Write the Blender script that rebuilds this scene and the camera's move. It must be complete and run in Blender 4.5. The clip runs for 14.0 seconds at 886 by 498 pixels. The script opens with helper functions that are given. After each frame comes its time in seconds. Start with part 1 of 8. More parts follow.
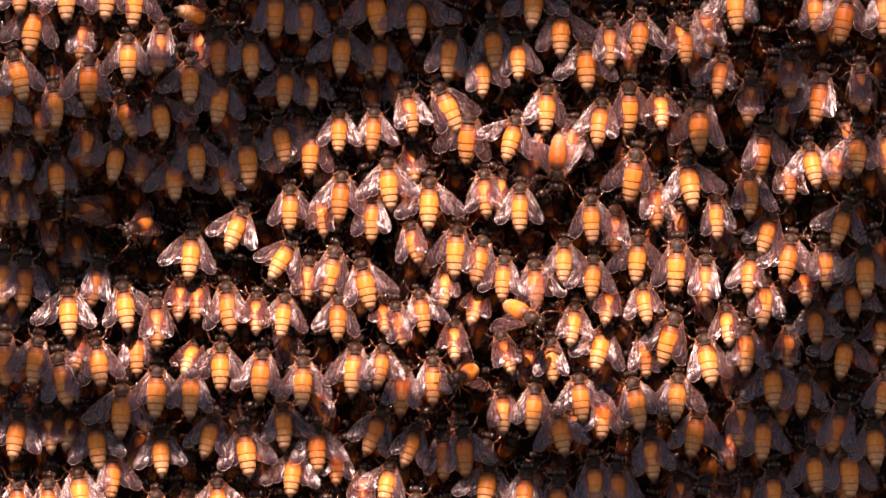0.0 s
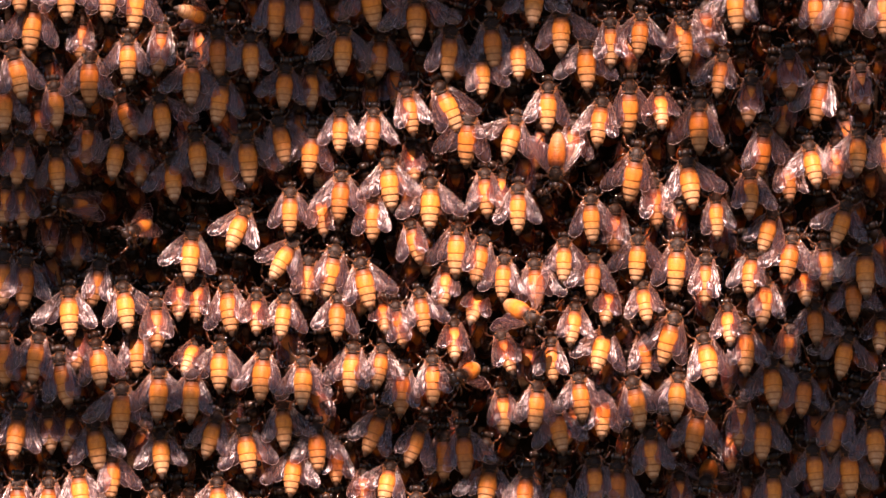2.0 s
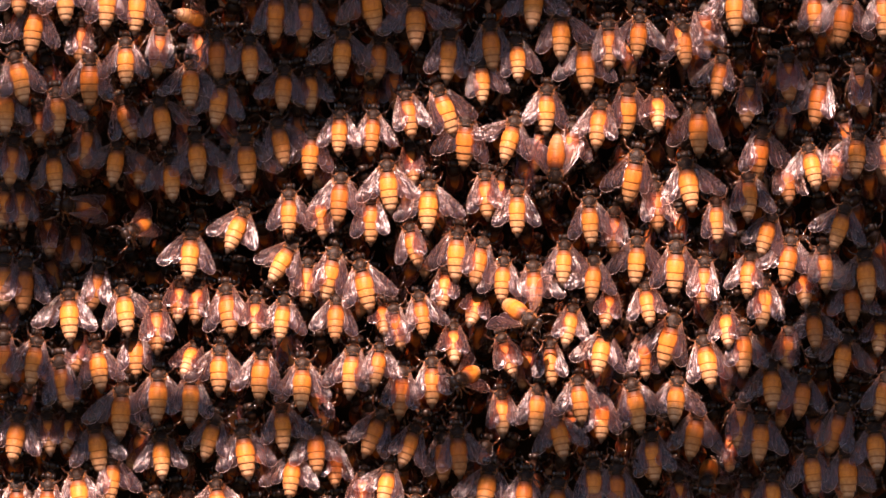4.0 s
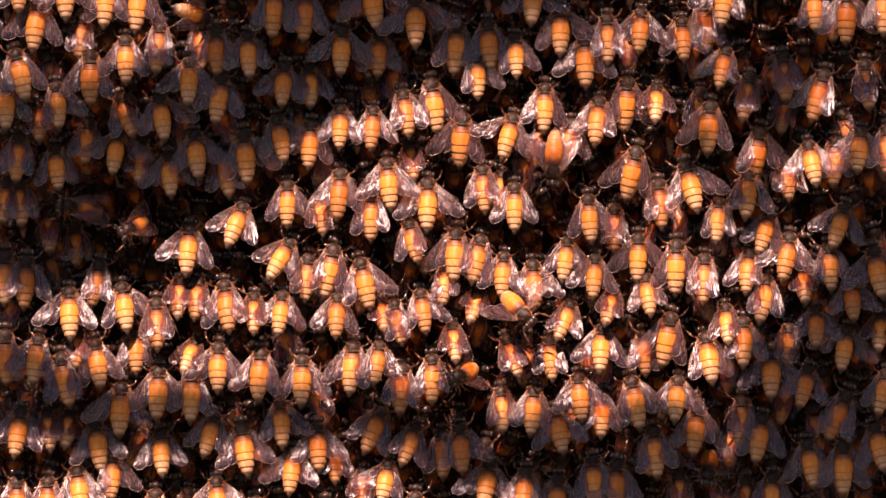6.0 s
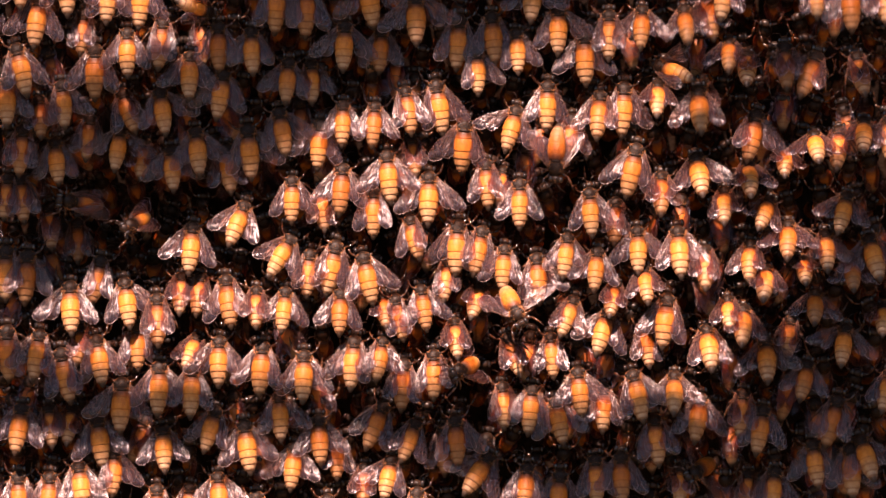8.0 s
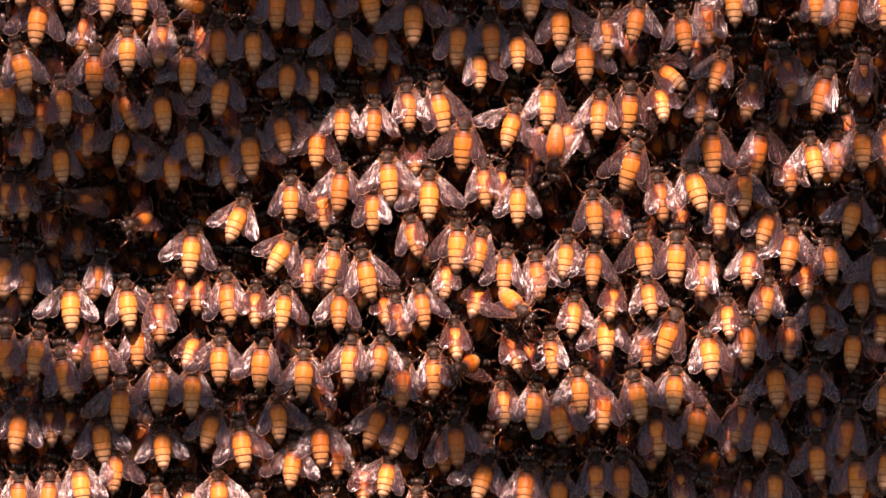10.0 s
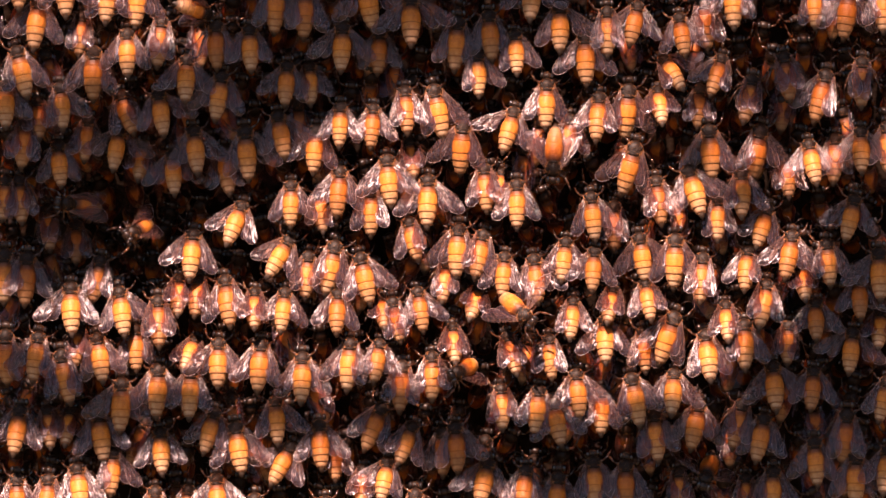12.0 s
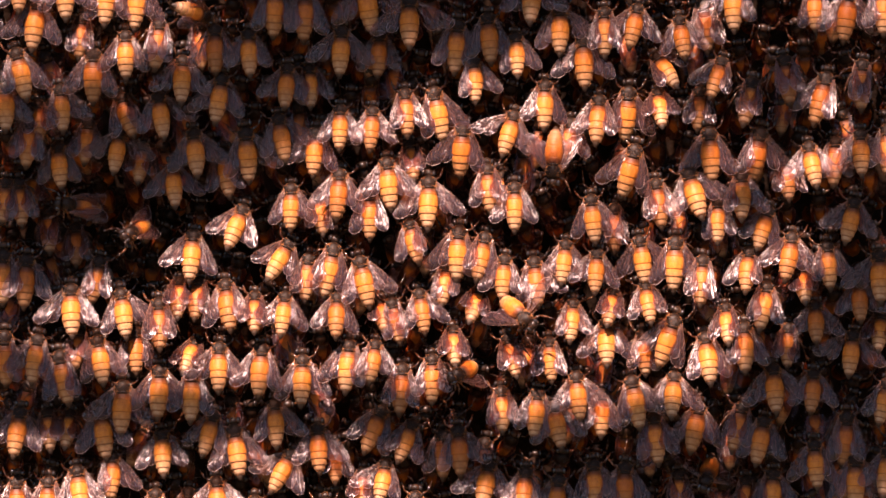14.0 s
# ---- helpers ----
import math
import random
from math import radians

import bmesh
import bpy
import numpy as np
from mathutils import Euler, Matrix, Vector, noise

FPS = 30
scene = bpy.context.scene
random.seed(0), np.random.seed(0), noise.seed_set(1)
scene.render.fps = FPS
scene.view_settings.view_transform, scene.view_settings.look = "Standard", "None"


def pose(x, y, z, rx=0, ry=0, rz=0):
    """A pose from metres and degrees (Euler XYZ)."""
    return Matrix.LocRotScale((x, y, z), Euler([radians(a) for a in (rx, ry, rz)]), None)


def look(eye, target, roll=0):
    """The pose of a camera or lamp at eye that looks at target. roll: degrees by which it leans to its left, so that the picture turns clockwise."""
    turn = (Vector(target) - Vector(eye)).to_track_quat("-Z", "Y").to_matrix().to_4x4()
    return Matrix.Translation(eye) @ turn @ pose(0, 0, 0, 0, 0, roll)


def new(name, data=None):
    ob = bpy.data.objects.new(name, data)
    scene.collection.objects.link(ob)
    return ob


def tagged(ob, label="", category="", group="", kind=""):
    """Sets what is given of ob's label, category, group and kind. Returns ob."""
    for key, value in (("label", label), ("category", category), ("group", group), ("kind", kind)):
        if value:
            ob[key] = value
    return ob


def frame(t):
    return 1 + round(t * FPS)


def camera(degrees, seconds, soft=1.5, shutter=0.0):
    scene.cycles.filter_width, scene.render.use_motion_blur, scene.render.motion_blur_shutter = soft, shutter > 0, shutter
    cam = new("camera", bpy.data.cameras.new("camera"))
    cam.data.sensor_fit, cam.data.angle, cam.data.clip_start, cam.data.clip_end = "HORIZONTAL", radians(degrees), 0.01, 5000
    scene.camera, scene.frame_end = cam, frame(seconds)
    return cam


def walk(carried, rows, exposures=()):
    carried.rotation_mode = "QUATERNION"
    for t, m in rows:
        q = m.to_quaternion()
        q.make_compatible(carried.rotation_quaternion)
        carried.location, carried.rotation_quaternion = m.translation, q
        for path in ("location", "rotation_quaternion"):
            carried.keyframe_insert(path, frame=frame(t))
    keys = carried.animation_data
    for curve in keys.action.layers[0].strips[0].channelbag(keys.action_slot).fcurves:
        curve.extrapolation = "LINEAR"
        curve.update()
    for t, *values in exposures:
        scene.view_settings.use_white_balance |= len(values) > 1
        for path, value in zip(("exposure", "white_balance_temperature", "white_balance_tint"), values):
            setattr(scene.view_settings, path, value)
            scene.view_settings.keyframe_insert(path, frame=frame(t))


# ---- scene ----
MM = 0.001
HIGH = 2.0                      # height of the comb's middle above the ground
SUN = Vector((-0.13, -0.60, 0.79)).normalized()     # from the comb towards the sun

# ---- camera ----
cam = camera(7.34, 14.0, soft=1.5, shutter=0.5)
walk(cam, [
    (0.0, pose(0, -2.0, HIGH, 90.0215, 0, 0.0070)),
    (0.5, pose(0, -2.0, HIGH, 90.0215, 0, 0.0000)),
    (1.0, pose(0, -2.0, HIGH, 90.0215, 0, 0.0070)),
    (1.5, pose(0, -2.0, HIGH, 90.0070, 0, 0.0070)),
    (2.0, pose(0, -2.0, HIGH, 90.0145, 0, 0.0075)),
    (2.5, pose(0, -2.0, HIGH, 90.0431, 0, 0.0070)),
    (3.0, pose(0, -2.0, HIGH, 90.0501, 0, 0.0000)),
    (5.5, pose(0, -2.0, HIGH, 90.0000, 0, 0.0000)),
    (6.0, pose(0, -2.0, HIGH, 90.0075, 0, 0.0000)),
    (6.5, pose(0, -2.0, HIGH, 90.0000, 0, 0.0000)),
    (7.0, pose(0, -2.0, HIGH, 89.9714, 0, 0.0070)),
    (7.5, pose(0, -2.0, HIGH, 89.9714, 0, 0.0070)),
    (8.0, pose(0, -2.0, HIGH, 89.9714, 0, 0.0140)),
    (10.5, pose(0, -2.0, HIGH, 89.9569, 0, 0.0140)),
    (11.0, pose(0, -2.0, HIGH, 89.9569, 0, 0.0070)),
    (11.5, pose(0, -2.0, HIGH, 89.9785, 0, 0.0000)),
    (12.0, pose(0, -2.0, HIGH, 89.9860, 0, 0.0000)),
    (12.5, pose(0, -2.0, HIGH, 89.9855, 0, 0.0000)),
    (13.0, pose(0, -2.0, HIGH, 89.9860, 0, 0.0070)),
    (13.5, pose(0, -2.0, HIGH, 90.0000, 0, 0.0070)),
    (14.0, pose(0, -2.0, HIGH, 90.0070, 0, 0.0000)),
], exposures=[(0.0, 0.97, 5750, 12), (3.2, 0.93, 5750, 12), (5.3, 0.86, 5750, 12), (14.0, 0.86, 5750, 12)])

# ---- light ----
world = bpy.data.worlds.new("world")
scene.world = world
world.use_nodes = True
sky = world.node_tree.nodes.new("ShaderNodeTexSky")
sky.sky_type, sky.sun_disc = "NISHITA", False
sky.dust_density = 1.3
sky.sun_elevation = math.asin(SUN.z)
sky.sun_rotation = math.atan2(SUN.x, SUN.y)
world.node_tree.links.new(sky.outputs[0], world.node_tree.nodes["Background"].inputs[0])
world.node_tree.nodes["Background"].inputs[1].default_value = 0.054
sun = new("sun", bpy.data.lights.new("sun", "SUN"))
sun.data.energy, sun.data.angle, sun.data.color = 12.5, radians(0.53), (1.0, 0.627, 0.453)
sun.matrix_world = look(Vector((0, 0, HIGH)) + SUN * 6, (0, 0, HIGH))


# ---- materials ----
def material(name, colour, rough=0.5, spec=0.5):
    m = bpy.data.materials.new(name)
    m.use_nodes = True
    b = m.node_tree.nodes["Principled BSDF"]
    b.inputs["Base Color"].default_value = (*colour, 1)
    b.inputs["Roughness"].default_value = rough
    b.inputs["Specular IOR Level"].default_value = spec
    return m, m.node_tree.nodes, m.node_tree.links, b


def noise_node(n, l, scale, detail=3.0, stretch=None):
    co = n.new("ShaderNodeTexCoord")
    tex = n.new("ShaderNodeTexNoise")
    tex.inputs["Scale"].default_value, tex.inputs["Detail"].default_value = scale, detail
    if stretch:
        mp = n.new("ShaderNodeMapping")
        mp.inputs["Scale"].default_value = stretch
        l.new(co.outputs["Object"], mp.inputs[0])
        l.new(mp.outputs[0], tex.inputs[0])
    else:
        l.new(co.outputs["Object"], tex.inputs[0])
    return tex


def bump(n, l, b, tex, strength, distance):
    bp = n.new("ShaderNodeBump")
    bp.inputs["Strength"].default_value, bp.inputs["Distance"].default_value = strength, distance
    l.new(tex.outputs[0], bp.inputs["Height"])
    l.new(bp.outputs[0], b.inputs["Normal"])
    return bp


def ramp(n, stops, mode="LINEAR"):
    r = n.new("ShaderNodeValToRGB")
    r.color_ramp.interpolation = mode
    e = r.color_ramp.elements
    while len(e) < len(stops):
        e.new(0.5)
    for el, (p, c) in zip(e, stops):
        el.position, el.color = p, (*c, 1)
    return r


def two_tone(name, dark, light, scale, rough, spec=0.5, strength=0.4, depth=0.0002, detail=4.0):
    m, n, l, b = material(name, dark, rough, spec)
    tex = noise_node(n, l, scale, detail)
    r = ramp(n, [(0.35, dark), (0.68, light)])
    l.new(tex.outputs[0], r.inputs[0])
    l.new(r.outputs[0], b.inputs["Base Color"])
    bump(n, l, b, noise_node(n, l, scale * 2.3, 4), strength, depth)
    return m


def abdomen_material():
    """Orange tergites that pale to tan towards the tail, a dark hind edge on each."""
    m, n, l, b = material("abdomen_cuticle", (0.6, 0.25, 0.05), 0.46, 0.24)
    along = n.new("ShaderNodeAttribute")
    along.attribute_name = "along"
    wob = noise_node(n, l, 420, 2)
    wm = n.new("ShaderNodeMath")
    wm.operation, wm.inputs[1].default_value = "MULTIPLY_ADD", 0.030
    l.new(wob.outputs[0], wm.inputs[0])
    l.new(along.outputs["Fac"], wm.inputs[2])
    main = ramp(n, [(0.03, (0.08, 0.028, 0.013)), (0.09, (0.20, 0.062, 0.015)), (0.19, (0.52, 0.168, 0.016)), (0.38, (0.54, 0.191, 0.020)), (0.47, (0.51, 0.207, 0.038)),
                    (0.57, (0.46, 0.230, 0.076)), (0.70, (0.43, 0.250, 0.118)), (0.80, (0.42, 0.280, 0.165)), (0.87, (0.30, 0.215, 0.14)), (0.905, (0.075, 0.05, 0.036)), (0.97, (0.025, 0.017, 0.014))])
    l.new(wm.outputs[0], main.inputs[0])
    band = ramp(n, [(0.0, (0, 0, 0)), (0.250, (0, 0, 0)), (0.275, (0.30, 0.30, 0.30)), (0.290, (0, 0, 0)), (0.396, (0, 0, 0)), (0.424, (0.80, 0.80, 0.80)), (0.440, (0, 0, 0)), (0.560, (0, 0, 0)), (0.594, (1, 1, 1)), (0.614, (0, 0, 0)),
                    (0.712, (0, 0, 0)), (0.748, (1, 1, 1)), (0.770, (0, 0, 0)), (0.842, (0, 0, 0)), (0.876, (1, 1, 1)), (0.900, (0, 0, 0))])
    l.new(wm.outputs[0], band.inputs[0])
    dark = n.new("ShaderNodeMixRGB")
    dark.inputs[2].default_value = (0.13, 0.05, 0.02, 1)
    # age: some bees are redder and darker than others, and more sharply banded
    info = n.new("ShaderNodeAttribute")
    info.attribute_type, info.attribute_name = "OBJECT", "age"
    sharp = n.new("ShaderNodeMapRange")
    sharp.inputs["To Min"].default_value, sharp.inputs["To Max"].default_value = 0.50, 0.95
    wrap = n.new("ShaderNodeMath")
    wrap.operation, wrap.inputs[1].default_value = "PINGPONG", 0.17
    l.new(info.outputs["Fac"], wrap.inputs[0])
    sharp.inputs["From Max"].default_value = 0.17
    l.new(wrap.outputs[0], sharp.inputs["Value"])
    force = n.new("ShaderNodeMath")
    force.operation = "MULTIPLY"
    l.new(band.outputs[0], force.inputs[0])
    l.new(sharp.outputs[0], force.inputs[1])
    l.new(force.outputs[0], dark.inputs[0])
    age = ramp(n, [(0.0, (0.62, 0.50, 0.38)), (0.25, (0.80, 0.72, 0.60)), (0.6, (0.95, 0.94, 0.92)), (1.0, (1.0, 1.03, 1.04))])
    l.new(info.outputs["Fac"], age.inputs[0])
    mul = n.new("ShaderNodeMixRGB")
    mul.blend_type, mul.inputs[0].default_value = "MULTIPLY", 1.0
    l.new(main.outputs[0], mul.inputs[1])
    l.new(age.outputs[0], mul.inputs[2])
    mott = noise_node(n, l, 900, 3)
    mr = ramp(n, [(0.3, (0.72, 0.64, 0.58)), (0.62, (1, 1, 1))])
    l.new(mott.outputs[0], mr.inputs[0])
    mul2 = n.new("ShaderNodeMixRGB")
    mul2.blend_type, mul2.inputs[0].default_value = "MULTIPLY", 1.0
    l.new(mul.outputs[0], mul2.inputs[1])
    l.new(mr.outputs[0], mul2.inputs[2])
    l.new(mul2.outputs[0], dark.inputs[1])
    l.new(dark.outputs[0], b.inputs["Base Color"])
    bump(n, l, b, noise_node(n, l, 1900, 4), 0.5, 0.0003)
    return m


def wing_material():
    """Smoky membrane: lets light through, glints where it is creased."""
    m, n, l, b = material("wing_membrane", (0.06, 0.045, 0.05), 0.4, 0.3)
    out = n["Material Output"]
    smoke = noise_node(n, l, 260, 3)
    r = ramp(n, [(0.3, (0.026, 0.014, 0.018)), (0.7, (0.092, 0.050, 0.060))])
    l.new(smoke.outputs[0], r.inputs[0])
    l.new(r.outputs[0], b.inputs["Base Color"])
    # fine pleats along the wing near its root, a smooth buckled sheet towards the tip
    where = n.new("ShaderNodeTexCoord")
    axes = n.new("ShaderNodeSeparateXYZ")
    l.new(where.outputs["Object"], axes.inputs[0])
    fade = n.new("ShaderNodeMapRange")
    fade.inputs["From Min"].default_value, fade.inputs["From Max"].default_value = -10.5 * MM, -3.0 * MM
    fade.inputs["To Min"].default_value, fade.inputs["To Max"].default_value = 0.42, 1.0
    l.new(axes.outputs["Z"], fade.inputs["Value"])
    broad = bump(n, l, b, noise_node(n, l, 260, 1, (1.6, 1.0, 0.5)), 1.0, 0.0007)
    pleat = noise_node(n, l, 1000, 1.5, (2.3, 0.5, 0.07))
    bp = bump(n, l, b, pleat, 1.0, 0.0014)
    l.new(fade.outputs[0], bp.inputs["Strength"])
    l.new(broad.outputs[0], bp.inputs["Normal"])
    clear = n.new("ShaderNodeBsdfTransparent")
    clear.inputs[0].default_value = (0.90, 0.72, 0.62, 1)
    mix = n.new("ShaderNodeMixShader")
    mix.inputs[0].default_value = 0.29
    l.new(clear.outputs[0], mix.inputs[1])
    l.new(b.outputs[0], mix.inputs[2])
    gloss = n.new("ShaderNodeBsdfGlossy")
    gloss.distribution = "BECKMANN"
    gloss.inputs["Roughness"].default_value = 0.24
    gloss.inputs["Color"].default_value = (1, 0.90, 0.93, 1)
    l.new(bp.outputs[0], gloss.inputs["Normal"])
    shine = n.new("ShaderNodeMixShader")
    shine.inputs[0].default_value = 0.033
    l.new(mix.outputs[0], shine.inputs[1])
    l.new(gloss.outputs[0], shine.inputs[2])
    l.new(shine.outputs[0], out.inputs["Surface"])
    return m


CUTICLE = two_tone("black_cuticle", (0.006, 0.004, 0.003), (0.030, 0.014, 0.008), 900, 0.36, 0.28, 0.5, 0.0001)
EYE = two_tone("compound_eye", (0.008, 0.006, 0.006), (0.02, 0.014, 0.012), 3000, 0.16, 0.7, 0.2, 0.00003)
HIDE = two_tone("thorax_fur", (0.007, 0.004, 0.003), (0.021, 0.010, 0.005), 1500, 0.42, 0.16, 0.5, 0.0002)
HAIR = two_tone("brown_hair", (0.10, 0.038, 0.013), (0.38, 0.155, 0.046), 900, 0.7, 0.15, 0.2, 0.0001)
LEG = two_tone("leg_cuticle", (0.010, 0.005, 0.004), (0.095, 0.036, 0.014), 400, 0.22, 0.6, 0.2, 0.0001)
VEIN = two_tone("wing_vein", (0.055, 0.026, 0.018), (0.20, 0.105, 0.070), 900, 0.24, 0.6, 0.1, 0.0001)
RIM = two_tone("pale_wing_edge", (0.10, 0.06, 0.055), (0.42, 0.30, 0.28), 900, 0.3, 0.6, 0.1, 0.0001)
ABDOMEN = abdomen_material()
WING = wing_material()
# wax darker than old comb: the gaps' deep shade is in the colour
WAX = two_tone("old_shaded_wax", (0.005, 0.003, 0.002), (0.012, 0.007, 0.004), 90, 0.9, 0.05, 0.8, 0.002)
BARK = two_tone("bark", (0.06, 0.045, 0.032), (0.20, 0.15, 0.11), 30, 0.85, 0.2, 1.0, 0.01)
LEAF = two_tone("leaf_green", (0.035, 0.085, 0.018), (0.07, 0.14, 0.03), 60, 0.42, 0.4, 0.3, 0.0006)
SOIL = two_tone("grassy_earth", (0.050, 0.046, 0.024), (0.11, 0.088, 0.052), 3.5, 0.9, 0.2, 1.0, 0.02)


# ---- mesh helpers ----
def mesh(name, bm, *mats, smooth=True):
    me = bpy.data.meshes.new(name)
    bm.normal_update()
    bm.to_mesh(me)
    bm.free()
    for m in mats:
        me.materials.append(m)
    if smooth:
        for p in me.polygons:
            p.use_smooth = True
    return me


def part(name, data, parent, m=None, label=""):
    ob = new(name, data)
    ob.parent = parent
    if m is not None:
        ob.matrix_basis = m
    return tagged(ob, label)


def tube(bm, points, radii, sides=6, slot=0):
    rings = []
    for i, p in enumerate(points):
        a, c = points[max(i - 1, 0)], points[min(i + 1, len(points) - 1)]
        q = (Vector(c) - Vector(a)).to_track_quat("Z", "Y")
        rings.append([bm.verts.new(Vector(p) + q @ Vector((radii[i] * math.cos(k * math.tau / sides), radii[i] * math.sin(k * math.tau / sides), 0))) for k in range(sides)])
    for r0, r1 in zip(rings, rings[1:]):
        for k in range(sides):
            bm.faces.new((r0[k], r0[(k + 1) % sides], r1[(k + 1) % sides], r1[k])).material_index = slot
    bm.faces.new(rings[0][::-1]).material_index = slot
    bm.faces.new(rings[-1]).material_index = slot


def blade(bm, p, q, width, slot):
    """One tapering hair."""
    side = (q - p).cross(Vector((0.3, 1, 0.2))).normalized() * width
    bm.faces.new([bm.verts.new(c) for c in (p - side, p + side, q)]).material_index = slot


def ball(bm, centre, radii, slot=0, u=14, v=9):
    made = bmesh.ops.create_uvsphere(bm, u_segments=u, v_segments=v, radius=1)["verts"]
    for vert in made:
        vert.co = Vector((vert.co.x * radii[0], vert.co.y * radii[1], vert.co.z * radii[2])) + Vector(centre)
    for f in {f for vert in made for f in vert.link_faces}:
        f.material_index = slot


# ---- one honeybee, in its parts: head up (z), back towards -y, 18.5 mm long ----
def head_mesh(hairs=46):
    bm = bmesh.new()
    ball(bm, (0, 0.2 * MM, 0), (1.75 * MM, 1.35 * MM, 1.2 * MM), 0, 12, 8)
    for k in range(-1, 2):
        ball(bm, (k * 0.38 * MM, -1.12 * MM, (0.25 + 0.25 * (k == 0)) * MM), (0.16 * MM,) * 3, 1, 6, 4)
    for k in range(hairs):
        a, t = random.uniform(0, math.tau), random.uniform(0.0, 1.1)
        d = Vector((math.cos(a) * math.sin(t) * 1.3, -math.cos(t) * 1.1, math.sin(a) * math.sin(t)))
        blade(bm, d * 1.0 * MM, d * 1.42 * MM + Vector((0, 0, 0.2 * MM)), 0.04 * MM, 2)
    return mesh("bee_head", bm, CUTICLE, EYE, HAIR)


def eye_mesh():
    """Long oval compound eye, flattened towards the head."""
    bm = bmesh.new()
    ball(bm, (0, 0, 0), (0.72 * MM, 1.2 * MM, 1.05 * MM), 0, 9, 7)
    return mesh("bee_eye", bm, EYE)


def thorax_mesh():
    bm = bmesh.new()
    ball(bm, (0, 0, 0), (2.3 * MM, 2.0 * MM, 2.5 * MM), 0, 18, 12)
    ball(bm, (0, -1.25 * MM, -1.6 * MM), (1.5 * MM, 0.75 * MM, 0.6 * MM), 2, 12, 7)      # scutellum
    for s in (-1, 1):
        ball(bm, (s * 1.75 * MM, -1.2 * MM, 0.55 * MM), (0.5 * MM, 0.45 * MM, 0.6 * MM), 0, 8, 5)
    for k in range(800):                       # a worn, shiny middle; longer amber hair round the sides and the hind edge
        a = random.uniform(0, math.tau)
        t = random.uniform(0.12, 1.75)
        n = Vector((math.cos(a) * math.sin(t), -math.cos(t), math.sin(a) * math.sin(t)))
        d = Vector((n.x * 2.3, n.y * 2.0, n.z * 2.5)) * MM
        long = 0.35 + 0.60 * min(1, t / 1.1) * random.uniform(0.6, 1.2)
        flow = n * (0.10 + 0.16 * min(1, t)) + Vector((0.25 * n.x + random.gauss(0, 0.12), random.gauss(0, 0.05), -0.62 + random.gauss(0, 0.15)))
        amber = t > 0.85 or (t > 0.6 and n.z < -0.35) or random.random() < 0.07
        blade(bm, d * 0.985, d + flow * long * MM, 0.045 * MM, 1 if amber else 0)
    return mesh("bee_thorax", bm, HIDE, HAIR, HIDE)


CUTS = (0.0, 1.5, 4.9, 6.95, 8.75, 10.3, 11.9)


SAG = 0.40 * MM                  # the plates reach further back along the spine


def girth(s):
    """The abdomen's half width, s millimetres behind the waist."""
    u = s / 11.9
    return 2.66 * MM * min(1.0, 0.70 + 1.5 * u) ** 0.8 * (1 - 0.16 * max(0.0, u - 0.25)) * max(0.0, 1 - max(0.0, (u - 0.40) / 0.61) ** 2.0) ** 0.85 + 0.03 * MM


def lathe(bm, rows, sides):
    """Rings about the body's axis, flatter below, curled a little at the tail."""
    rings = []
    for s, r in rows:
        ring = []
        for i in range(sides):
            c, d = math.cos(i * math.tau / sides), math.sin(i * math.tau / sides)
            ring.append(bm.verts.new((r * c, r * d * (0.93 if d < 0 else 0.72) + 0.010 * s * s * MM, -s * MM - SAG * max(0, -d) * min(1, s / 3) * min(1, (11.95 - s) / 3))))
        rings.append(ring)
    for r0, r1 in zip(rings, rings[1:]):
        for i in range(sides):
            bm.faces.new((r0[i], r1[i], r1[(i + 1) % sides], r0[(i + 1) % sides]))
    return rings


def marked(name, bm, *mats):
    """Keeps on each vertex how far along the abdomen it lies."""
    me = mesh(name, bm, *mats)
    spots = me.attributes.new("along", "FLOAT", "POINT")
    for v in me.vertices:
        s = -v.co.z / MM
        y = v.co.y / MM - 0.010 * s * s
        back = max(0.0, -y) / max(0.05, math.hypot(v.co.x / MM, y))
        spots.data[v.index].value = (s - SAG / MM * back * min(1, s / 3) * max(0, min(1, (11.95 - s) / 3))) / 11.9
    return me


def abdomen_mesh(sides=16, hairs=280, shrink=0.08, cuts=(0, 0.5, 1.2, 2.5, 4.0, 5.5, 7.0, 8.2, 9.2, 10.1, 10.9, 11.5, 11.85)):
    bm = bmesh.new()
    rings = lathe(bm, [(s, max(0.02 * MM, girth(s) - shrink * MM)) for s in cuts], sides)
    bm.faces.new(rings[-1][::-1])
    bm.faces.new(rings[0])
    for k in range(hairs):                     # short pale hair
        s, a = 10.4 * random.random() ** 0.7, random.uniform(math.pi, math.tau)
        r = girth(s)
        p = Vector((r * math.cos(a), r * math.sin(a) * 0.9 + 0.010 * s * s * MM, -s * MM))
        blade(bm, p, p + Vector((math.cos(a) * 0.22, math.sin(a) * 0.2, -0.55)) * MM, 0.028 * MM, 1)
    return marked("bee_abdomen", bm, ABDOMEN, HAIR)


def tergite_mesh(k):
    """One plate of the back: it swells, and its hind edge laps over the next."""
    bm = bmesh.new()
    a, c = CUTS[k], CUTS[k + 1]
    force = (0.4, 0.9, 1.2, 1.5, 1.5, 1.4)[k]
    rows = []
    for f, swell in ((0.0, -0.09), (0.10, -0.03), (0.45, 0.03), (0.86, 0.095), (0.99, 0.08), (1.02, -0.09)):
        s = min(11.86, a + (c - a) * f)
        rows.append((s, max(0.03 * MM, girth(s) + swell * MM * (force if swell > -0.08 else 1))))
    lathe(bm, rows, 20)
    return marked("bee_tergite", bm, ABDOMEN)


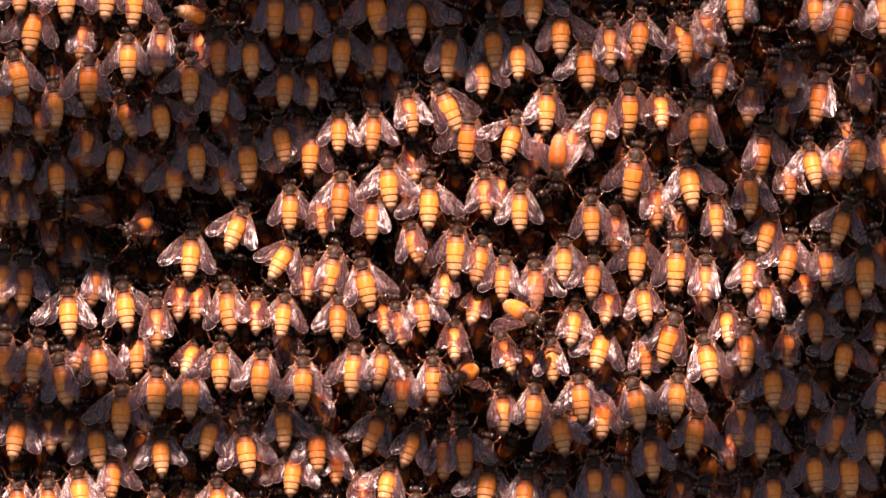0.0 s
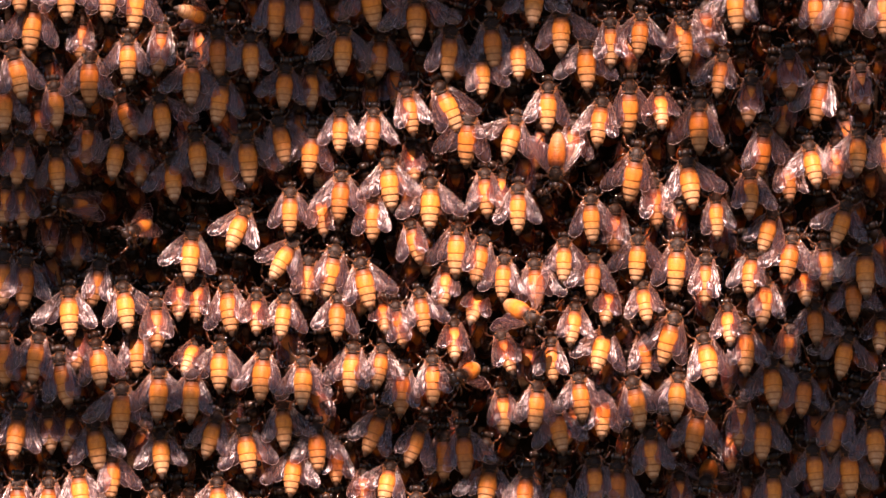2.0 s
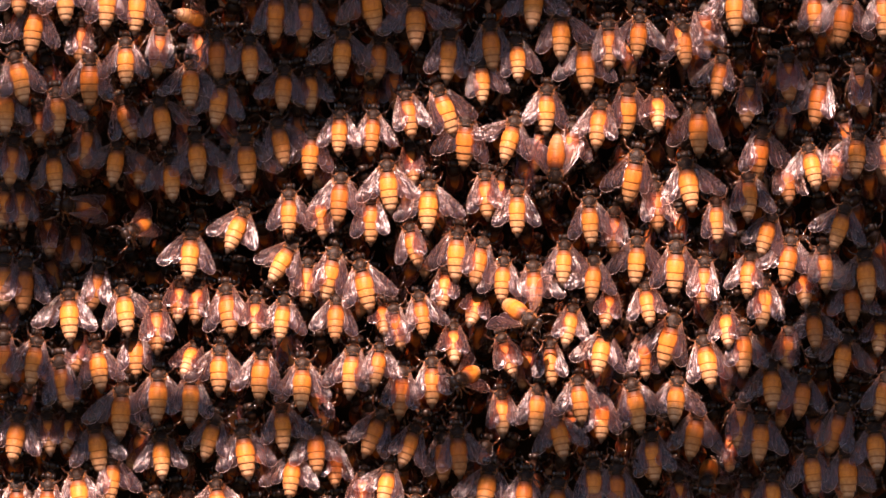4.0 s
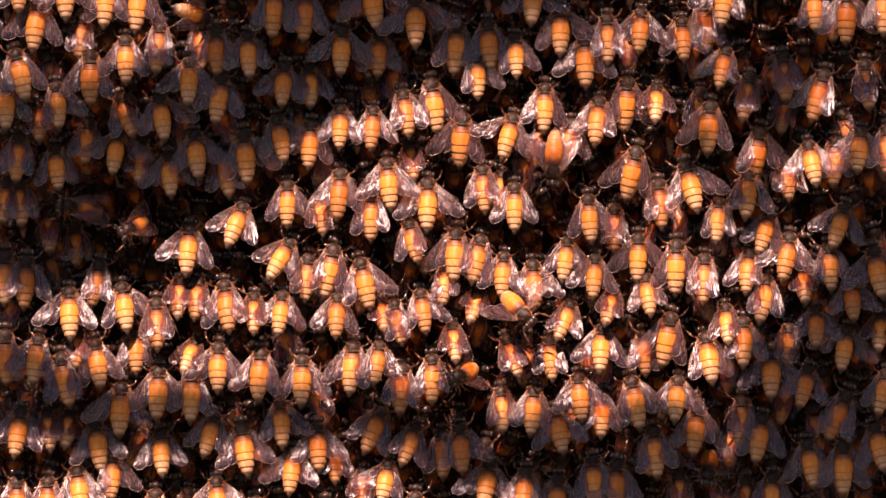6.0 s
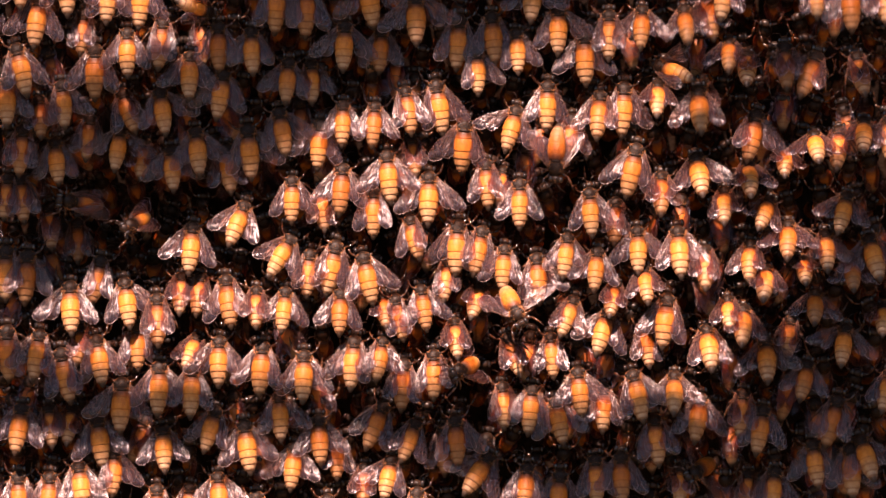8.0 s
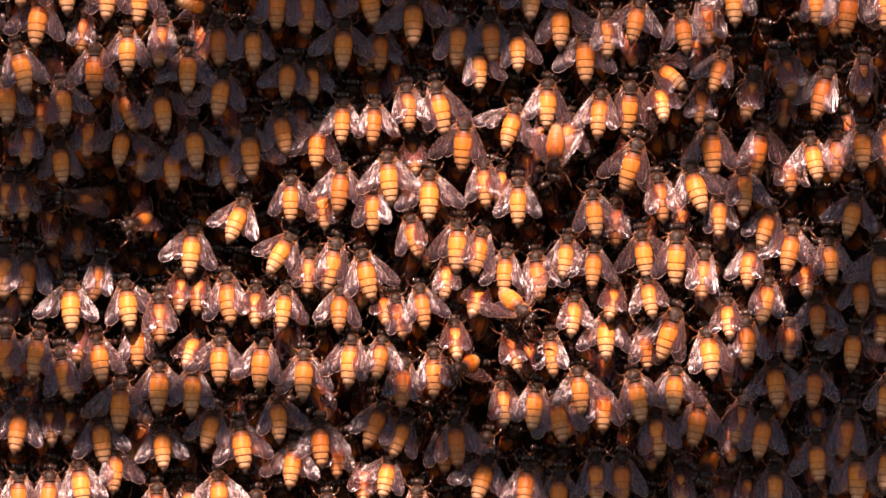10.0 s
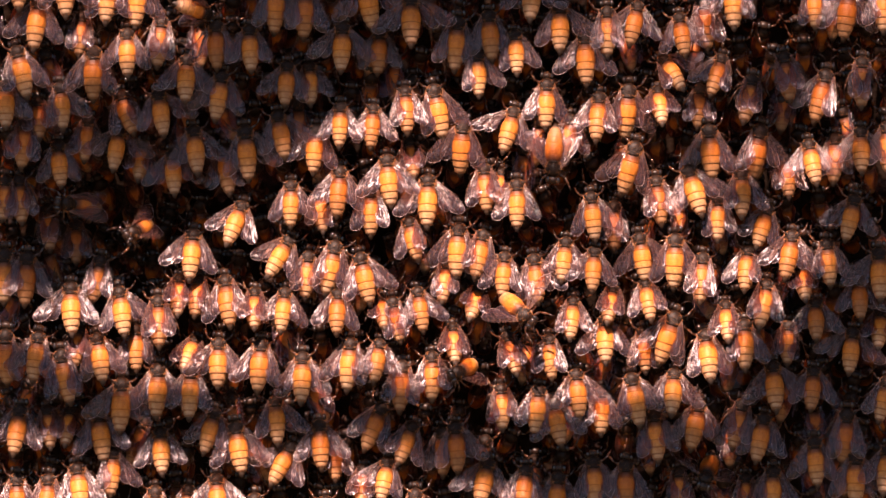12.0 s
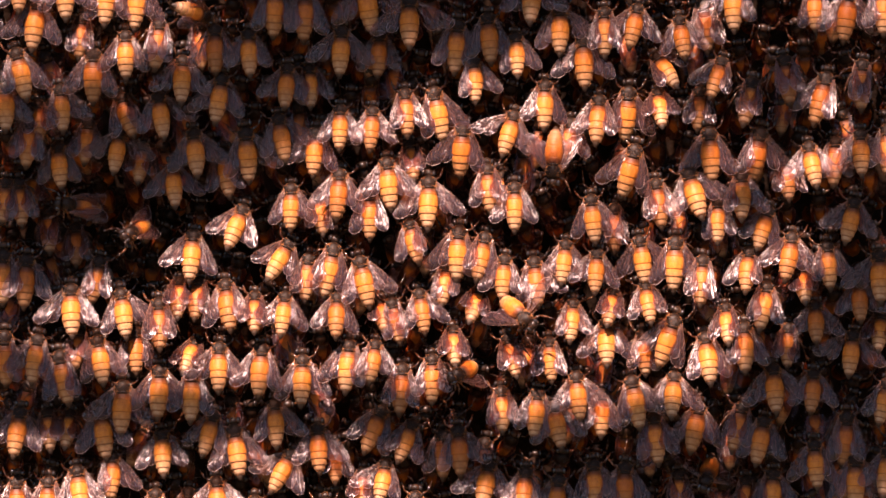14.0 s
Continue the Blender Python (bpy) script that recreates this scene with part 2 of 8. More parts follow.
def wing_mesh(name, length, width, side, veins, nu=14, nv=10):
    """Cambered, creased membrane hanging along -z, leading edge outwards, with raised veins."""
    bm = bmesh.new()

    def at(u, v, off=0.0):
        lead = 0.08 + 0.20 * math.sin(u * math.pi * 0.55)
        trail = -(0.07 + 0.90 * min(1, u * 1.25) ** 1.35) + 0.08 * math.sin(u * 9) * u
        tip = math.sqrt(max(0.0, 1 - u ** 5))
        x = ((lead * tip - 0.16 * (1 - tip)) * (1 - v) + (trail * tip - 0.16 * (1 - tip)) * v) * width
        y = -0.32 * MM * math.sin(v * math.pi) * math.sin(u * math.pi * 0.8) + 0.10 * MM * math.sin(u * 11 + v * 4) * u + 0.085 * MM * math.sin(v * 15 + 2 * u) * (1.05 - u) + 0.45 * MM * v * u
        return Vector((side * x, y + off, -u * length))

    grid = [[bm.verts.new(at(i / nu * 0.999, j / nv)) for j in range(nv + 1)] for i in range(nu + 1)]
    for i in range(nu):
        for j in range(nv):
            bm.faces.new((grid[i][j], grid[i + 1][j], grid[i + 1][j + 1], grid[i][j + 1]))
    for v0, v1, reach in veins:
        pts = [at(reach * k / 7, v0 + (v1 - v0) * (k / 7) ** 1.3, -0.025 * MM) for k in range(8)]
        tube(bm, pts, [0.085 * MM * (1 - 0.06 * k) for k in range(8)], 3, 1)
    if veins:
        for u, v0, v1 in ((0.45, 0.08, 0.5), (0.62, 0.1, 0.62), (0.76, 0.12, 0.45)):
            tube(bm, [at(u + 0.05 * k, v0 + (v1 - v0) * k / 3, -0.02 * MM) for k in range(4)], [0.05 * MM] * 4, 3, 1)
        edge = [at(u, 0.0) for u in (0.7, 0.8, 0.9, 0.96)] + [at(0.995, v) for v in (0.2, 0.5, 0.8)] + [at(u, 1.0) for u in (0.96, 0.9, 0.8, 0.68, 0.55)]
        tube(bm, edge, [0.060 * MM] * len(edge), 3, 2)
    return mesh(name, bm, WING, VEIN, RIM)


def leg_mesh(name, side, forward, reach):
    bm = bmesh.new()
    hip = Vector((side * 1.1, 1.3, 0))
    knee = hip + Vector((side * 2.3, 0.2, forward * 1.3))
    ankle = knee + Vector((side * 1.1 * reach, 1.0, forward * 2.5 * reach))
    toe = ankle + Vector((side * 0.6 * reach, 0.9, forward * 1.9 * reach))
    tube(bm, [hip * MM, (hip * 0.5 + knee * 0.5) * MM, knee * MM], [0.34 * MM, 0.42 * MM, 0.28 * MM], 6)
    tube(bm, [knee * MM, (knee * 0.4 + ankle * 0.6) * MM, ankle * MM], [0.22 * MM, 0.40 * MM, 0.30 * MM], 6)
    tube(bm, [ankle * MM, (ankle * 0.5 + toe * 0.5) * MM, toe * MM], [0.24 * MM, 0.18 * MM, 0.10 * MM], 5)
    return mesh(name, bm, LEG)


def antenna_mesh(side):
    bm = bmesh.new()
    pts = [Vector(p) * MM for p in ((side * 0.4, 0.2, 1.0), (side * 1.0, -0.5, 2.0), (side * 1.2, -0.6, 2.3), (side * 2.0, -0.2, 3.0), (side * 3.0, 0.3, 3.3))]
    tube(bm, pts, [0.11 * MM, 0.10 * MM, 0.13 * MM, 0.13 * MM, 0.09 * MM], 5)
    return mesh("bee_antenna", bm, CUTICLE)


FORE_VEINS = ((0.0, 0.0, 0.93), (0.10, 0.12, 0.86), (0.25, 0.42, 0.85), (0.42, 0.72, 0.72), (0.6, 0.92, 0.55))
HIND_VEINS = ((0.02, 0.05, 0.9), (0.3, 0.4, 0.8), (0.55, 0.8, 0.6))
HEAD, THORAX, BELLY, EYEBALL = head_mesh(), thorax_mesh(), abdomen_mesh(), eye_mesh()
TERGITES = [tergite_mesh(k) for k in range(6)]
ANTENNA = {s: antenna_mesh(s) for s in (-1, 1)}
FORE = {s: wing_mesh("bee_forewing", 12.3 * MM, 4.1 * MM, s, FORE_VEINS) for s in (-1, 1)}
HIND = {s: wing_mesh("bee_hindwing", 8.9 * MM, 3.2 * MM, s, HIND_VEINS, 9, 5) for s in (-1, 1)}
LEGS = {(s, k): leg_mesh("bee_leg", s, f, r) for s in (-1, 1) for k, f, r in ((0, 1.0, 0.85), (1, -0.35, 1.0), (2, -1.0, 1.15))}
COLONY = random.Random(7)


def wing_pose(side, splay, hind=False):
    """Folded wings lie over the back, spread ones hang beside it."""
    wob = COLONY.uniform(-2.5, 2.5)
    over = max(0.0, min(1.0, (24 - splay) / 14))
    lift = COLONY.uniform(-9, 5) - 8 * over
    root = (-0.75 - 0.75 * over) * MM
    if hind:
        return pose(side * 1.85 * MM, root + 0.25 * MM, -0.9 * MM, lift + 2, -side * (splay * 0.78 - 3 + wob), side * 6)
    return pose(side * 2.0 * MM, root, 0.1 * MM, lift, -side * (splay + wob), side * 8)


def spread_words(left, right):
    wide = (left + right) / 2
    return "wings folded back" if wide < 16 else "wings half spread" if wide < 32 else "wings spread wide"


def honeybee(x, z, turn, lift, size, left, right, depth, where="in the cluster"):
    """A bee with its thorax at x, z millimetres from the comb's middle and depth behind the outer layer; its tail stands out by lift degrees."""
    if abs(turn) < 60:
        lift += COLONY.uniform(-6, 5)
        depth += 11 * math.exp(-((x + 100) / 24) ** 2 - ((z - 16) / 17) ** 2)        # they follow the hollow in the mass
    bee = new("honeybee")
    bee.matrix_basis = pose(x * MM, depth * MM, HIGH + z * MM, -lift, turn, 0) @ Matrix.Scale(size, 4)
    bee["lift"], bee["turn"], bee["depth"] = lift, turn, depth
    aim = " facing down" if abs(turn) > 90 else ""
    tagged(bee, "orange-banded honeybee" + aim + ", " + spread_words(left, right) + ", " + where, "bee", "honeybees of the colony")
    head = part("head", HEAD, bee, pose(0, 0.25 * MM, 3.25 * MM, COLONY.uniform(-8, 12), COLONY.uniform(-9, 9), 0), "black head with large dark eyes")
    for s in (-1, 1):
        part("antenna", ANTENNA[s], head)
        part("eye", EYEBALL, head, pose(s * 1.45 * MM, 0.05 * MM, 0.05 * MM, 0, 0, 0), "dark glossy compound eye")
    part("thorax", THORAX, bee, None, "black thorax with brown hair")
    belly = part("abdomen", BELLY, bee, pose(0, 0.1 * MM, -1.95 * MM, COLONY.uniform(-3, 5), COLONY.uniform(-4, 4), 0), "orange abdomen with dark bands and tan tip")
    belly["age"] = COLONY.random()
    for plate in TERGITES:
        part("tergite", plate, belly)["age"] = belly["age"]
    for s, splay in ((-1, left), (1, right)):
        part("hindwing", HIND[s], bee, wing_pose(s, splay, True), "smoky translucent wing")
        part("forewing", FORE[s], bee, wing_pose(s, splay), "smoky translucent wing")
        for k in range(3):
            part("leg", LEGS[s, k], bee, pose(0, 0, (1.1 - 1.0 * k) * MM, COLONY.uniform(-12, 12), COLONY.uniform(-10, 10), 0))
    return bee


# ---- setting ----
def ground():
    bm = bmesh.new()
    bmesh.ops.create_grid(bm, x_segments=40, y_segments=40, size=600)
    for v in bm.verts:
        v.co.z = 0.15 * noise.noise(v.co * 0.05) if v.co.length > 25 else 0
    tagged(new("ground", mesh("ground", bm, SOIL)), "grassy dark earth far below the nest", "ground", kind="structure")


def comb():
    """Wax comb behind the cluster, shallow cells over both faces."""
    bm = bmesh.new()
    w, h = 0.30, 0.24
    nx, nz = 60, 48
    fronts = []
    for side, y in ((-1, 0.078), (1, 0.108)):
        g = [[bm.verts.new((w * (2 * i / nx - 1), y + side * 0.004 * math.sin(i * 0.5) * math.sin(j * 0.4) + side * 0.0015 * ((i + j) % 2), h * (2 * j / nz - 1) + HIGH)) for j in range(nz + 1)] for i in range(nx + 1)]
        for i in range(nx):
            for j in range(nz):
                f = (g[i][j], g[i + 1][j], g[i + 1][j + 1], g[i][j + 1])
                bm.faces.new(f if side < 0 else f[::-1])
        fronts.append(g)
    a, b = fronts
    rim = [(i, 0) for i in range(nx)] + [(nx, j) for j in range(nz)] + [(i, nz) for i in range(nx, 0, -1)] + [(0, j) for j in range(nz, 0, -1)]
    for (i, j), (k, m) in zip(rim, rim[1:] + rim[:1]):
        bm.faces.new((a[i][j], b[i][j], b[k][m], a[k][m]))
    tagged(new("honeycomb", mesh("honeycomb", bm, WAX)), "dark brown wax comb hidden behind the bees, blackened for deep shade", "honeycomb")


def limb():
    bm = bmesh.new()
    pts = [(-2.4 + 0.3 * k, 0.05 + 0.05 * math.sin(k), HIGH + 0.34 + 0.02 * math.sin(k * 1.7)) for k in range(17)]
    tube(bm, pts, [0.13 - 0.003 * k for k in range(17)], 14)
    tube(bm, [(-2.35, 0.05, HIGH + 0.34), (-2.5, 0.06, 1.2), (-2.55, 0.05, -0.1)], [0.14, 0.2, 0.28], 14)
    tagged(new("tree_limb", mesh("tree_limb", bm, BARK)), "thick grey-brown tree limb that carries the comb", "tree limb", kind="structure")


def leaf_mesh():
    """Broad pointed blade, folded along its midrib; 1 long, 1 wide."""
    bm = bmesh.new()
    n = 10
    rows = []
    for i in range(n + 1):
        u = i / n
        half = 0.5 * math.sin(math.pi * min(1, u ** 0.8 * 0.97 + 0.02)) ** 0.75
        rows.append([bm.verts.new((s * half, u, 0.10 * abs(s) * half + 0.03 * math.sin(u * 7 + s * 2))) for s in (-1, -0.5, 0, 0.5, 1)])
    for r0, r1 in zip(rows, rows[1:]):
        for k in range(4):
            bm.faces.new((r0[k], r0[k + 1], r1[k + 1], r1[k]))
    return mesh("leaf_blade", bm, LEAF)


class Bough:
    """Unseen leafy bough added between sun and comb; its leaves throw the dappled shade."""

    def __init__(self, away):
        self.away = away
        self.top = new("shade_bough")
        self.blade = leaf_mesh()
        tagged(self.top, "unseen leafy green bough added between comb and sun for shade", "branch")

    def over(self, x, z):
        p = Vector((x * MM, -5 * MM, z * MM))
        return Vector((0, 0, HIGH)) + p + SUN * (self.away - p.dot(SUN))

    def leaf(self, x0, z0, x1, z1, width):
        a, b = self.over(x0, z0), self.over(x1, z1)
        along = (b - a).normalized()
        up = (SUN + Vector((COLONY.uniform(-0.2, 0.2), 0, COLONY.uniform(-0.2, 0.2)))).normalized()
        side = along.cross(up).normalized()
        up = side.cross(along)
        m = Matrix((side, along, up)).transposed().to_4x4()
        m.translation = a + SUN * COLONY.uniform(-0.06, 0.06)
        m = m @ Matrix.Diagonal((width * MM, (b - a).length, 0.05, 1))
        part("leaf", self.blade, self.top, m)

    def twigs(self, *stretches):
        for pts in stretches:
            bm = bmesh.new()
            line = [self.over(*p) + SUN * 0.01 for p in pts]
            tube(bm, line, [0.0028 - 0.0018 * k / len(line) for k in range(len(line))], 6)
            part("twig", mesh("twig", bm, BARK), self.top)
        bm = bmesh.new()
        far = self.over(-260, 60)
        tube(bm, [far, far + Vector((-0.5, 0.1, 0.0)), Vector((-1.5, -0.1, HIGH + 0.42)), Vector((-1.9, 0.05, HIGH + 0.36))], [0.006, 0.012, 0.025, 0.035], 8)
        part("branch", mesh("branch", bm, BARK), self.top)


ground()
comb()
limb()

bough = Bough(0.85)
bough.leaf(-138, 8, -102, 21, 33)
bough.leaf(-118, 12, -84, 33, 29)
bough.leaf(-135, 30, -105, 31, 24)
bough.leaf(-92, 25, -60, 49, 31)
bough.leaf(-73, 33, -43, 61, 29)
bough.leaf(-53, 51, -20, 72, 28)
bough.leaf(-37, 59, -1, 79, 25)
bough.leaf(-7, 62, 26, 79, 21)
bough.leaf(1, 60, 27, 71, 16)
bough.leaf(-60, 62, -27, 82, 28)
bough.leaf(-71, 53, -43, 72, 25)
bough.leaf(19, 72, 42, 84, 13)
bough.leaf(68, 23, 79, 41, 10)
bough.leaf(88, 39, 107, 61, 18)
bough.leaf(116, 39, 130, 53, 10)
bough.leaf(107, 7, 130, 18, 14)
bough.leaf(-138, -31, -110, -32, 15)
bough.leaf(-138, -42, -102, -41, 16)
bough.leaf(-118, -43, -82, -48, 18)
bough.leaf(-91, -47, -55, -48, 15)
bough.leaf(-63, -46, -24, -46, 12)
bough.leaf(-30, -46, 3, -49, 14)
bough.leaf(-7, -52, 29, -56, 20)
bough.leaf(19, -58, 55, -59, 23)
bough.leaf(45, -59, 84, -59, 26)
bough.leaf(75, -60, 104, -48, 23)
bough.leaf(89, -50, 114, -24, 29)
bough.leaf(101, -33, 127, -8, 25)
bough.leaf(107, -59, 137, -42, 31)
bough.leaf(114, -19, 137, 3, 21)
bough.leaf(84, -73, 127, -65, 25)
bough.leaf(27, -73, 68, -72, 18)
bough.leaf(88, 54, 109, 72, 18)
bough.leaf(66, 44, 81, 56, 6)
bough.leaf(25, 8, 36, 24, 6)
bough.leaf(112, 25, 129, 35, 7)
bough.leaf(-114, 33, -86, 48, 20)
bough.leaf(82, 36, 92, 57, 9)
bough.leaf(80, 9, 98, 23, 12)
bough.leaf(-58, 26, -38, 39, 7)
bough.twigs([(-260, 60), (-150, 20), (-60, 55), (20, 90)], [(-260, 60), (-120, -40), (0, -50), (90, -60), (130, 0)])

# further unseen leaves, added to dim the top and right softly
dimming_bough = Bough(2.3)
dimming_bough.leaf(29, 62, 65, 71, 10)
dimming_bough.leaf(60, 59, 98, 71, 10)
dimming_bough.leaf(94, 61, 133, 71, 13)
dimming_bough.leaf(-135, 51, -96, 57, 8)
dimming_bough.leaf(34, 49, 48, 61, 7)
dimming_bough.leaf(37, -5, 55, 23, 9)
dimming_bough.twigs([(-260, 60), (-100, 80), (60, 70), (140, 60)])

# ---- the outer layer of bees, from the top down: x, z, turn, lift, size, left and right wing, depth ----
bee_262 = honeybee(-132.0, 104.6, -4, 22, 1.05, 23, 32, 0.5)
bee_263 = honeybee(-122.2, 103.9, 2, 22, 1.03, 36, 29, -0.3)
bee_264 = honeybee(-113.1, 106.2, -1, 22, 1.02, 17, 30, -1.0)
bee_265 = honeybee(-102.0, 104.0, -4, 22, 0.99, 33, 29, -0.8)
bee_266 = honeybee(-94.7, 104.0, 6, 22, 1.03, 15, 30, -0.3)
bee_267 = honeybee(-84.0, 107.0, -3, 22, 1.00, 30, 38, 0.3)
bee_268 = honeybee(-75.3, 107.9, 3, 22, 1.02, 20, 19, 0.7)
bee_269 = honeybee(-63.2, 104.8, 1, 22, 1.05, 23, 31, -0.3)
bee_270 = honeybee(-55.4, 105.8, -5, 22, 1.05, 37, 24, 0.7)
bee_271 = honeybee(-45.1, 106.6, 5, 22, 1.00, 35, 36, 0.3)
bee_272 = honeybee(-34.6, 103.8, 4, 22, 0.96, 26, 21, -0.2)
bee_273 = honeybee(-26.1, 106.1, -2, 22, 1.00, 22, 35, -0.3)
bee_274 = honeybee(-14.4, 106.2, 7, 22, 0.96, 36, 16, -0.0)
bee_275 = honeybee(-5.2, 105.3, 3, 22, 1.04, 15, 18, 0.5)
bee_276 = honeybee(4.5, 108.1, -5, 22, 0.97, 18, 16, -0.2)
bee_277 = honeybee(14.6, 105.9, -2, 22, 1.02, 35, 38, 0.5)
bee_278 = honeybee(24.3, 107.3, 1, 22, 0.96, 15, 26, -0.1)
bee_279 = honeybee(34.1, 107.2, 4, 22, 0.98, 32, 28, -0.6)
bee_280 = honeybee(43.7, 104.4, 2, 22, 1.03, 37, 17, 0.1)
bee_281 = honeybee(54.2, 104.7, 5, 22, 0.99, 30, 37, 0.5)
bee_282 = honeybee(63.1, 105.3, -6, 22, 1.04, 38, 26, -1.0)
bee_283 = honeybee(73.7, 107.0, -3, 22, 1.04, 31, 32, -0.2)
bee_284 = honeybee(82.3, 103.6, -7, 22, 1.05, 28, 34, -0.2)
bee_285 = honeybee(92.4, 103.9, -6, 22, 0.98, 17, 26, 0.9)
bee_286 = honeybee(102.5, 104.7, 1, 22, 0.94, 35, 16, 1.0)
bee_287 = honeybee(112.9, 107.1, 2, 22, 1.04, 18, 18, -0.3)
bee_288 = honeybee(122.4, 104.6, -5, 22, 1.02, 38, 27, 1.0)
bee_289 = honeybee(132.9, 107.6, 4, 22, 1.00, 22, 33, 0.7)
bee_234 = honeybee(-132.7, 92.4, -6, 22, 1.00, 27, 29, 0.3)
bee_235 = honeybee(-124.3, 92.4, -2, 22, 1.03, 17, 22, 0.9)
bee_238 = honeybee(-95.6, 93.9, 7, 22, 1.01, 26, 36, -0.6)
bee_241 = honeybee(-64.9, 94.7, -4, 22, 0.99, 36, 24, -0.1)
bee_243 = honeybee(-43.8, 93.0, 6, 22, 1.01, 34, 21, -1.2)
bee_244 = honeybee(-36.0, 93.3, -7, 22, 1.03, 17, 21, -1.1)
bee_245 = honeybee(-26.2, 94.8, -5, 22, 0.96, 28, 26, -0.9)
bee_247 = honeybee(-6.0, 93.5, -7, 22, 1.04, 22, 37, -1.0)
bee_248 = honeybee(3.7, 93.0, -5, 22, 1.01, 17, 39, 1.1)
bee_249 = honeybee(13.4, 93.8, -4, 22, 0.98, 22, 16, 0.9)
bee_251 = honeybee(35.3, 92.6, -1, 22, 1.04, 19, 18, 0.0)
bee_255 = honeybee(72.8, 93.5, 5, 22, 1.02, 16, 20, 0.4)
bee_257 = honeybee(90.9, 93.9, 1, 22, 0.95, 19, 24, -0.3)
bee_258 = honeybee(102.4, 94.2, 2, 22, 1.05, 39, 31, -0.7)
bee_236 = honeybee(-114.8, 91.5, -3, 22, 0.95, 39, 39, -1.1)
bee_237 = honeybee(-103.6, 92.3, 6, 22, 0.95, 28, 16, -0.5)
bee_239 = honeybee(-84.1, 92.0, -0, 22, 1.02, 26, 21, 0.1)
bee_240 = honeybee(-72.4, 90.3, -5, 22, 1.03, 22, 20, -0.2)
bee_242 = honeybee(-53.7, 91.2, 8, 22, 0.98, 37, 26, 0.7)
bee_246 = honeybee(-16.9, 91.5, 5, 22, 1.02, 17, 25, -0.9)
bee_250 = honeybee(22.1, 92.2, 4, 22, 1.01, 24, 26, -1.0)
bee_252 = honeybee(44.5, 91.4, 4, 22, 0.97, 33, 38, -0.4)
bee_253 = honeybee(52.6, 90.6, -6, 22, 1.01, 25, 17, -0.4)
bee_254 = honeybee(61.2, 90.5, 4, 22, 1.03, 21, 35, -0.4)
bee_256 = honeybee(83.1, 91.2, -2, 22, 0.98, 37, 20, 0.2)
bee_259 = honeybee(112.3, 92.5, 6, 22, 0.95, 15, 37, -0.4)
bee_260 = honeybee(122.1, 90.5, 7, 22, 1.03, 27, 33, -0.9)
bee_261 = honeybee(130.7, 90.4, 6, 22, 1.01, 33, 37, 0.1)
bee_0 = honeybee(-122.7, 80.2, -2, 22, 0.97, 25, 25, -0.6)
bee_2 = honeybee(-109.4, 79.5, -0, 22, 1.03, 30, 38, -0.3)
bee_3 = honeybee(-97.2, 77.5, -0, 22, 1.03, 25, 25, 0.2)
bee_4 = honeybee(-87.8, 76.0, 2, 22, 1.02, 40, 30, 0.3)
bee_29 = honeybee(-48.5, 75.2, 1, 10, 1.06, 20, 25, 0.9)
bee_30 = honeybee(-39.9, 73.9, -0, 10, 1.06, 15, 20, 0.5)
bee_31 = honeybee(-21.5, 77.3, -9, 13, 1.06, 45, 50, 1.0)
bee_69 = honeybee(26.2, 77.5, 2, 22, 1.03, 38, 45, 0.7)
bee_102 = honeybee(81.2, 77.6, 10, 22, 1.03, 45, 20, 0.1)
bee_109 = honeybee(107.6, 74.8, -4, 22, 0.91, 20, 20, 4.5, "half under its neighbours")
bee_110 = honeybee(118.2, 73.8, -2, 9, 1.06, 35, 38, 1.1)
bee_111 = honeybee(127.4, 75.1, -2, 22, 1.02, 20, 20, 0.1)
bee_1 = honeybee(-117.3, 70.6, 6, 22, 1.05, 35, 30, 0.1)
bee_5 = honeybee(-104.7, 66.6, 3, 22, 0.90, 10, 10, 4.0, "half under its neighbours")
bee_9 = honeybee(-81.6, 64.1, 6, 22, 1.03, 4, 10, -0.6)
bee_32 = honeybee(-8.0, 71.7, -0, 21, 1.06, 45, 60, -0.3)
bee_66 = honeybee(3.4, 64.0, 6, 9, 1.06, 20, 22, 0.8)
bee_67 = honeybee(13.0, 64.8, -3, 22, 1.02, 25, 22, 1.2)
bee_70 = honeybee(33.6, 68.7, -3, 22, 1.00, 30, 50, -0.2)
bee_72 = honeybee(47.7, 66.2, -2, 22, 1.00, 15, 10, -0.5)
bee_73 = honeybee(57.7, 68.2, 1, 22, 0.92, 40, 35, 0.6)
bee_290 = honeybee(68.8, 66.2, -4, 41, 0.90, 14, 55, 2.9, "half under its neighbours")
bee_74 = honeybee(69.2, 66.6, -1, 30, 0.90, 30, 32, 0.9)
bee_103 = honeybee(75.6, 70.7, -2, 16, 1.06, 10, 15, 5.3, "half under its neighbours")
bee_6 = honeybee(-123.6, 56.3, -14, 22, 1.05, 20, 25, -1.2)
bee_7 = honeybee(-101.8, 55.9, 1, 10, 1.06, 30, 25, 0.8)
bee_8 = honeybee(-91.9, 60.5, -1, 22, 0.96, 35, 25, -0.6)
bee_12 = honeybee(-73.2, 54.0, 3, 22, 0.98, 38, 38, 0.8)
bee_28 = honeybee(-68.9, 67.1, 106, 48, 0.90, 20, 20, -1.5, "half under its neighbours")
bee_10 = honeybee(-65.8, 63.0, -1, 22, 0.98, 35, 20, 1.2)
bee_11 = honeybee(-56.3, 61.5, -0, 22, 0.95, 25, 25, -0.1)
bee_33 = honeybee(-29.0, 63.0, 2, 22, 0.98, 45, 45, 0.7)
